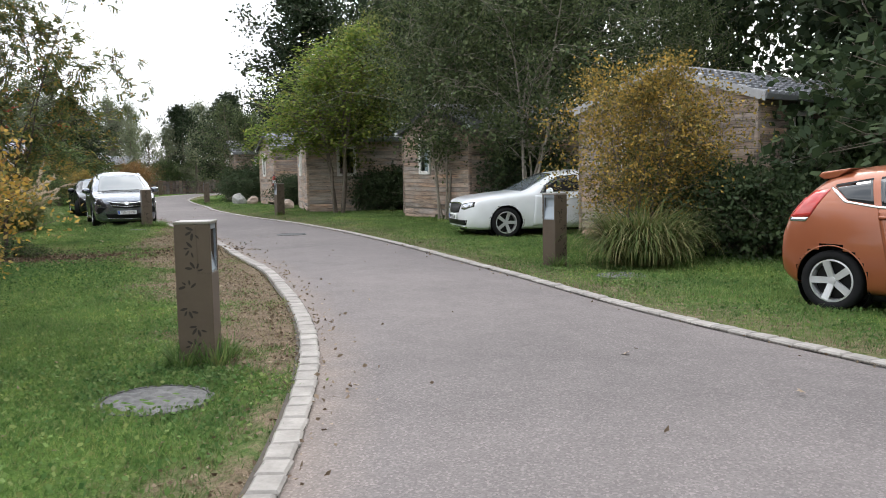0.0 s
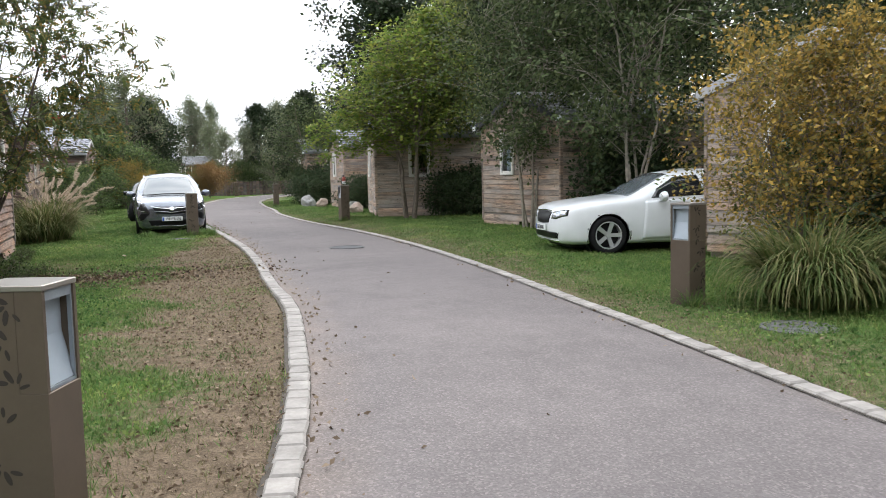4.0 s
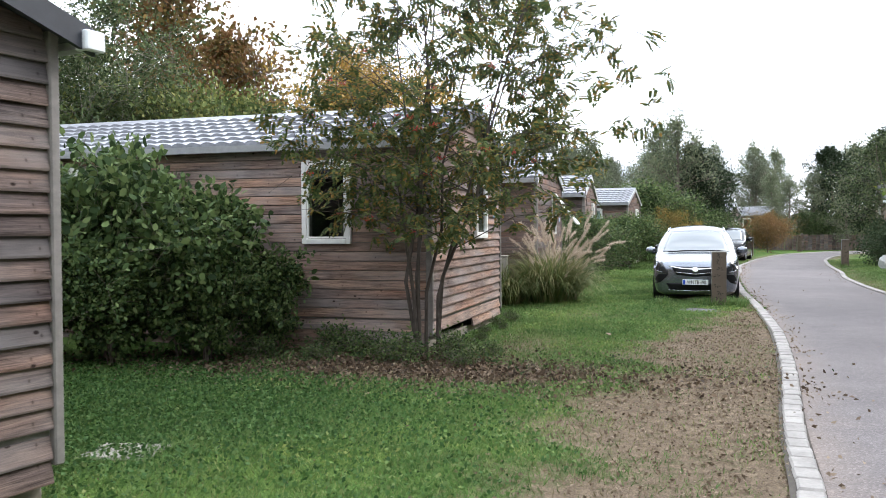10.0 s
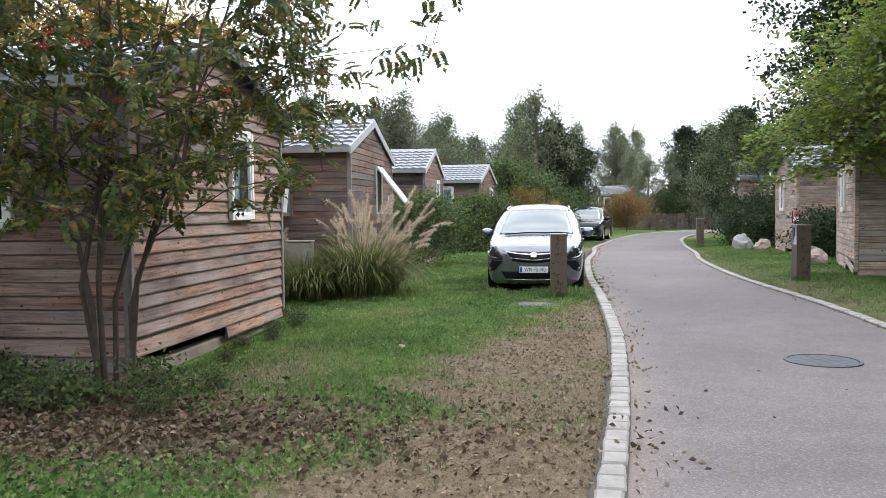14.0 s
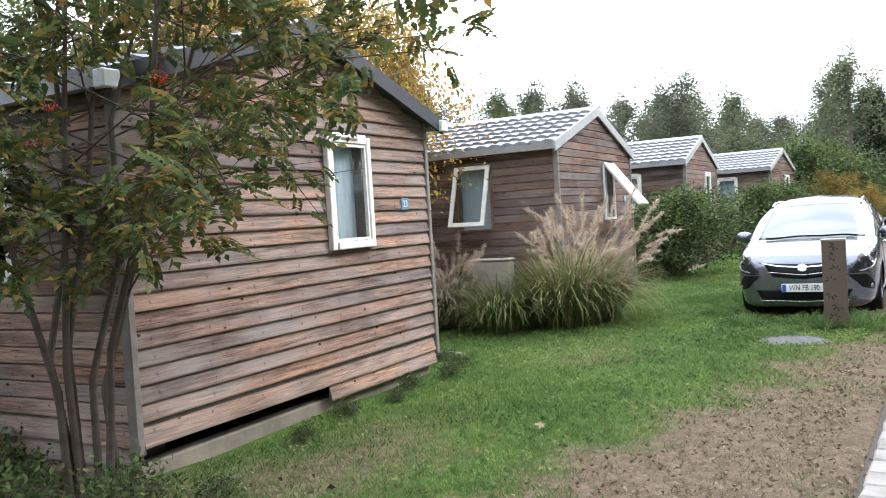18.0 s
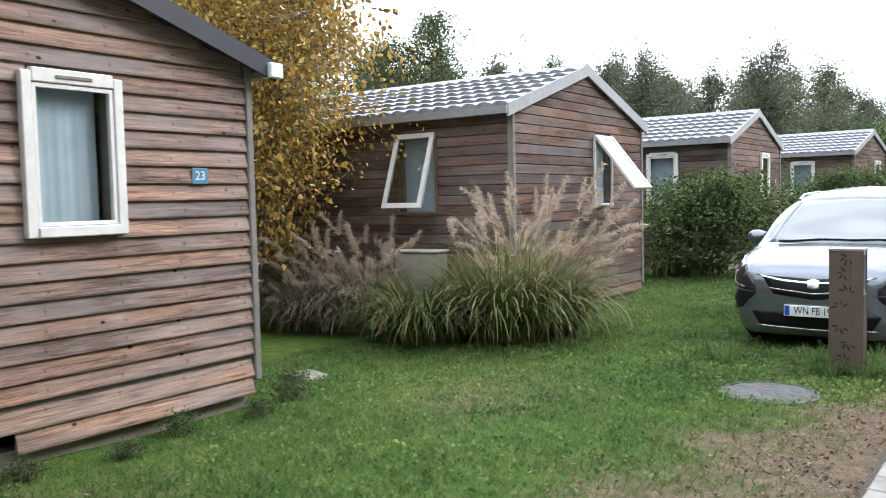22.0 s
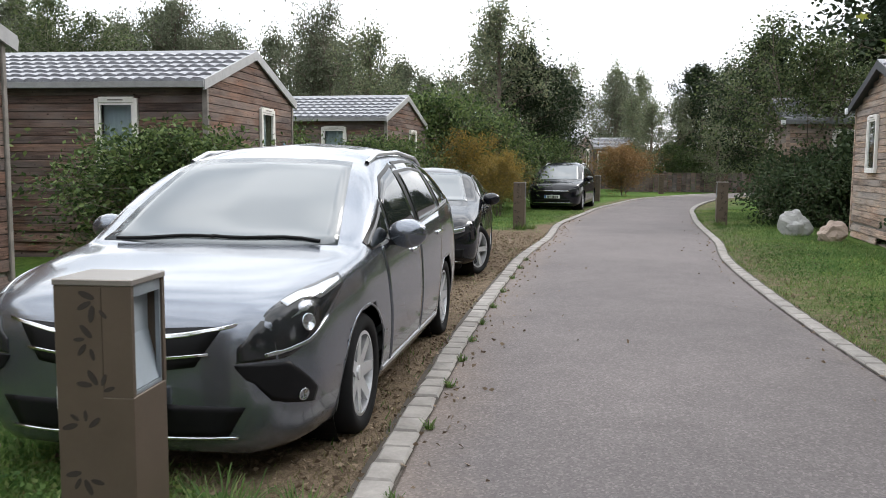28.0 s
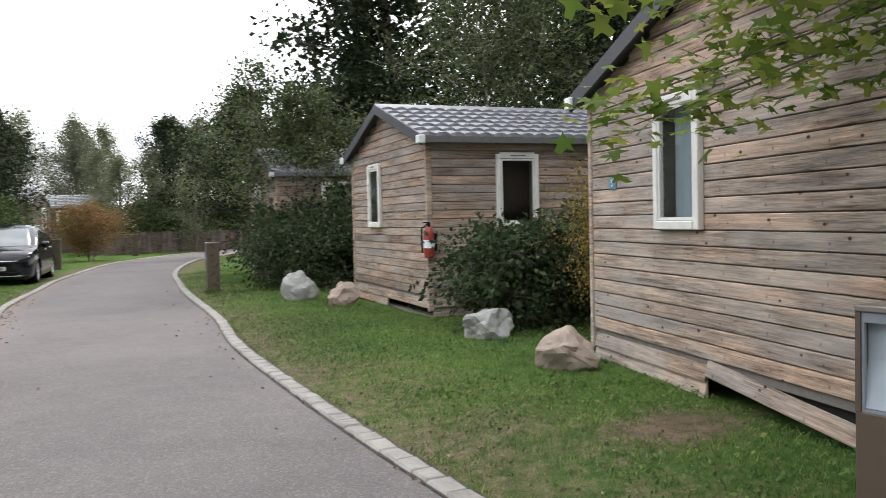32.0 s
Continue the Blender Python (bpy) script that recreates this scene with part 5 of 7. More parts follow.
def car_shell(stations, wheels, r_arch):
    """The painted body, lofted through cross-sections; columns x, zb, wb, zm, wm, zs, ws, zr, wr, zt."""
    S = np.array(stations, float)
    L = S[-1, 0]
    fs = [monotone(S[:, 0], S[:, c]) for c in range(1, 10)]
    xs = np.concatenate([[0, 0.01, 0.03, 0.06], np.linspace(0.1, L - 0.1, 96), [L - 0.06, L - 0.03, L - 0.01, L]])
    verts, rows = [], []
    for x in xs:
        zb, wb, zm, wm, zs, ws, zr, wr, zt = [float(f(x)) for f in fs]
        py = [0, wb * 0.82, wb, (wb + wm) / 2 + 0.012, wm, (wm * 0.62 + ws * 0.38) + 0.008, ws, wr, wr * 0.62, 0]
        pz = [zb, zb, zb + 0.05, (zb + zm) / 2 + 0.02, zm, (zm + zs) / 2, zs, zr, zr + (zt - zr) * 0.72, zt]
        t = np.arange(10)
        tt = np.concatenate([np.linspace(0, 2, 4)[:-1], np.linspace(2, 9, 29)])
        fy, fz = monotone(t, py), monotone(t, pz)
        half = [(float(fy(q)), float(fz(q))) for q in tt]
        ring = [(-a, b) for a, b in half[-2:0:-1]] + half
        rows.append([len(verts) + i for i in range(len(ring))])
        verts += [(x, a, b) for a, b in ring]
    n = len(rows[0])
    faces = []
    # the ends are gently domed
    for row, x, way in ((rows[0], xs[0], -1), (rows[-1], xs[-1], 1)):
        ring = row
        mid = np.mean([verts[i] for i in row], axis=0)
        for k in (0.8, 0.55, 0.28):
            nxt = []
            for i in row:
                nxt.append(len(verts))
                verts.append((x + way * 0.075 * (1 - k * k), mid[1] + (verts[i][1] - mid[1]) * k, mid[2] + (verts[i][2] - mid[2]) * k))
            faces += [(ring[i], ring[(i + 1) % n], nxt[(i + 1) % n], nxt[i]) for i in range(n)]
            ring = nxt
        faces.append(tuple(ring))
    for i in range(len(rows) - 1):
        for k in range(n):
            q = (rows[i][k], rows[i + 1][k], rows[i + 1][(k + 1) % n], rows[i][(k + 1) % n])
            faces.append(q)
    bvh = BVHTree.FromPolygons(verts, faces)
    V = np.array(verts)
    kept = []
    for f in faces:
        c = V[list(f)].mean(0)
        if len(f) == 4 and abs(c[1]) > 0.45 and any(math.hypot(c[0] - wx, c[2] - wz) < r_arch for wx, wz in wheels):
            continue
        kept.append(f)
    return verts, kept, bvh


def resample(line, n):
    p = np.array(line, float)
    d = np.r_[0, np.cumsum(np.linalg.norm(np.diff(p, axis=0), axis=1))]
    t = np.linspace(0, d[-1], n)
    return np.stack([np.interp(t, d, p[:, k]) for k in range(p.shape[1])], 1)


def panel(bvh, way, a, b, n=14, m=5, lift=0.004, L=5.0, sign=1):
    """A sheet laid on the body between two lines; way: side, front, rear, top, or near (points in space). It has a thin edge turned in."""
    A, B = resample(a, n), resample(b, n)
    bm = bmesh.new()
    grid = []
    last = None
    for j in range(m):
        row = []
        for i in range(n):
            at = A[i] + (B[i] - A[i]) * j / (m - 1)
            if way == "near":
                hit, nor, _, _ = bvh.find_nearest(Vector(at))
                if nor.dot(Vector((hit.x - 1.5, hit.y, hit.z - 0.6))) < 0:
                    nor = -nor
                row.append((hit, nor))
                continue
            u, v = at
            if way == "side":
                o, d = Vector((u, sign * 2, v)), Vector((0, -sign, 0))
            elif way == "front":
                o, d = Vector((-1, u, v)), Vector((1, 0, 0))
            elif way == "rear":
                o, d = Vector((L + 1, u, v)), Vector((-1, 0, 0))
            else:
                o, d = Vector((u, v, 3)), Vector((0, 0, -1))
            hit, nor, _, _ = bvh.ray_cast(o, d)
            if hit is None:
                hit, nor, _, _ = bvh.find_nearest(o + d * (2 if way == "side" else 1.2))
            if nor.dot(d) > 0:
                nor = -nor
            row.append((hit, nor))
        grid.append(row)
    vs = [[bm.verts.new(h + q * lift) for h, q in row] for row in grid]
    for j in range(m - 1):
        for i in range(n - 1):
            bm.faces.new((vs[j][i], vs[j][i + 1], vs[j + 1][i + 1], vs[j + 1][i]))
    ring = [(0, i) for i in range(n)] + [(j, n - 1) for j in range(1, m)] + [(m - 1, i) for i in range(n - 2, -1, -1)] + [(j, 0) for j in range(m - 2, 0, -1)]
    low = [bm.verts.new(grid[j][i][0] - grid[j][i][1] * 0.006) for j, i in ring]
    for q in range(len(ring)):
        (j0, i0), (j1, i1) = ring[q], ring[(q + 1) % len(ring)]
        bm.faces.new((vs[j0][i0], low[q], low[(q + 1) % len(ring)], vs[j1][i1]))
    bmesh.ops.recalc_face_normals(bm, faces=bm.faces[:])
    return bm


def lathe(profile, steps=36):
    """A ring round the y axis from (radius, y) points, closed."""
    bm = bmesh.new()
    rings = []
    for i in range(steps):
        a = 2 * math.pi * i / steps
        rings.append([bm.verts.new((r * math.cos(a), y, r * math.sin(a))) for r, y in profile])
    n = len(profile)
    for i in range(steps):
        for k in range(n):
            bm.faces.new((rings[i][k], rings[i][(k + 1) % n], rings[(i + 1) % steps][(k + 1) % n], rings[(i + 1) % steps][k]))
    bmesh.ops.recalc_face_normals(bm, faces=bm.faces[:])
    return bm


def wheel(car, x, y, z, r, spokes, steer=0.0, rim=0.68, twin=False):
    """A wheel whose outer face looks along sign(y)."""
    s = 1 if y > 0 else -1
    w = new("wheel")
    w.parent = car
    w.matrix_basis = pose(x, y, z, 0, 0, steer)
    wd = 0.105
    tyre = [(r * rim, s * wd * 0.82), (r * (rim + 0.1), s * wd), (r * 0.93, s * wd), (r, s * wd * 0.7), (r, -s * wd * 0.7), (r * 0.93, -s * wd), (r * rim, -s * wd)]
    part("tyre", lathe(tyre), rubber_m, w, smooth=True)
    ri = r * rim
    bm = lathe([(ri * 1.01, s * wd * 0.86), (ri * 0.93, s * wd * 0.88), (ri * 0.90, s * wd * 0.4), (ri * 0.9, -s * wd * 0.6), (ri * 1.01, -s * wd * 0.6)])
    for i in range(spokes):
        for q in ((-0.09, 0.09) if twin else (0.0,)):
            a = 2 * math.pi * i / spokes + q
            c, d = math.cos(a), math.sin(a)
            h0, h1 = (0.028, 0.017) if twin else (0.042, 0.028)
            v = []
            for rr, hw, yy in ((ri * 0.12, h0, 0.62), (ri * 0.93, h1, 0.84)):
                for e in (-1, 1):
                    for dep in (0, -0.03):
                        v.append(bm.verts.new((c * rr - d * e * hw, s * (wd * yy + dep), d * rr + c * e * hw)))
            for f in ((0, 2, 6, 4), (0, 4, 5, 1), (2, 3, 7, 6), (1, 5, 7, 3)):
                bm.faces.new([v[k] for k in f])
    bmesh.ops.recalc_face_normals(bm, faces=bm.faces[:])
    part("rim", bm, rim_m, w, "silver alloy rim")
    part("hub", lathe([(0.001, s * wd * 0.74), (ri * 0.17, s * wd * 0.72), (ri * 0.2, s * wd * 0.4), (0.001, s * wd * 0.4)], 16), rim_m, w)
    part("brake_disc", lathe([(0.001, s * wd * 0.1), (ri * 0.86, s * wd * 0.1), (ri * 0.86, 0), (0.001, 0)], 24), black_m, w)
    return w


def arch_ring(bvh, x, z, r, sign, w=0.045, lift=0.006):
    """The painted or black lip of a wheel arch, laid on the body side."""
    a = [(x - r * math.cos(t), z + r * math.sin(t)) for t in np.linspace(-0.30, math.pi + 0.30, 40)]
    b = [(x - (r + w) * math.cos(t), z + (r + w) * math.sin(t)) for t in np.linspace(-0.27, math.pi + 0.27, 40)]
    return panel(bvh, "side", a, b, 40, 3, lift, sign=sign)


def build_car(name, m, stations, axles, track, r, paint_m, label, side_glass, screen, front, rear, doors, spokes=5, twin=False, rim=0.68, rails=False, steer=0.0, cladding=None, handles=(), mirror=None):
    car = empty(name, m, label, "car", "parked cars beside the lane")
    car.matrix_world = m
    L = stations[-1][0]
    wh = [(a, r) for a in axles]
    ra = r + 0.045
    verts, faces, bvh = car_shell(stations, wh, ra + 0.012)
    part("underbody", bevelled(boxes((0.25, L - 0.25, -0.66, 0.66, 0.11, 0.32)), 0.03), black_m, car)
    body = link_mesh("body", raw_mesh("body", verts, faces, True), paint_m, car)
    for a in axles:
        for s in (-1, 1):
            part("wheel_arch", arch_ring(bvh, a, r, ra, s, 0.012, 0.001), cladding or paint_m, car, smooth=True)
            part("wheel_housing", lathe([(ra + 0.02, s * (track / 2 + 0.03)), (ra + 0.02, s * (track / 2 - 0.24)), (0.001, s * (track / 2 - 0.24)), (0.001, s * (track / 2 - 0.235)), (ra + 0.016, s * (track / 2 - 0.235)), (ra + 0.016, s * (track / 2 + 0.03))], 28), black_m, car).matrix_basis = pose(a, 0, r)
            wheel(car, a, s * (track / 2), r, r, spokes, steer if a == axles[0] else 0.0, rim, twin)
    for s in (-1, 1):
        for a, b in side_glass:
            part("side_window", panel(bvh, "side", a, b, 14, 6, 0.005, sign=s), car_glass, car, smooth=True)
        for a, b in side_glass:
            gap = [(x, z + 0.022) for x, z in a]
            part("window_seal", panel(bvh, "side", gap, [(x, z + 0.003) for x, z in a], 14, 2, 0.004, sign=s), black_m, car)
        for a, b in doors:
            d = part("door", panel(bvh, "side", a, b, 20, 14, 0.004, sign=s), paint_m, car, smooth=True)
        for hx, hz in handles:
            hit, nor, _, _ = bvh.ray_cast(Vector((hx, s * 2, hz)), Vector((0, -s, 0)))
            ob = part("door_handle", bevelled(boxes((-0.095, 0.095, -0.012, 0.02, -0.016, 0.016)), 0.008), paint_m if name != "van" else chrome_m, car, smooth=True)
            ob.matrix_basis = pose(hx, hit.y + s * 0.014, hz)
        if mirror:
            mx, mz = mirror
            hit, nor, _, _ = bvh.ray_cast(Vector((mx, s * 2, mz)), Vector((0, -s, 0)))
            bm = bmesh.new()
            bmesh.ops.create_icosphere(bm, subdivisions=3, radius=1)
            for v in bm.verts:
                v.co = Vector((v.co.x * (0.095 if v.co.x < 0 else 0.035), v.co.y * 0.125, v.co.z * (0.098 if v.co.z < 0 else 0.085)))
            ob = part("door_mirror", bm, paint_m, car, smooth=True)
            ob.matrix_basis = pose(mx, hit.y + s * 0.125, mz + 0.05)
            part("mirror_arm", bevelled(boxes((mx - 0.03, mx + 0.03, min(hit.y - s * 0.02, hit.y + s * 0.1), max(hit.y - s * 0.02, hit.y + s * 0.1), mz - 0.03, mz + 0.01)), 0.008), black_m, car)
        if rails:
            pts = []
            for i, (x, y, z) in enumerate(rails):
                hit, _, _, _ = bvh.ray_cast(Vector((x, s * y, 3)), Vector((0, 0, -1)))
                pts.append(hit + Vector((0, 0, 0.004 if i in (0, len(rails) - 1) else 0.03)))
            v, f = [], []
            tube(v, f, pts, [0.018] * len(pts), 6)
            link_mesh("roof_rail", raw_mesh("roof_rail", [tuple(p) for p in v], f, True), rim_m, car, "bright roof rail")
    sc = screen
    part("windscreen", panel(bvh, "top", sc[0], sc[1], 18, 10, 0.005), screen_m, car, smooth=True)
    if len(sc) > 2:
        part("rear_window", panel(bvh, "top", sc[2], sc[3], 14, 8, 0.005), car_glass, car, smooth=True)
    for kind, mat_, a, b, both in front:
        for s in ((-1, 1) if both else (1,)):
            lift = 0.004 if mat_ in (black_m, lamp_clear_m) else 0.008
            if len(a[0]) == 3:
                pan = panel(bvh, "near", [(x, s * u, v) for x, u, v in a], [(x, s * u, v) for x, u, v in b], 20, 8, lift)
            else:
                pan = panel(bvh, "front", [(s * u, v) for u, v in a], [(s * u, v) for u, v in b], 16, 6, lift)
            part(kind, pan, mat_, car, smooth=True)
    for kind, mat_, a, b, both in rear:
        for s in ((-1, 1) if both else (1,)):
            part(kind, panel(bvh, "rear", [(s * u, v) for u, v in a], [(s * u, v) for u, v in b], 12, 6, 0.006, L=L), mat_, car, smooth=True)
    return car, bvh


def number_plate(car, bvh, z, way="front", L=4.5, text=""):
    o, d = (Vector((-1, 0, z)), Vector((1, 0, 0))) if way == "front" else (Vector((L + 1, 0, z)), Vector((-1, 0, 0)))
    hit, _, _, _ = bvh.ray_cast(o, d)
    s = -1 if way == "front" else 1
    x = hit.x + s * 0.03
    part("number_plate", bevelled(boxes((x - 0.012, x + 0.012, -0.26, 0.26, z - 0.055, z + 0.055)), 0.004), plate_m, car, "white number plate with dark characters")
    xa, xb = sorted((x + s * 0.0125, x + s * 0.014))
    b0, b1 = sorted((-s * 0.252, -s * 0.205))
    part("plate_band", boxes((xa, xb, b0, b1, z - 0.048, z + 0.048)), plate_blue_m, car)
    if text:
        cu = bpy.data.curves.new("plate_number", 'FONT')
        cu.body, cu.size, cu.align_x, cu.align_y, cu.extrude = text, 0.105, 'CENTER', 'CENTER', 0.0006
        ob = new("plate_number", cu)
        ob.parent = car
        ob.matrix_basis = Matrix(((0, 0, s, x + s * 0.0135), (s, 0, 0, s * 0.024), (0, 1, 0, z), (0, 0, 0, 1))) @ Matrix.Diagonal((0.74, 1, 1, 1))
        cu.materials.append(black_m)
    bx = -0.20
    for w in () if text else (0.045, 0.05, 0.02, 0.04, 0.045, 0.02, 0.035, 0.04, 0.04):
        part("plate_mark", boxes((xa, xb, bx, bx + w * 0.7, z - 0.035, z + 0.035)), black_m, car)
        bx += w + 0.006


screen_M = Mat("reflecting_windscreen", 0.14, 0, 1.0).color((0.10, 0.115, 0.125))
screen_M.b.inputs["IOR"].default_value = 1.58
screen_m = screen_M.m
silver_m = paint("silver_grey_paint", (0.165, 0.182, 0.214), 0.75, 0.24)
white_paint_m = paint("white_car_paint", (0.72, 0.74, 0.76), 0.0, 0.3)
black_paint_m = paint("black_car_paint", (0.007, 0.008, 0.012), 0.0, 0.1, 0.0)
orange_m = paint("burnt_orange_paint", (0.30, 0.088, 0.036), 0.3, 0.34, 0.6)

# x, zb, wb, zm, wm, zs, ws, zr, wr, zt
MPV = [
    (0.00, 0.18, 0.54, 0.46, 0.62, 0.69, 0.60, 0.77, 0.50, 0.80),
    (0.08, 0.155, 0.68, 0.48, 0.755, 0.76, 0.725, 0.84, 0.60, 0.87),
    (0.28, 0.145, 0.785, 0.52, 0.86, 0.835, 0.815, 0.905, 0.67, 0.935),
    (0.65, 0.145, 0.84, 0.55, 0.90, 0.91, 0.855, 0.97, 0.73, 1.0),
    (1.00, 0.15, 0.87, 0.56, 0.925, 0.96, 0.88, 1.01, 0.79, 1.05),
    (1.45, 0.15, 0.88, 0.57, 0.93, 0.99, 0.885, 1.22, 0.79, 1.30),
    (1.95, 0.15, 0.88, 0.57, 0.93, 1.01, 0.885, 1.45, 0.69, 1.54),
    (2.40, 0.15, 0.88, 0.57, 0.93, 1.03, 0.885, 1.53, 0.65, 1.63),
    (3.00, 0.15, 0.88, 0.57, 0.93, 1.06, 0.885, 1.55, 0.635, 1.655),
    (3.70, 0.15, 0.88, 0.57, 0.925, 1.09, 0.88, 1.52, 0.62, 1.62),
    (4.20, 0.20, 0.87, 0.58, 0.91, 1.11, 0.86, 1.45, 0.60, 1.55),
    (4.48, 0.24, 0.84, 0.60, 0.88, 1.10, 0.83, 1.30, 0.62, 1.36),
    (4.62, 0.30, 0.78, 0.62, 0.83, 0.96, 0.78, 1.05, 0.66, 1.08),
    (4.66, 0.38, 0.70, 0.62, 0.76, 0.86, 0.72, 0.93, 0.62, 0.95)]
SEDAN = [
    (0.00, 0.30, 0.54, 0.46, 0.60, 0.62, 0.58, 0.70, 0.48, 0.72),
    (0.10, 0.22, 0.72, 0.47, 0.78, 0.69, 0.75, 0.77, 0.60, 0.79),
    (0.32, 0.18, 0.82, 0.50, 0.87, 0.76, 0.82, 0.84, 0.66, 0.86),
    (0.80, 0.17, 0.85, 0.52, 0.90, 0.84, 0.845, 0.91, 0.69, 0.94),
    (1.30, 0.17, 0.86, 0.53, 0.905, 0.90, 0.855, 0.97, 0.73, 1.01),
    (1.70, 0.17, 0.86, 0.53, 0.905, 0.92, 0.86, 1.12, 0.71, 1.19),
    (2.15, 0.17, 0.86, 0.53, 0.905, 0.94, 0.86, 1.32, 0.63, 1.40),
    (2.70, 0.17, 0.86, 0.53, 0.905, 0.95, 0.86, 1.36, 0.60, 1.46),
    (3.25, 0.17, 0.86, 0.54, 0.905, 0.97, 0.86, 1.32, 0.60, 1.42),
    (3.80, 0.18, 0.86, 0.55, 0.90, 1.00, 0.855, 1.16, 0.62, 1.24),
    (4.22, 0.20, 0.84, 0.56, 0.88, 1.00, 0.83, 1.05, 0.66, 1.08),
    (4.55, 0.26, 0.78, 0.57, 0.82, 0.92, 0.78, 1.00, 0.62, 1.02),
    (4.68, 0.36, 0.68, 0.58, 0.73, 0.80, 0.70, 0.88, 0.58, 0.90)]
HATCH = [
    (0.00, 0.30, 0.48, 0.44, 0.54, 0.58, 0.52, 0.64, 0.42, 0.66),
    (0.12, 0.22, 0.66, 0.46, 0.72, 0.66, 0.69, 0.74, 0.56, 0.76),
    (0.40, 0.18, 0.77, 0.50, 0.82, 0.78, 0.77, 0.86, 0.62, 0.89),
    (0.90, 0.17, 0.80, 0.52, 0.85, 0.88, 0.80, 0.96, 0.66, 1.00),
    (1.35, 0.17, 0.81, 0.53, 0.86, 0.92, 0.81, 1.18, 0.66, 1.24),
    (1.85, 0.17, 0.81, 0.53, 0.86, 0.95, 0.81, 1.36, 0.58, 1.44),
    (2.40, 0.17, 0.81, 0.54, 0.86, 0.98, 0.81, 1.39, 0.56, 1.48),
    (3.10, 0.18, 0.82, 0.55, 0.865, 1.03, 0.82, 1.37, 0.57, 1.46),
    (3.50, 0.20, 0.82, 0.56, 0.86, 1.06, 0.81, 1.32, 0.58, 1.41),
    (3.66, 0.22, 0.80, 0.56, 0.845, 1.05, 0.795, 1.24, 0.60, 1.31),
    (3.80, 0.24, 0.79, 0.56, 0.83, 1.00, 0.775, 1.10, 0.64, 1.14),
    (3.90, 0.28, 0.75, 0.56, 0.80, 0.90, 0.75, 0.97, 0.64, 0.99),
    (3.96, 0.33, 0.71, 0.56, 0.76, 0.78, 0.72, 0.86, 0.60, 0.88)]
ESTATE = [
    (0.00, 0.24, 0.60, 0.46, 0.68, 0.66, 0.65, 0.74, 0.55, 0.77),
    (0.07, 0.20, 0.76, 0.47, 0.82, 0.74, 0.78, 0.82, 0.64, 0.85),
    (0.28, 0.18, 0.84, 0.50, 0.88, 0.82, 0.83, 0.885, 0.68, 0.91),
    (0.80, 0.17, 0.86, 0.52, 0.90, 0.89, 0.85, 0.95, 0.70, 0.98),
    (1.30, 0.17, 0.86, 0.53, 0.905, 0.93, 0.86, 0.995, 0.74, 1.035),
    (1.70, 0.17, 0.86, 0.53, 0.905, 0.95, 0.86, 1.15, 0.71, 1.22),
    (2.15, 0.17, 0.86, 0.53, 0.905, 0.965, 0.86, 1.34, 0.63, 1.42),
    (2.70, 0.17, 0.86, 0.53, 0.905, 0.98, 0.86, 1.38, 0.60, 1.475),
    (3.40, 0.17, 0.86, 0.54, 0.905, 1.00, 0.86, 1.36, 0.60, 1.455),
    (4.00, 0.18, 0.86, 0.55, 0.90, 1.02, 0.855, 1.24, 0.62, 1.34),
    (4.35, 0.20, 0.84, 0.56, 0.88, 1.02, 0.83, 1.08, 0.66, 1.12),
    (4.60, 0.26, 0.78, 0.57, 0.82, 0.94, 0.78, 1.00, 0.62, 1.03),
    (4.68, 0.36, 0.68, 0.58, 0.73, 0.80, 0.70, 0.88, 0.58, 0.90)]


def sx(st, k):
    """The stations of a body stretched to another length."""
    return [(s[0] * k, *s[1:]) for s in st]


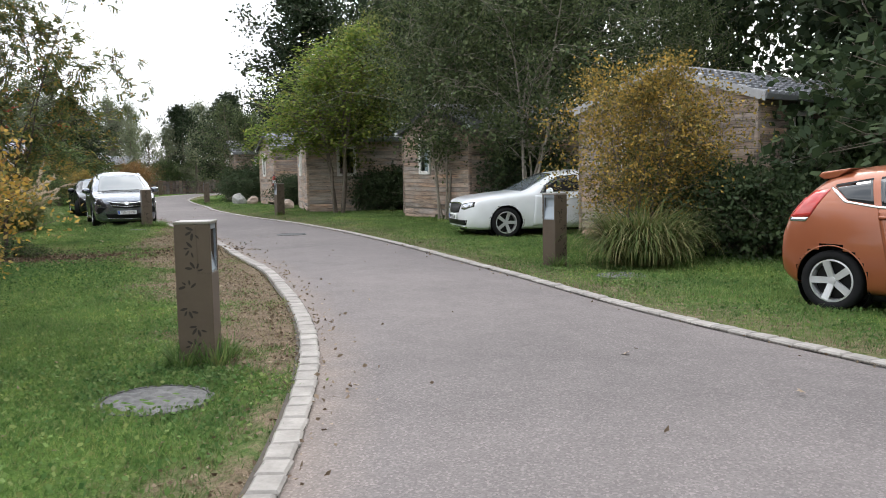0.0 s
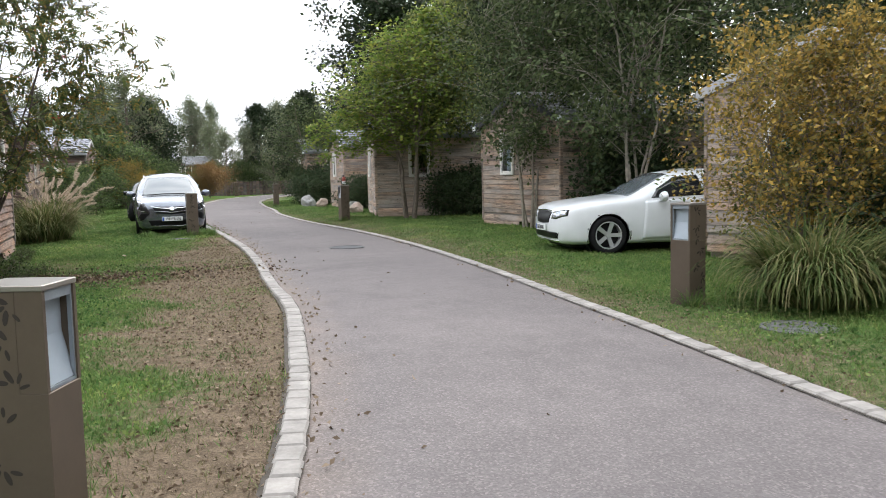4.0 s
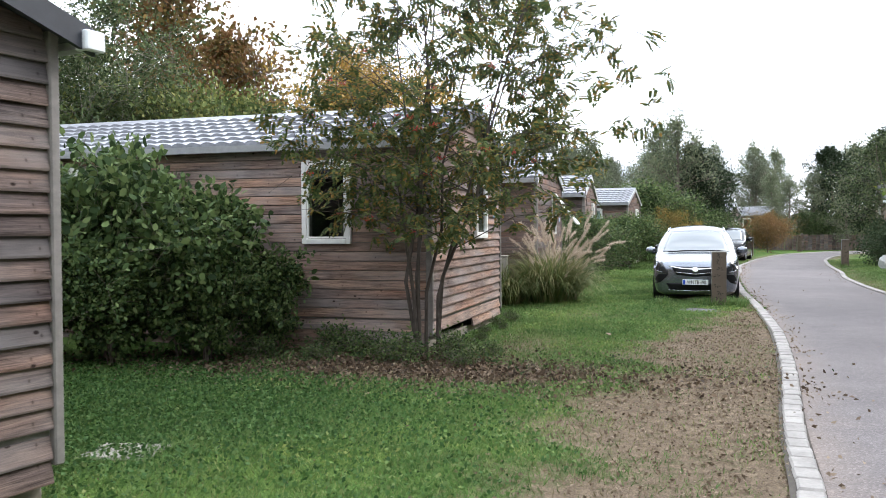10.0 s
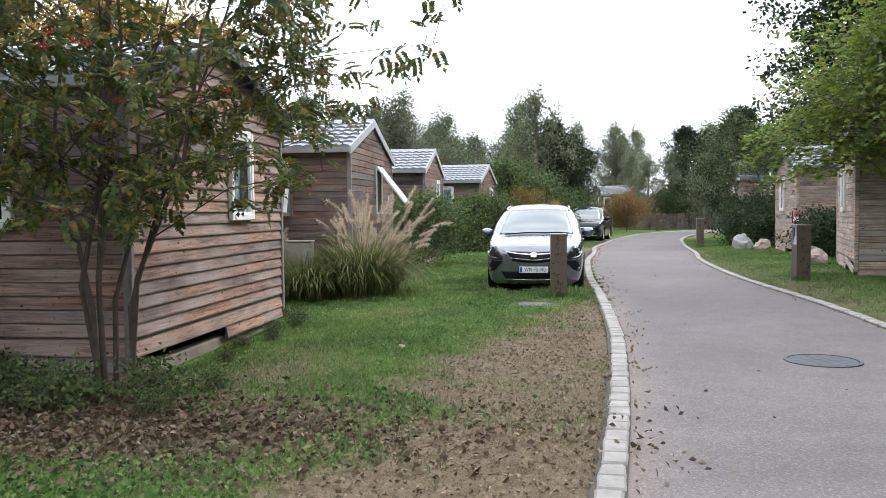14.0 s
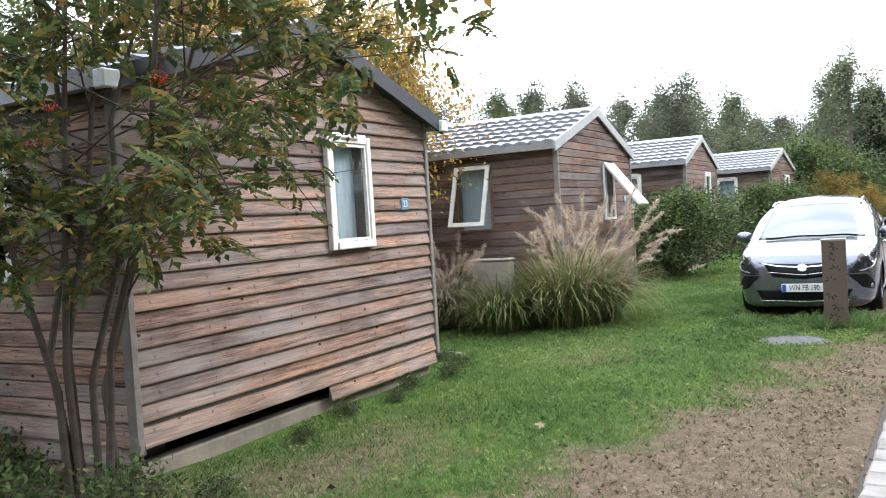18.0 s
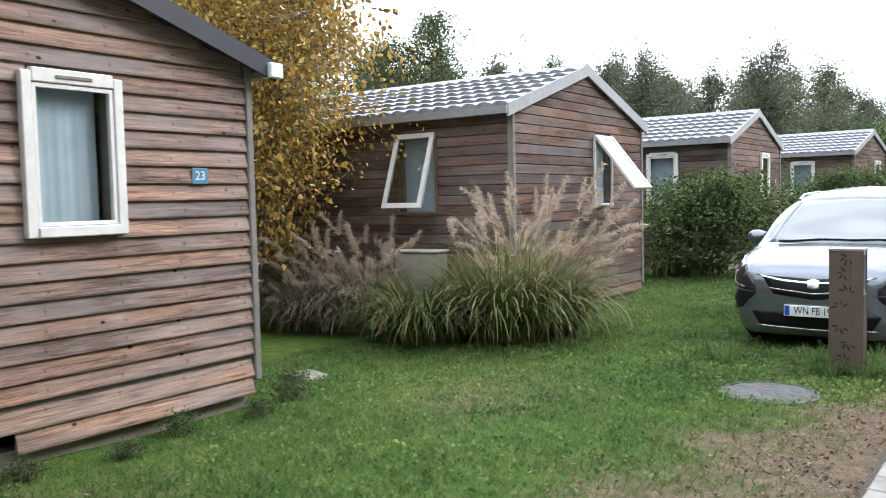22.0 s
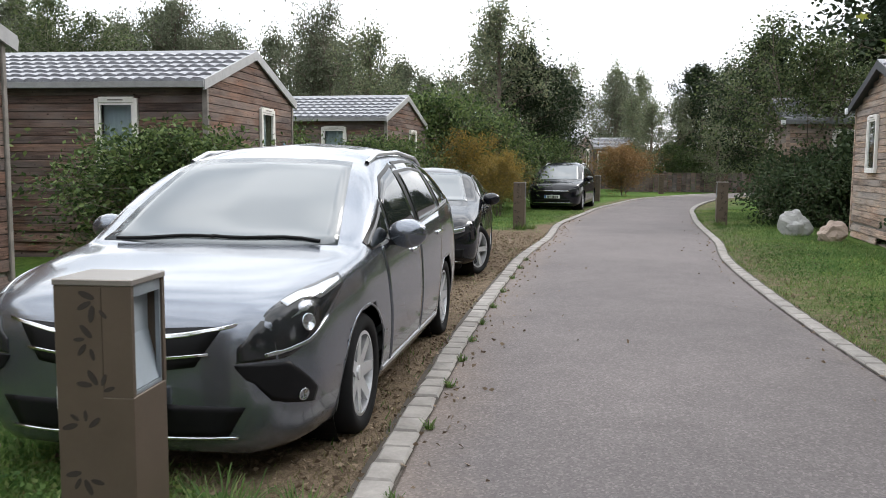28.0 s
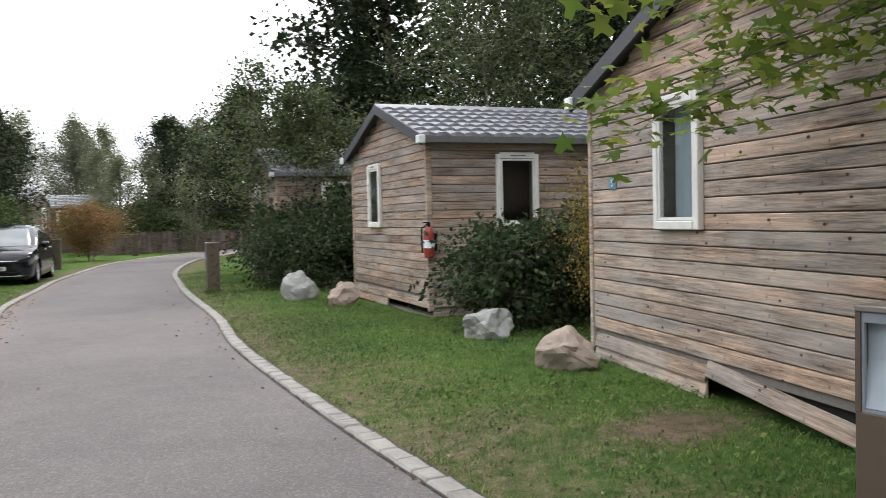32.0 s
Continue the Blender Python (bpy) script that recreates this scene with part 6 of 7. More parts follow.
zafira, zb = build_car(
    "van", pose(3.27, 26.05, 0, 0, 0, 88.4), MPV, (0.95, 3.71), 1.60, 0.335, silver_m, "silver-grey family van parked on the verge",
    side_glass=[([(1.17, 1.025), (1.40, 1.125), (1.655, 1.25)], [(1.22, 1.0), (1.40, 1.01), (1.66, 1.03)]),
                ([(1.70, 1.265), (1.98, 1.395), (2.45, 1.48)], [(1.70, 1.05), (2.05, 1.06), (2.50, 1.08)]),
                ([(2.56, 1.49), (3.00, 1.505), (3.42, 1.49)], [(2.60, 1.08), (3.00, 1.10), (3.50, 1.12)]),
                ([(3.52, 1.485), (3.85, 1.44), (4.13, 1.36)], [(3.60, 1.13), (3.85, 1.15), (4.12, 1.19)])],
    screen=([(1.06, -0.715), (0.97, -0.40), (0.94, 0), (0.97, 0.40), (1.06, 0.715)], [(1.97, -0.555), (1.93, -0.30), (1.91, 0), (1.93, 0.30), (1.97, 0.555)],
            [(4.28, -0.52), (4.30, 0), (4.28, 0.52)], [(4.44, -0.55), (4.47, 0), (4.44, 0.55)]),
    front=[("grille", black_m, [(-0.50, 0.765), (0, 0.74), (0.50, 0.765)], [(-0.38, 0.585), (0, 0.54), (0.38, 0.585)], False),
           ("grille_bar", chrome_m, [(-0.56, 0.775), (-0.3, 0.73), (0, 0.71), (0.3, 0.73), (0.56, 0.775)], [(-0.545, 0.76), (-0.3, 0.71), (0, 0.69), (0.3, 0.71), (0.545, 0.76)], False),
           ("grille_bar", chrome_m, [(-0.44, 0.648), (0, 0.605), (0.44, 0.648)], [(-0.44, 0.636), (0, 0.593), (0.44, 0.636)], False),
           ("lower_intake", black_m, [(-0.60, 0.40), (0, 0.42), (0.60, 0.40)], [(-0.52, 0.265), (0, 0.25), (0.52, 0.265)], False),
           ("chin_strip", chrome_m, [(-0.56, 0.262), (0, 0.245), (0.56, 0.262)], [(-0.56, 0.252), (0, 0.235), (0.56, 0.252)], False),
           ("headlight", lamp_clear_m, [(0.06, 0.55, 0.665), (0.16, 0.66, 0.79), (0.40, 0.765, 0.885), (0.66, 0.83, 0.935)], [(0.05, 0.55, 0.60), (0.14, 0.72, 0.615), (0.32, 0.85, 0.725), (0.64, 0.885, 0.885)], True),
           ("headlight_strip", reflector_m, [(0.20, 0.68, 0.80), (0.42, 0.785, 0.878), (0.64, 0.84, 0.922)], [(0.20, 0.70, 0.775), (0.41, 0.815, 0.845), (0.63, 0.865, 0.892)], True),
           ("headlight_surround", reflector_m, [(0.10, 0.64, 0.635), (0.22, 0.78, 0.675), (0.40, 0.86, 0.765)], [(0.10, 0.645, 0.622), (0.22, 0.785, 0.66), (0.40, 0.865, 0.75)], True),
           ("fog_lamp_recess", black_m, [(0.04, 0.54, 0.592), (0.13, 0.725, 0.598), (0.27, 0.845, 0.44)], [(0.04, 0.55, 0.575), (0.10, 0.67, 0.43), (0.26, 0.83, 0.375)], True),
           ("badge", chrome_m, [(-0.055, 0.725), (0, 0.745), (0.055, 0.725)], [(-0.055, 0.655), (0, 0.635), (0.055, 0.655)], False)],
    rear=[("tail_light", lamp_red_m, [(0.60, 0.98), (0.80, 1.08)], [(0.62, 0.78), (0.82, 0.86)], True)],
    doors=[([(1.42, 1.01), (1.9, 1.035), (2.50, 1.06)], [(1.55, 0.26), (1.9, 0.25), (2.50, 0.25)]), ([(2.53, 1.06), (3.0, 1.085), (3.52, 1.105)], [(2.53, 0.25), (3.0, 0.25), (3.22, 0.27)])],
    spokes=7, rim=0.70, rails=[(2.05, 0.63, 1.535), (2.3, 0.63, 1.585), (3.0, 0.62, 1.60), (3.8, 0.605, 1.555), (4.05, 0.60, 1.49)],
    handles=[(2.30, 0.90), (3.35, 0.94)], mirror=(1.62, 1.02))
number_plate(zafira, zb, 0.43, text="WN FB 190")
for sd in (-1, 1):
    part("window_band", panel(zb, "side", [(1.19, 1.02), (1.45, 1.14), (1.68, 1.262), (1.98, 1.40), (2.45, 1.485), (3.0, 1.51), (3.5, 1.495), (3.85, 1.45), (4.16, 1.37)], [(1.24, 0.995), (1.66, 1.025), (2.5, 1.068), (3.5, 1.115), (4.13, 1.18)], 60, 9, 0.0025, sign=sd), black_m, zafira, smooth=True)
for sd in (-1, 1):
    # round projector lens and small fog lamp
    for lens, c, r in (("headlight_lens", (0.24, 0.77, 0.745), 0.042), ("fog_lamp", (0.19, 0.77, 0.435), 0.03)):
        hit, nor, _, _ = zb.find_nearest(Vector((c[0], sd * c[1], c[2])))
        nor = nor if nor.x < 0 else -nor
        q = Matrix.Translation(hit + nor * 0.004) @ nor.to_track_quat('Y', 'Z').to_matrix().to_4x4()
        ob = part(lens, lathe([(r, 0.0), (r, 0.008), (r * 0.84, 0.009), (r * 0.80, 0.002), (0.001, 0.006), (0.001, 0.0)], 24), reflector_m, zafira, smooth=True)
        ob.matrix_basis = q
    part("sill_strip", panel(zb, "side", [(1.36, 0.275), (3.28, 0.275)], [(1.36, 0.25), (3.28, 0.25)], 24, 3, 0.006, sign=sd), rim_m, zafira)
    part("window_line", panel(zb, "side", [(1.40, 1.015), (2.5, 1.062), (4.1, 1.175)], [(1.40, 1.0), (2.5, 1.047), (4.1, 1.16)], 40, 3, 0.007, sign=sd), rim_m, zafira)
for wx0, wy0, wy1 in ((0.98, -0.62, 0.02), (0.96, 0.0, 0.60)):
    v, f = [], []
    pts = []
    for i in range(7):
        y = wy0 + (wy1 - wy0) * i / 6
        h, nrm, _, _ = zb.ray_cast(Vector((wx0 + 0.05 + 0.02 * math.sin(i), y, 3)), Vector((0, 0, -1)))
        pts.append(h + Vector((0, 0, 0.022)))
    tube(v, f, pts, [0.011] * 7, 5)
    link_mesh("wiper", raw_mesh("wiper", [tuple(p) for p in v], f, True), black_m, zafira)

merc, mb = build_car(
    "sedan", pose(3.36, 33.05, 0, 0, 0, 91.5), SEDAN, (0.83, 3.67), 1.57, 0.335, black_paint_m, "dark glossy saloon with steered front wheels on the gravel strip",
    side_glass=[([(1.78, 1.10), (2.15, 1.29), (2.62, 1.32)], [(1.72, 0.95), (2.15, 0.96), (2.66, 0.975)]), ([(2.72, 1.32), (3.10, 1.29), (3.55, 1.16)], [(2.76, 0.98), (3.10, 0.99), (3.66, 1.03)])],
    screen=([(1.28, -0.66), (1.20, 0), (1.28, 0.66)], [(2.10, -0.50), (2.06, 0), (2.10, 0.50)], [(3.30, -0.48), (3.32, 0), (3.30, 0.48)], [(3.86, -0.54), (3.92, 0), (3.86, 0.54)]),
    front=[("grille", black_m, [(-0.36, 0.64), (0, 0.64), (0.36, 0.64)], [(-0.32, 0.42), (0, 0.40), (0.32, 0.42)], False),
           ("grille_bar", chrome_m, [(-0.35, 0.56), (0, 0.555), (0.35, 0.56)], [(-0.35, 0.535), (0, 0.53), (0.35, 0.535)], False),
           ("grille_bar", chrome_m, [(-0.34, 0.49), (0, 0.485), (0.34, 0.49)], [(-0.34, 0.47), (0, 0.465), (0.34, 0.47)], False),
           ("headlight", lamp_clear_m, [(0.44, 0.66), (0.62, 0.70), (0.78, 0.74)], [(0.45, 0.55), (0.62, 0.55), (0.80, 0.64)], True),
           ("headlight_lens", reflector_m, [(0.52, 0.655), (0.62, 0.675), (0.72, 0.69)], [(0.53, 0.61), (0.62, 0.61), (0.73, 0.645)], True),
           ("lower_intake", black_m, [(0.40, 0.40), (0.72, 0.42)], [(0.40, 0.28), (0.70, 0.30)], True),
           ("chin_strip", chrome_m, [(-0.70, 0.255), (0, 0.235), (0.70, 0.255)], [(-0.68, 0.24), (0, 0.222), (0.68, 0.24)], False)],
    rear=[("tail_light", lamp_red_m, [(0.45, 0.88), (0.74, 0.90)], [(0.45, 0.76), (0.76, 0.76)], True)],
    doors=[([(1.55, 0.92), (2.68, 0.96)], [(1.48, 0.25), (2.68, 0.25)]), ([(2.71, 0.96), (3.6, 1.0)], [(2.71, 0.25), (3.25, 0.27)])],
    spokes=5, twin=True, rim=0.72, steer=-24, handles=[(2.45, 0.84), (3.40, 0.87)], mirror=(1.86, 0.95))

touran, tb = build_car(
    "van", pose(5.15, 50.6, 0, 0, 0, 80), sx(MPV, 0.95), (0.90, 3.60), 1.58, 0.33, black_paint_m, "black family van parked by the far verge",
    side_glass=[([(1.60, 1.32), (1.9, 1.45), (2.35, 1.50)], [(1.50, 1.04), (1.9, 1.06), (2.40, 1.08)]), ([(2.45, 1.51), (2.9, 1.53), (3.3, 1.51)], [(2.50, 1.08), (2.9, 1.10), (3.35, 1.12)]), ([(3.42, 1.50), (3.9, 1.40)], [(3.48, 1.13), (3.85, 1.17)])],
    screen=([(0.97, -0.70), (0.90, 0), (0.97, 0.70)], [(1.88, -0.55), (1.82, 0), (1.88, 0.55)]),
    front=[("grille", black_m, [(-0.55, 0.66), (0.55, 0.66)], [(-0.55, 0.60), (0.55, 0.60)], False),
           ("grille_bar", chrome_m, [(-0.56, 0.67), (0.56, 0.67)], [(-0.56, 0.65), (0.56, 0.65)], False),
           ("headlight", lamp_clear_m, [(0.52, 0.70), (0.80, 0.78)], [(0.52, 0.60), (0.82, 0.65)], True),
           ("lower_intake", black_m, [(-0.6, 0.38), (0.6, 0.38)], [(-0.52, 0.26), (0.52, 0.26)], False),
           ("chin_strip", chrome_m, [(-0.66, 0.275), (0.66, 0.275)], [(-0.66, 0.255), (0.66, 0.255)], False)],
    rear=[], doors=[], spokes=5, twin=True, rim=0.70, handles=[(2.2, 0.9), (3.2, 0.94)], mirror=(1.52, 1.02), rails=[(2.0, 0.63, 1.545), (2.3, 0.63, 1.59), (3.0, 0.62, 1.60), (3.8, 0.60, 1.53)])
number_plate(touran, tb, 0.47)

skoda, kb = build_car(
    "hatchback", pose(9.14, 16.4, 0, 0, 0, -12), ESTATE, (0.87, 3.55), 1.56, 0.335, white_paint_m, "white estate car parked nose to the lane",
    side_glass=[([(1.78, 1.10), (2.15, 1.30), (2.62, 1.335)], [(1.66, 0.965), (2.15, 0.985), (2.66, 1.0)]), ([(2.70, 1.335), (3.20, 1.325), (3.75, 1.22)], [(2.74, 1.0), (3.20, 1.015), (3.85, 1.05)])],
    screen=([(1.28, -0.66), (1.20, 0), (1.28, 0.66)], [(2.10, -0.50), (2.06, 0), (2.10, 0.50)], [(3.30, -0.48), (3.32, 0), (3.30, 0.48)], [(3.86, -0.54), (3.92, 0), (3.86, 0.54)]),
    front=[("grille", black_m, [(-0.42, 0.745), (0, 0.765), (0.42, 0.745)], [(-0.34, 0.56), (0, 0.54), (0.34, 0.56)], False),
           ("grille_bar", chrome_m, [(-0.44, 0.765), (0, 0.785), (0.44, 0.765)], [(-0.44, 0.747), (0, 0.767), (0.44, 0.747)], False),
           ("headlight", lamp_clear_m, [(0.46, 0.755), (0.62, 0.775), (0.81, 0.80)], [(0.44, 0.635), (0.62, 0.63), (0.835, 0.69)], True),
           ("headlight_lens", reflector_m, [(0.48, 0.745), (0.62, 0.766), (0.80, 0.79)], [(0.47, 0.65), (0.62, 0.645), (0.82, 0.70)], True),
           ("lower_intake", black_m, [(-0.70, 0.40), (0.70, 0.40)], [(-0.64, 0.29), (0.64, 0.29)], False),
           ("chin_strip", chrome_m, [(-0.66, 0.255), (0.66, 0.255)], [(-0.66, 0.235), (0.66, 0.235)], False)],
    rear=[("tail_light", lamp_red_m, [(0.45, 0.88), (0.74, 0.90)], [(0.45, 0.76), (0.76, 0.76)], True)],
    doors=[([(1.55, 0.92), (2.68, 0.96)], [(1.48, 0.25), (2.68, 0.25)]), ([(2.71, 0.96), (3.5, 1.0)], [(2.71, 0.25), (3.15, 0.27)])],
    spokes=5, twin=True, rim=0.72, handles=[(2.45, 0.84), (3.35, 0.87)], mirror=(1.86, 0.95))
number_plate(skoda, kb, 0.47)

fiesta, fb = build_car(
    "hatchback", pose(9.08, 2.34, 0, 0, 0, 105), HATCH, (0.80, 3.43), 1.46, 0.305, orange_m, "burnt-orange small hatchback parked on the grass",
    side_glass=[([(1.42, 1.16), (1.8, 1.34), (2.20, 1.37)], [(1.32, 0.96), (1.8, 0.99), (2.24, 1.01)]), ([(2.28, 1.37), (2.7, 1.36), (3.05, 1.31)], [(2.32, 1.01), (2.7, 1.03), (2.98, 1.06)]), ([(3.12, 1.30), (3.46, 1.24)], [(3.05, 1.07), (3.30, 1.11)])],
    screen=([(0.98, -0.62), (0.92, 0), (0.98, 0.62)], [(1.78, -0.46), (1.74, 0), (1.78, 0.46)], [(3.50, -0.46), (3.52, 0), (3.50, 0.46)], [(3.74, -0.52), (3.78, 0), (3.74, 0.52)]),
    front=[("headlight", lamp_clear_m, [(0.46, 0.68), (0.76, 0.80)], [(0.46, 0.58), (0.78, 0.66)], True)],
    rear=[("tail_light", lamp_red_m, [(0.58, 1.12), (0.66, 1.13)], [(0.60, 0.88), (0.70, 0.90)], True)],
    doors=[([(1.20, 0.93), (2.26, 1.0)], [(1.15, 0.25), (2.26, 0.25)]), ([(2.29, 1.0), (3.02, 1.05)], [(2.29, 0.25), (2.85, 0.27)])],
    spokes=5, twin=True, rim=0.70, handles=[(2.05, 0.90), (2.9, 0.95)], mirror=(1.45, 0.97))

part("spoiler", bevelled(prism([(3.36, 1.425), (3.66, 1.385), (3.69, 1.345), (3.63, 1.31), (3.50, 1.33)], -0.56, 0.56, "y"), 0.012, 2), orange_m, fiesta, smooth=True)
for sd in (-1, 1):
    part("tail_light", panel(fb, "side", [(3.50, 1.21), (3.66, 1.20), (3.76, 1.10)], [(3.66, 0.94), (3.78, 0.93), (3.88, 0.93)], 10, 8, 0.006, sign=sd), lamp_red_m, fiesta, smooth=True)
    part("reversing_light", panel(fb, "side", [(3.67, 0.935), (3.88, 0.93)], [(3.70, 0.89), (3.885, 0.89)], 8, 3, 0.006, sign=sd), reflector_m, fiesta, smooth=True)
    part("window_line", panel(fb, "side", [(1.34, 0.955), (2.4, 1.005), (3.05, 1.06), (3.30, 1.10), (3.47, 1.235)], [(1.34, 0.935), (2.4, 0.985), (3.05, 1.04), (3.33, 1.085), (3.50, 1.23)], 60, 3, 0.007, sign=sd), chrome_m, fiesta, smooth=True)


# ---------------------------------------------------------------- boulders, covers, slabs
def boulder(x, y, w, d, h, seed, mat_, label, turn=0.0):
    rng = random.Random(seed)
    bm = bmesh.new()
    bmesh.ops.create_icosphere(bm, subdivisions=4, radius=1)
    planes = []
    for _ in range(22):
        n = Vector((rng.gauss(0, 1), rng.gauss(0, 1), rng.gauss(0.25, 0.9))).normalized()
        planes.append((n, rng.uniform(0.38, 0.72)))
    for v in bm.verts:
        for n, k in planes:
            over = v.co.dot(n) - k
            if over > 0:
                v.co -= n * over * 0.88
        v.co += v.co.normalized() * (0.11 * noise.noise(v.co * 2.6 + Vector((seed, 0, 0))) + 0.06 * noise.noise(v.co * 6 + Vector((0, seed, 0))) + 0.03 * noise.noise(v.co * 14))
        v.co = Vector((v.co.x * w / 1.2, v.co.y * d / 1.2, v.co.z * h / 1.25 + h * 0.40))
    ob = part("boulder", bm, mat_)
    ob.matrix_world = SC @ pose(x, y, float(verge_rise(x, y)) - 0.03, 0, 0, turn)
    return tagged(ob, label, "boulder", "boulders by the cabins")


slab_m = plain("weathered_concrete_slab", (0.25, 0.235, 0.20), 0.95, var=0.35, scale=5, bump=0.5)
hose_m = plain("red_painted_steel", (0.30, 0.045, 0.035), 0.4)
rock_pale_m = plain("white_quartzite", (0.33, 0.33, 0.32), 0.85, var=0.3, scale=4, bump=0.6)
rock_pink_m = plain("pinkish_sandstone", (0.33, 0.26, 0.215), 0.85, var=0.3, scale=4, bump=0.6)
boulder(9.05, 35.85, 0.42, 0.42, 0.52, 1, rock_pale_m, "pointed pale grey boulder on the verge")
boulder(9.15, 34.35, 0.44, 0.40, 0.40, 2, rock_pink_m, "low pinkish boulder on the verge", 40)
boulder(9.15, 30.1, 0.56, 0.5, 0.42, 3, rock_pale_m, "white angular boulder in front of the shrub", 20)
boulder(8.88, 28.3, 0.44, 0.54, 0.38, 23, rock_pink_m, "rounded pinkish boulder at the cabin's corner", 20)


def cover(x, y, z, r, label, mat_=None, depth=0.006):
    """A round cast-iron access cover, its wavy tread worn, in a ring."""
    mat_ = mat_ or iron_m
    c = empty("manhole_cover", pose(x, y, z, 0, 0, 15), label, "manhole cover")
    part("ring", lathe_z([(r, -0.02), (r, 0.008), (r * 0.91, 0.010), (r * 0.91, -0.02)]), mat_, c)
    n, k = 22, 72
    V, F = [(0.0, 0.0, 0.006)], []
    for i in range(1, n + 1):
        q = r * 0.89 * i / n
        for j in range(k):
            a = 2 * math.pi * j / k
            u, w = q * math.cos(a), q * math.sin(a)
            tread = math.sin(62 * u + 1.6 * math.sin(26 * w)) * math.sin(30 * w)
            V.append((u, w, 0.006 + depth * (tread if i < n - 1 else 0.0) + 0.5 * depth * noise.noise(Vector((u * 9, w * 9, r)))))
    for j in range(k):
        F.append((0, 1 + j, 1 + (j + 1) % k))
        for i in range(n - 1):
            F.append((1 + i * k + j, 1 + (i + 1) * k + j, 1 + (i + 1) * k + (j + 1) % k, 1 + i * k + (j + 1) % k))
    link_mesh("lid", raw_mesh("lid", V, F), mat_, c)
    return c


def lathe_z(profile, steps=40):
    bm = lathe(profile, steps)
    bmesh.ops.rotate(bm, verts=bm.verts[:], matrix=Matrix.Rotation(radians(90), 3, 'X'))
    return bm


worn_iron_m = plain("dusty_worn_iron", (0.10, 0.098, 0.098), 0.8, 0.0, 0.45, 16, bump=0.5)
cover(0.82, 4.84, 0.0, 0.33, "dusty worn iron manhole cover sunk in the lawn", worn_iron_m, 0.009)
cover(2.90, 21.2, 0.0, 0.34, "dusty worn iron manhole cover in the grass by the van", worn_iron_m, 0.009)
cover(5.40, 16.9, 0.022, 0.31, "dark round manhole cover in the asphalt", depth=0.003)
cover(6.62, 7.72, 0.0, 0.3, "dusty worn iron manhole cover beside the tall grass", worn_iron_m, 0.009)
for sx_, sy_, sw, sl, tu in ((-0.72, 11.1, 0.34, 0.22, 10), (-0.42, 20.0, 0.26, 0.17, -12), (-1.12, 19.93, 0.2, 0.15, 8)):
    bm = bevelled(boxes((-sl, sl, -sw / 2, sw / 2, -0.03, 0.035)), 0.012)
    for v in bm.verts:
        v.co += Vector((noise.noise(v.co * 9) * 0.02, noise.noise(v.co * 7 + Vector((3, 0, 0))) * 0.02, 0))
    ob = part("stone_slab", bm, slab_m)
    ob.matrix_world = SC @ pose(sx_, sy_, -0.02, 0, 0, tu)
    tagged(ob, "small pale concrete slab lying in the lawn", "slab", "slabs in the lawn")
bx = empty("meter_box", pose(-0.80, 22.1, 0, 0, 0, 4), "pale concrete meter box among the tall grasses", "box")
part("body", bevelled(boxes((-0.26, 0.26, -0.11, 0.11, -0.03, 0.86)), 0.012), concrete_m, bx)
part("lid", bevelled(boxes((-0.275, 0.275, -0.125, 0.125, 0.86, 0.89)), 0.01), concrete_m, bx)


# ---------------------------------------------------------------- tall grasses
def arcs(n, r0, length, steep, bend, rng, seg, wind=(0.0, 0.0)):
    """Centre lines of stems that rise from one root and bend over: (n, seg + 1, 3), and their headings."""
    a = rng.uniform(0, 2 * np.pi, n)
    root = np.stack([np.cos(a), np.sin(a)], 1) * (rng.uniform(0, 1, n)**0.6 * r0)[:, None]
    head = a + rng.normal(0, 0.6, n)
    ln = length * rng.uniform(0.45, 1.1, n)
    lift = np.radians(rng.uniform(steep[0], steep[1], n))
    fall = np.radians(rng.uniform(bend[0], bend[1], n))
    p = np.zeros((n, seg + 1, 3))
    p[:, 0, :2] = root
    for i in range(seg):
        f = (i + 0.5) / seg
        e = lift - fall * f**1.7
        head = head + rng.normal(0, 0.07, n)
        step = np.stack([np.cos(head) * np.cos(e) + wind[0] * f, np.sin(head) * np.cos(e) + wind[1] * f, np.sin(e)], 1)
        p[:, i + 1] = p[:, i] + step * (ln / seg)[:, None]
    p[:, :, 2] = np.maximum(p[:, :, 2], 0.01)
    return p, head


def ribbons(p, head, width):
    """Flat tapered blades along centre lines."""
    n, k = p.shape[:2]
    f = np.linspace(0, 1, k)
    w = width * (np.clip(1.15 - f, 0, 1) * np.clip(0.45 + 3 * f, 0, 1))**0.8 + 0.0006
    side = np.stack([-np.sin(head), np.cos(head), np.zeros(n)], 1)
    v = np.stack([p - side[:, None] * w[None, :, None], p + side[:, None] * w[None, :, None]], 2)
    idx = np.arange(n * k * 2).reshape(n, k, 2)
    q = np.stack([idx[:, :-1, 0], idx[:, :-1, 1], idx[:, 1:, 1], idx[:, 1:, 0]], -1).reshape(-1, 4)
    return v.reshape(-1, 3), q


def blades(name, n, r, h, rng, width=0.012, seg=4):
    """A small tuft of blades."""
    p, head = arcs(n, r * 0.4, h * 1.3, (50, 88), (10, 70), rng, seg)
    return fast_mesh(name, *ribbons(p, head, width))


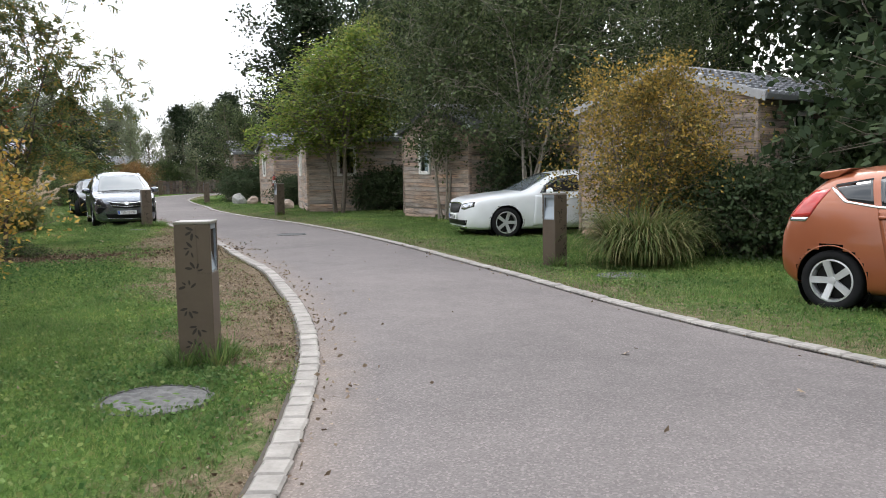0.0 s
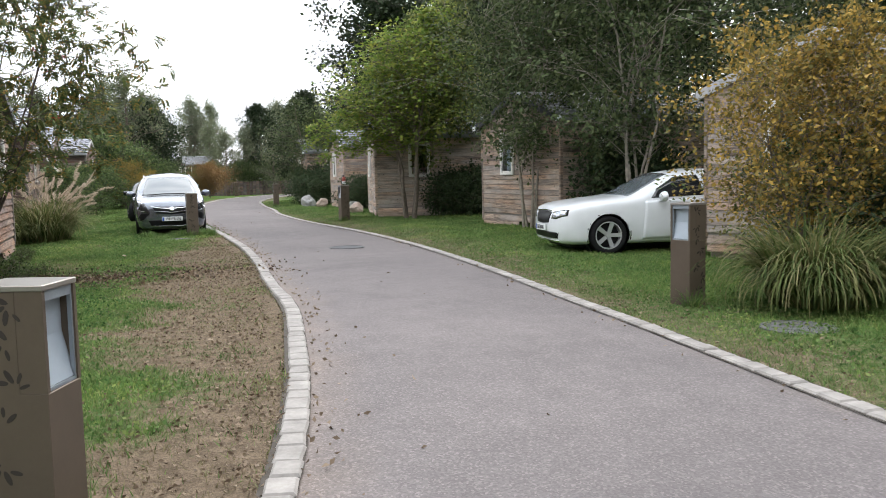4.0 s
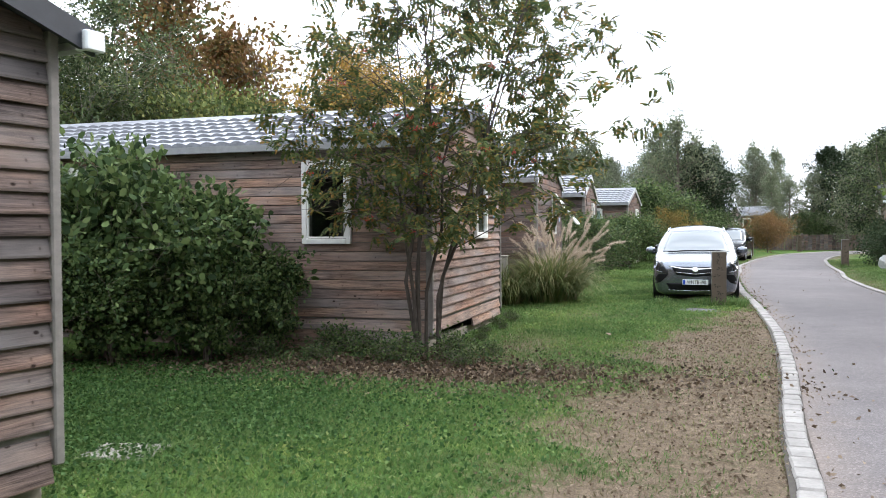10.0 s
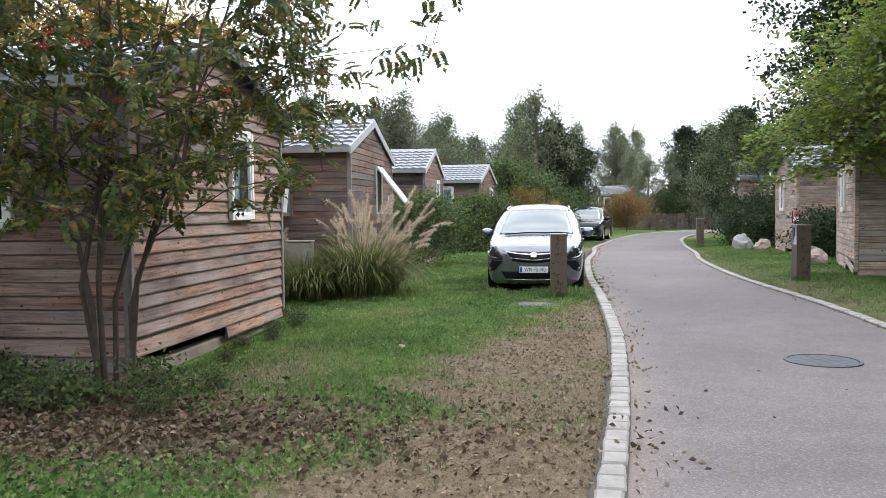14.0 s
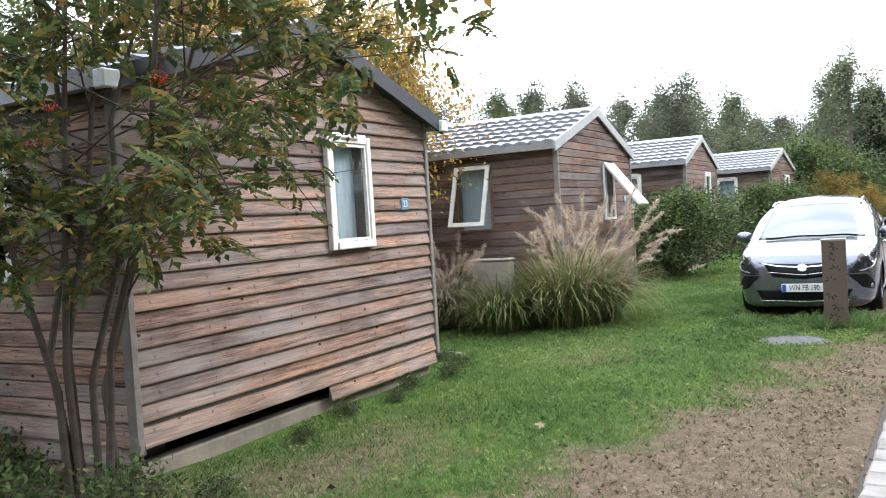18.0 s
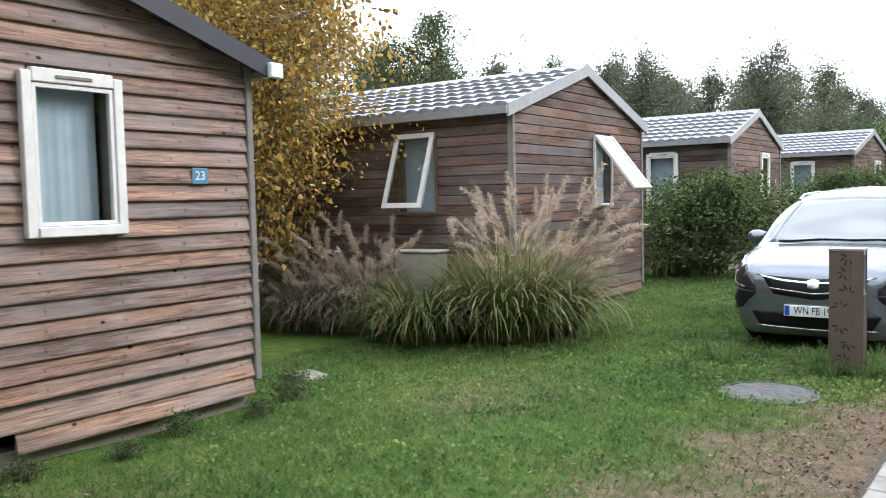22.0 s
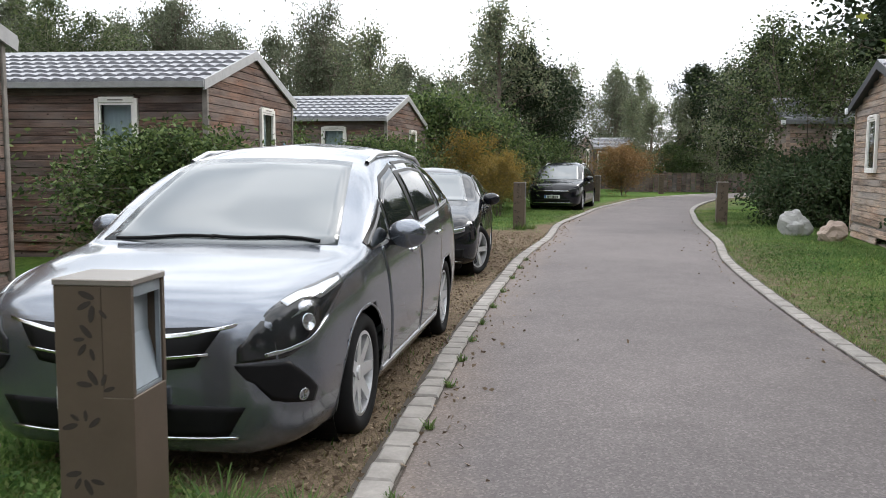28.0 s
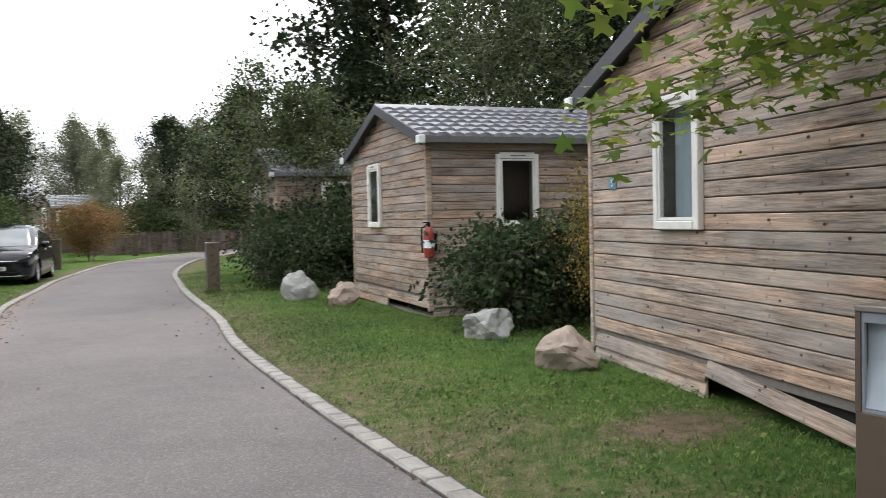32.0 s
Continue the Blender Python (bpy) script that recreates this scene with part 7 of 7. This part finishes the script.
def plumes(n, r0, h, rng, wind, hairs=240, length=0.17):
    """Feathery drooping seed heads at the ends of thin stalks."""
    p, head = arcs(n, r0, h, (72, 89), (10, 85), rng, 9, wind)
    V, Q = ribbons(p, head, 0.0022)
    V, Q = [V], [Q]
    start = len(V[0])
    tail = p[:, 6:]
    f = 1.1 + rng.uniform(0, 1, (n, hairs))**0.85 * 1.88
    i = f.astype(int)
    g = (f - i)[..., None]
    rows = np.arange(n)[:, None]
    c = tail[rows, i] * (1 - g) + tail[rows, np.minimum(i + 1, 3)] * g
    run = tail[rows, np.minimum(i + 1, 3)] - tail[rows, i]
    run /= np.linalg.norm(run, axis=-1, keepdims=True) + 1e-9
    d = run * 0.8 + rng.normal(0, 0.5, (n, hairs, 3)) + np.array([wind[0] * 0.8, wind[1] * 0.8, -0.25])
    d /= np.linalg.norm(d, axis=-1, keepdims=True)
    d *= (length * 0.36 * (1.1 - 0.25 * f / 3) * rng.uniform(0.6, 1.2, (n, hairs)))[..., None]
    s = np.cross(d, rng.normal(0, 1, (n, hairs, 3)))
    s = s / (np.linalg.norm(s, axis=-1, keepdims=True) + 1e-9) * 0.0036
    hv = np.stack([c - s, c + s, c + d + s * 0.25, c + d - s * 0.25], 2).reshape(-1, 3)
    Q.append(start + np.arange(len(hv)).reshape(-1, 4))
    return fast_mesh("seed_heads", np.concatenate(V + [hv]), np.concatenate(Q))


def tall_grass(x, y, r0, length, n, seed, label, plume=0, h=1.5, wind=(0.0, 0.0), blade=None, bend=(60, 175), width=0.0085):
    rng = np.random.default_rng(seed)
    g = empty("ornamental_grass", pose(x, y, 0), label, "ornamental grass")
    p, head = arcs(n, r0, length, (58, 89), bend, rng, 9, (wind[0] * 0.4, wind[1] * 0.4))
    tagged(link_mesh("foliage", fast_mesh("foliage", *ribbons(p, head, width)), blade or reed_m, g), kind="stuff")
    if plume:
        tagged(link_mesh("seed_heads", plumes(plume, r0, h, rng, wind), plume_m, g), kind="stuff")
    return g


tall_grass(0.22, 22.12, 0.36, 1.2, 1700, 51, "big clump of green arching grass with yellowed tips", 26, 1.5, (0.06, 0.06), bend=(40, 140))
tall_grass(0.35, 22.6, 0.35, 1.2, 900, 55, "clump of grass with tall feathery plumes against the cabin", 62, 1.65, (0.03, 0.0))
tall_grass(-1.55, 22.15, 0.40, 1.05, 1300, 52, "drooping clump of dry buff grass with silky plumes", 64, 1.3, (-0.2, -0.06), dry_reed_m)
tall_grass(-2.1, 21.85, 0.35, 0.9, 900, 56, "drooping clump of dry grey grass", 46, 1.2, (-0.25, -0.1), dry_reed_m)
tall_grass(-0.5, 21.7, 0.3, 0.95, 900, 57, "low clump of arching green grass before the concrete box")
tall_grass(7.60, 8.5, 0.40, 1.1, 2200, 53, "dense clump of long arching green grass")
tall_grass(-0.6, 29.0, 0.3, 0.8, 420, 54, "low clump of strappy green leaves at the shrub", width=0.009)


def tuft(x, y, r, h, n, seed):
    rng = np.random.default_rng(seed)
    g = empty("grass_tuft", pose(x, y, float(verge_rise(x, y)) - 0.01), "small tuft of longer green grass", "grass", "tufts of longer grass")
    tagged(link_mesh("grass_blade_mass", blades("grass_blade_mass", n, r, h, rng, 0.004), blade_m, g), kind="stuff")
    return g


for i, (tx, ty, tr, th) in enumerate(((1.12, 5.62, 0.2, 0.2), (1.32, 5.55, 0.24, 0.17), (1.45, 5.75, 0.16, 0.15), (3.5, 22.1, 0.24, 0.17), (3.6, 22.35, 0.22, 0.16), (3.42, 22.5, 0.24, 0.17), (3.7, 22.55, 0.18, 0.13), (3.05, 22.45, 0.26, 0.15), (3.62, 21.9, 0.2, 0.13), (3.15, 21.95, 0.22, 0.16), (3.38, 21.98, 0.22, 0.15), (3.3, 22.3, 0.2, 0.15), (2.3, 22.2, 0.3, 0.16), (2.9, 22.3, 0.3, 0.14), (6.55, 8.95, 0.2, 0.15), (6.75, 9.2, 0.18, 0.14), (3.9, 36.9, 0.3, 0.14), (4.1, 37.05, 0.26, 0.13), (7.35, 24.30, 0.2, 0.15), (7.5, 24.62, 0.2, 0.14), (8.2, 38.8, 0.3, 0.15))):
    tuft(tx, ty, tr, th, 130, 300 + i)
for i in range(12):
    ty = 21.8 + i * 0.83 + 0.3 * math.sin(i * 7)
    tuft(float(left_edge(ty)) + 0.03, ty, 0.07, 0.05, 45, 330 + i)
# ---------------------------------------------------------------- rowan leaves and berries
rng = np.random.default_rng(77)


def pinnate(tips, dirs, per, rng, rach=0.125, pairs=5, leaflet=0.05):
    """Feather-shaped leaves: leaflets set in pairs along a stalk."""
    b0 = np.array([tuple(t[0]) for t in tips])
    b1 = np.array([tuple(t[1]) for t in tips])
    n = len(tips) * per
    f = rng.uniform(0.1, 1.05, (len(tips), per, 1))
    base = (b0[:, None] + (b1 - b0)[:, None] * f).reshape(-1, 3) + rng.normal(0, 0.025, (n, 3))
    d = np.repeat(np.array([tuple(v) for v in dirs]), per, 0) + rng.normal(0, 0.9, (n, 3)) + np.array([0, 0, -0.25])
    d /= np.linalg.norm(d, axis=1)[:, None]
    s = np.cross(d, np.array([0, 0, 1.0]) + rng.normal(0, 0.3, (n, 3)))
    s /= np.linalg.norm(s, axis=1)[:, None] + 1e-9
    up = np.cross(s, d)
    size = rng.uniform(0.7, 1.2, (n, 1))
    out = []
    for k in range(pairs + 1):
        for e in ((-1, 1) if k < pairs else (0,)):
            root = base + d * rach * size * (0.25 + 0.75 * k / pairs) - up * 0.3 * rach * (k / pairs)**2
            ld = (d * (0.45 if e else 1.0) + s * e * 0.9)
            ld /= np.linalg.norm(ld, axis=1)[:, None]
            w = np.cross(ld, up) * leaflet * size * 0.3
            tip = root + ld * leaflet * size - up * 0.012
            mid = root + ld * leaflet * size * 0.5 + up * 0.004
            out.append(np.stack([root, mid + w, tip, mid - w], 1))
    V = np.stack(out, 1)
    m = V.shape[1]
    V = V.reshape(-1, 3)
    q = np.arange(n * m * 4).reshape(-1, 4)
    return fast_mesh("crown", V, q)


dark_bark_m = plain("dark_smooth_bark", (0.07, 0.055, 0.045), 0.85, var=0.35, scale=14, bump=0.5)


def rowan_tree(x, y):
    rng = np.random.default_rng(8)
    v, f, tips, dirs = grow(rng, 5.8, 1.95, 7, 0.032, 0.26, 15, 8, 0.7, 0.38, 1.15, 0.42)
    # it leans out over the verge, and thins towards the top
    lean = Vector((math.cos(radians(35)), -math.sin(radians(35)), 0))
    v = [p + lean * 0.17 * max(0.0, p.z - 0.7) for p in v]
    tips = [tuple(p + lean * 0.17 * max(0.0, p.z - 0.7) for p in q) for q in tips]
    stay = [i for i, q in enumerate(tips) if q[1].dot(lean) > -1.25 and (q[1].z < 2.7 or rng.uniform() < 0.6)]
    tips, dirs = [tips[i] for i in stay], [dirs[i] for i in stay]
    t = empty("rowan_tree", pose(x, y, 0, 0, 0, 35), "multi-stemmed rowan with yellowing feathery leaves and red berries", "tree")
    link_mesh("trunk", raw_mesh("trunk", [tuple(p) for p in v], f, True), dark_bark_m, t)
    link_mesh("crown", pinnate([q for q in tips if q[1].z > 0.95], [w for q, w in zip(tips, dirs) if q[1].z > 0.95], 6, rng), leaf_rowan, t)
    r2 = random.Random(4)
    ico = bmesh.new()
    bmesh.ops.create_icosphere(ico, subdivisions=1, radius=1)
    me0 = bpy.data.meshes.new("berry")
    ico.to_mesh(me0)
    ico.free()
    bv, bf = [v.co.copy() for v in me0.vertices], [tuple(p.vertices) for p in me0.polygons]
    V, F = [], []
    low = [q for q in tips if 1.2 < q[1].z < 3.3]
    for _ in range(34):
        tip = r2.choice(low)[1]
        for _ in range(20):
            c = tip + Vector((r2.gauss(0, 0.024), r2.gauss(0, 0.024), r2.gauss(-0.03, 0.014)))
            s = len(V)
            V += [tuple(c + p * 0.007) for p in bv]
            F += [tuple(s + i for i in p) for p in bf]
    tagged(link_mesh("berry_cluster_mass", raw_mesh("berry_cluster_mass", V, F, True), berry_m, t, "clusters of red berries"), kind="stuff")
    return t


rowan_tree(-0.05, 15.2)


# ---------------------------------------------------------------- maple bough by the tan cabin
def lobed_leaves(points, normals, size, rng):
    """Maple leaves: five-lobed flat outlines, a little cupped."""
    out = []
    for i in range(11):
        a = -math.pi / 2 + 2 * math.pi * (i + 0.5) / 11 + math.pi
        r = (1.08 if i % 2 == 0 else 0.5)
        out.append((r * math.cos(a), r * math.sin(a)))
    out = np.array(out)
    n = len(points)
    d = rng.normal(0, 1, (n, 3)) * np.array([1, 1, 0.35]) + np.array([-0.5, 0, -0.25])
    d /= np.linalg.norm(d, axis=1)[:, None]
    u = np.cross(d, normals + rng.normal(0, 0.35, (n, 3)))
    u /= np.linalg.norm(u, axis=1)[:, None]
    s = size * rng.uniform(0.6, 1.15, (n, 1))
    w = np.cross(u, d)
    ring = points[:, None] + (u * s)[:, None] * out[None, :, :1] * 0.5 + (d * s)[:, None] * (out[None, :, 1:] * 0.5 + 0.4) + (w * s)[:, None] * (-0.10 * (out[None, :, :1]**2))
    c = points + d * s * 0.32
    V = np.concatenate([c[:, None], ring], 1)
    k = V.shape[1]
    base = np.arange(n)[:, None, None] * k
    tri = np.array([[0, i + 1, (i + 1) % 11 + 1] for i in range(11)])
    return fast_mesh("maple_leaves", V.reshape(-1, 3), (base + tri[None]).reshape(-1, 3))


leaf_maple = leaf_material("maple_leaf", ((0.09, 0.15, 0.03), (0.145, 0.215, 0.042), (0.21, 0.265, 0.055), (0.29, 0.29, 0.065)), 0.42)
rng = np.random.default_rng(14)
bough = empty("maple_tree", pose(9.0, 23.6, 0.05), "young maple with yellow-green lobed leaves overhanging the verge", "tree")
v, f, tips, dirs = grow(rng, 6.0, 1.9, 5, 0.075, 0.36, 12, 8, 0.9, 0.7)
link_mesh("trunk", raw_mesh("trunk", [tuple(p) for p in v], f, True), bark_m, bough)
p, d = foliage_points(tips, dirs, 18, rng, 0.12)
keep = p[:, 2] > 1.75
link_mesh("crown", lobed_leaves(p[keep], np.tile([0, 0, 1.0], (keep.sum(), 1)), 0.115, rng), leaf_maple, bough)
V, F, pts = [], [], []
for k in range(17):
    r0 = Vector((-0.05, 0.25, 2.05 + 0.06 * k))
    end = Vector((-0.6 - 1.85 * rng.random(), 0.8 + 2.1 * rng.random(), 1.66 + 0.068 * k + 0.15 * rng.random()))
    mid = r0.lerp(end, 0.5) + Vector((0, 0, 0.22))
    tube(V, F, [r0, mid, end], [0.012, 0.007, 0.003], 5)
    for _ in range(165):
        g = rng.uniform(0.15, 1.04)
        q = r0.lerp(mid, g * 2) if g < 0.5 else mid.lerp(end, g * 2 - 1)
        pts.append(tuple(q + Vector(rng.normal(0, 0.13, 3)) * (1 if g < 0.9 else 0.6)))
link_mesh("bough", raw_mesh("bough", [tuple(p) for p in V], F, True), bark_m, bough)
pts = np.array(pts)
link_mesh("bough_leaves", lobed_leaves(pts, np.tile([0, 0, 1.0], (len(pts), 1)), 0.108, rng), leaf_maple, bough)

ext = empty("fire_extinguisher", pose(9.46, 31.98, 0.86, 0, 0, -6), "red fire extinguisher hung at the corner of the tan cabin", "fire extinguisher")
part("cylinder", lathe_z([(0.001, 0.0), (0.06, 0.0), (0.066, 0.02), (0.066, 0.31), (0.045, 0.365), (0.02, 0.385), (0.001, 0.385)], 24), hose_m, ext, smooth=True)
part("label_band", lathe_z([(0.0665, 0.12), (0.0675, 0.12), (0.0675, 0.22), (0.0665, 0.22)], 24), white_m, ext)
part("valve", bevelled(boxes((-0.018, 0.018, -0.018, 0.018, 0.385, 0.43), (-0.08, 0.02, -0.012, 0.012, 0.43, 0.445)), 0.004), black_m, ext)
hv, hf = [], []
tube(hv, hf, [Vector((-0.02, 0, 0.42)), Vector((-0.085, 0.02, 0.36)), Vector((-0.085, 0.03, 0.2)), Vector((-0.08, 0.03, 0.06))], [0.011] * 4, 6)
link_mesh("hose", raw_mesh("hose", [tuple(p) for p in hv], hf, True), black_m, ext)
part("bracket", boxes((0.064, 0.10, -0.03, 0.03, 0.08, 0.30)), black_m, ext)
# ---------------------------------------------------------------- fence at the bend
fence = empty("board_fence", pose(8.2, 63.5, 0, 0, 0, 8), "brown board fence at the bend of the lane", "fence")
for i in range(34):
    part("board", boxes((i * 0.24, i * 0.24 + 0.22, -0.012, 0.012, 0.02, 1.0 + 0.02 * math.sin(i * 5))), wood_brown, fence)
for i in range(5):
    part("post", boxes((i * 2.0 - 0.05, i * 2.0 + 0.05, 0.013, 0.11, -0.05, 1.08)), trim_grey, fence)

# ---------------------------------------------------------------- lawn blades, clover, dead leaves
rng = np.random.default_rng(5)


def scatter(n, y0, y1, reach, rng, left=0.5):
    y = rng.uniform(y0, y1, n)
    side = rng.uniform(0, 1, n) < left
    d = rng.uniform(0, 1, n)**1.25 * reach + KERB + 0.01
    x = np.where(side, left_edge(y) - d, right_edge(y) + d)
    return x, y, side


def clear_of_things(x, y):
    """Points that lie under no cabin."""
    ok = ~((x < -0.05) & (y > 15.55) & (y < 19.25)) & ~((x < -0.1) & (y > 22.8) & (y < 26.4)) & ~((x < 0.05) & (y > 30.2) & (y < 33.9))
    ok &= ~((x < -0.5 + 0.2 * (y - 10.3)) & (y > 6.6) & (y < 10.25))
    ok &= ~((x > 9.4 - 0.24 * (28.55 - y)) & (y > 24.9) & (y < 28.6)) & ~((x > 9.5) & (y > 32) & (y < 35.7))
    for bx0, by0, _ in first_bollards + [(1.26, 5.72, 0)]:
        ok &= (np.abs(x - bx0) > 0.14) | (np.abs(y - by0) > 0.14)
    for cx, cy, r in ((0.82, 4.84, 0.29), (2.9, 21.2, 0.30)):
        ok &= np.hypot(x - cx, y - cy) > r
    return ok


def ground_z(x, y):
    return lump(x, y) + verge_rise(x, y)


def make_blades(name, n, y0, y1, reach, h, w, left, label, dry=False):
    x, y, side = scatter(n, y0, y1, reach, rng, left)
    b = bareness(x, y)
    clump = np.sin(3.1 * x + 1.3 * np.sin(2.2 * y)) * np.sin(2.7 * y + np.sin(1.9 * x))
    ok = clear_of_things(x, y) & (rng.uniform(0, 1, n) > np.clip(b * 1.12 + 0.12 * clump, 0, 0.985))
    if dry:
        ok = clear_of_things(x, y) & (rng.uniform(0, 1, n) < np.clip(0.22 + 1.1 * b * (1.25 - b), 0, 1))
    x, y, clump = x[ok], y[ok], clump[ok]
    n = len(x)
    z = ground_z(x, y) - 0.004
    a = rng.uniform(0, 2 * np.pi, n)
    hh = h * rng.uniform(0.45, 1.3, n) * (1 + 0.3 * clump)
    lean = rng.normal(0, 0.55, (n, 2)) * hh[:, None]
    px, py = np.cos(a) * w * rng.uniform(0.6, 1.4, n), np.sin(a) * w * rng.uniform(0.6, 1.4, n)
    V = np.stack([np.stack([x - px, y - py, z], 1), np.stack([x + px, y + py, z], 1), np.stack([x + lean[:, 0], y + lean[:, 1], z + hh], 1)], 1)
    me = fast_mesh(name, V.reshape(-1, 3), np.arange(3 * n).reshape(-1, 3))
    return tagged(planned(link_mesh(name, me, blade_m)), label, "grass", kind="stuff")


make_blades("lawn_grass", 330000, 2.0, 14.0, 5.0, 0.045, 0.0035, 0.62, "short mown green lawn grass beside the lane")
make_blades("lawn_grass", 330000, 14.0, 30.0, 5.0, 0.045, 0.004, 0.66, "short mown green lawn grass between the cabins")
dry_m = leaf_material("dry_grass_blade", ((0.18, 0.155, 0.08), (0.235, 0.20, 0.115), (0.15, 0.14, 0.065)), 0.25)
green_m, blade_m = blade_m, dry_m
make_blades("dry_grass", 170000, 2.0, 34.0, 4.2, 0.03, 0.0035, 0.62, "dry straw-coloured blades among the lawn grass", True)
blade_m = green_m
make_blades("lawn_grass", 160000, 30.0, 46.0, 4.5, 0.05, 0.005, 0.35, "short mown green lawn grass farther along")


clover_m = leaf_material("clover_leaf", ((0.06, 0.13, 0.038), (0.10, 0.185, 0.058), (0.145, 0.235, 0.078), (0.19, 0.24, 0.095)), 0.35, True)


def clover(n, label, spot=None, mat_=None):
    x, y, side = scatter(n, 2.0, 34.0, 4.5, rng, 0.65)
    if spot:
        x, y = rng.normal(spot[0], spot[2], n), rng.normal(spot[1], spot[3], n)
    b = bareness(x, y)
    patch = np.sin(1.7 * x + 2 * np.sin(1.1 * y)) * np.sin(1.3 * y + np.sin(1.4 * x))
    ok = clear_of_things(x, y) & ((patch > -0.45) | bool(spot)) & (b < 0.5)
    x, y = x[ok], y[ok]
    p = np.stack([x, y, ground_z(x, y) + rng.uniform(0.005, 0.04, len(x))], 1)
    me = leaf_cloud("clover", p, np.tile([0, 0, 0.1], (len(p), 1)), 0.031, rng, 0.75, 0.0, 0.3)
    return tagged(planned(link_mesh("clover", me, mat_ or clover_m)), label, "clover", kind="stuff")


clover(110000, "patches of clover and low weeds in the lawn")
# deep green clover whose colour also carries the shade lying before the shrub
shade_clover_m = leaf_material("shade_darkened_green_clover", ((0.03, 0.07, 0.02), (0.055, 0.115, 0.032), (0.085, 0.155, 0.045), (0.12, 0.18, 0.06)), 0.3)
clover(9000, "leafy bright weeds round the bollard and the cover", (2.7, 21.9, 0.7, 0.55))
clover(5000, "leafy bright weeds round the first bollard", (1.0, 5.5, 0.45, 0.45))
clover(45000, "deep green clover before the shrub, darkened to stand for shade", (-1.6, 12.2, 1.5, 1.1), shade_clover_m)


def litter(n, label):
    x, y, side = scatter(n, 1.5, 36.0, 3.6, rng, 0.72)
    b = bareness(x, y)
    ok = clear_of_things(x, y) & (rng.uniform(0, 1, n) < 0.02 + 0.98 * np.clip(b * 1.25 - 0.1, 0, 1))
    x, y = x[ok], y[ok]
    p = np.stack([x, y, ground_z(x, y) + rng.uniform(0.004, 0.018, len(x))], 1)
    d = rng.normal(0, 1, (len(p), 3)) * np.array([1.6, 1.6, 0.1])
    me = leaf_cloud("dead_leaves", p, d, 0.031, rng, 0.55, 0.0, 0.6)
    return tagged(planned(link_mesh("dead_leaves", me, litter_m)), label, "leaf litter", kind="stuff")


litter(60000, "dry brown leaf litter on the bare strip")
# fallen leaves and sparse weeds under the rowan
for name, n, cy, sy, mat_, size, label in (("leaf_mould", 2600, 14.1, 0.5, litter_m, 0.045, "brown fallen leaves under the rowan"), ("leaf_mould", 8500, 14.4, 0.5, mould_m, 0.05, "dark rotting leaves under the rowan")):
    x, y = rng.normal(-0.1, 1.35, n), rng.normal(cy, sy, n)
    ok = clear_of_things(x, y)
    x, y = x[ok], y[ok]
    p = np.stack([x, y, ground_z(x, y) + rng.uniform(0.004, 0.022, len(x))], 1)
    me = leaf_cloud(name, p, rng.normal(0, 1, (len(p), 3)) * np.array([1.6, 1.6, 0.2]), size, rng, 0.6, 0.0, 0.6)
    tagged(planned(link_mesh(name, me, mat_)), label, "leaf litter", kind="stuff")
n = 2600
x, y = rng.normal(-0.7, 1.2, n), rng.normal(15.0, 0.32, n)
ok = clear_of_things(x, y) & (np.sin(4 * x) * np.sin(5 * y + x) > 0.0)
x, y = x[ok], y[ok]
p = np.stack([x, y, ground_z(x, y) + rng.uniform(0.01, 0.12, len(x))], 1)
me = leaf_cloud("weeds", p, rng.normal(0, 0.7, (len(p), 3)) + np.array([0, 0, 0.4]), 0.05, rng, 0.5, 0.0, 0.3)
tagged(planned(link_mesh("weeds", me, leaf_hazel)), "low green weeds at the foot of the rowan", "weeds", kind="stuff")
# leaves blown onto the asphalt, thickest along the kerb
n = 1100
y = rng.uniform(1.5, 40, n)
e = rng.uniform(0, 1, n) < 0.7
off = rng.exponential(0.10, n) + 0.02
far_off = rng.uniform(0.1, 2.6, n)
x = np.where(e, np.where(rng.uniform(0, 1, n) < 0.8, left_edge(y) + off, right_edge(y) - off), left_edge(y) + far_off)
few = e | (rng.uniform(0, 1, n) < 0.12)
x, y = x[few], y[few]
p = np.stack([x, y, np.full(len(x), 0.026)], 1)
me = leaf_cloud("road_leaves", p, rng.normal(0, 1, (len(p), 3)) * np.array([1.5, 1.5, 0.1]), 0.038, rng, 0.6, 0.0, 0.5)
tagged(planned(link_mesh("road_leaves", me, litter_m)), "scattered dry leaves on the asphalt along the kerb", "leaf litter", kind="stuff")
for lx, ly, ls, tu in ((3.81, 4.27, 0.07, 20), (3.92, 2.98, 0.05, 70), (1.75, 17.3, 0.07, 10), (2.2, 9.3, 0.08, 130)):
    pts = np.array([[0, 0, 0.0]])
    me = lobed_leaves(pts, np.array([[0, 0, 1.0]]), ls, rng)
    ob = link_mesh("fallen_leaf", me, litter_m)
    ob.matrix_world = SC @ pose(lx, ly, 0.03 + 0.25 * ls, 0, 0, tu)
    tagged(ob, "single curled fallen maple leaf", "leaf")

kerb("kerb_left", left_edge, -1, -8.0, 62.0, (0.0, 60.0), "flush kerb of pale granite setts along the lane")
kerb("kerb_right", right_edge, 1, -6.0, 62.0, (0.0, 60.0), "flush kerb of pale granite setts along the lane")
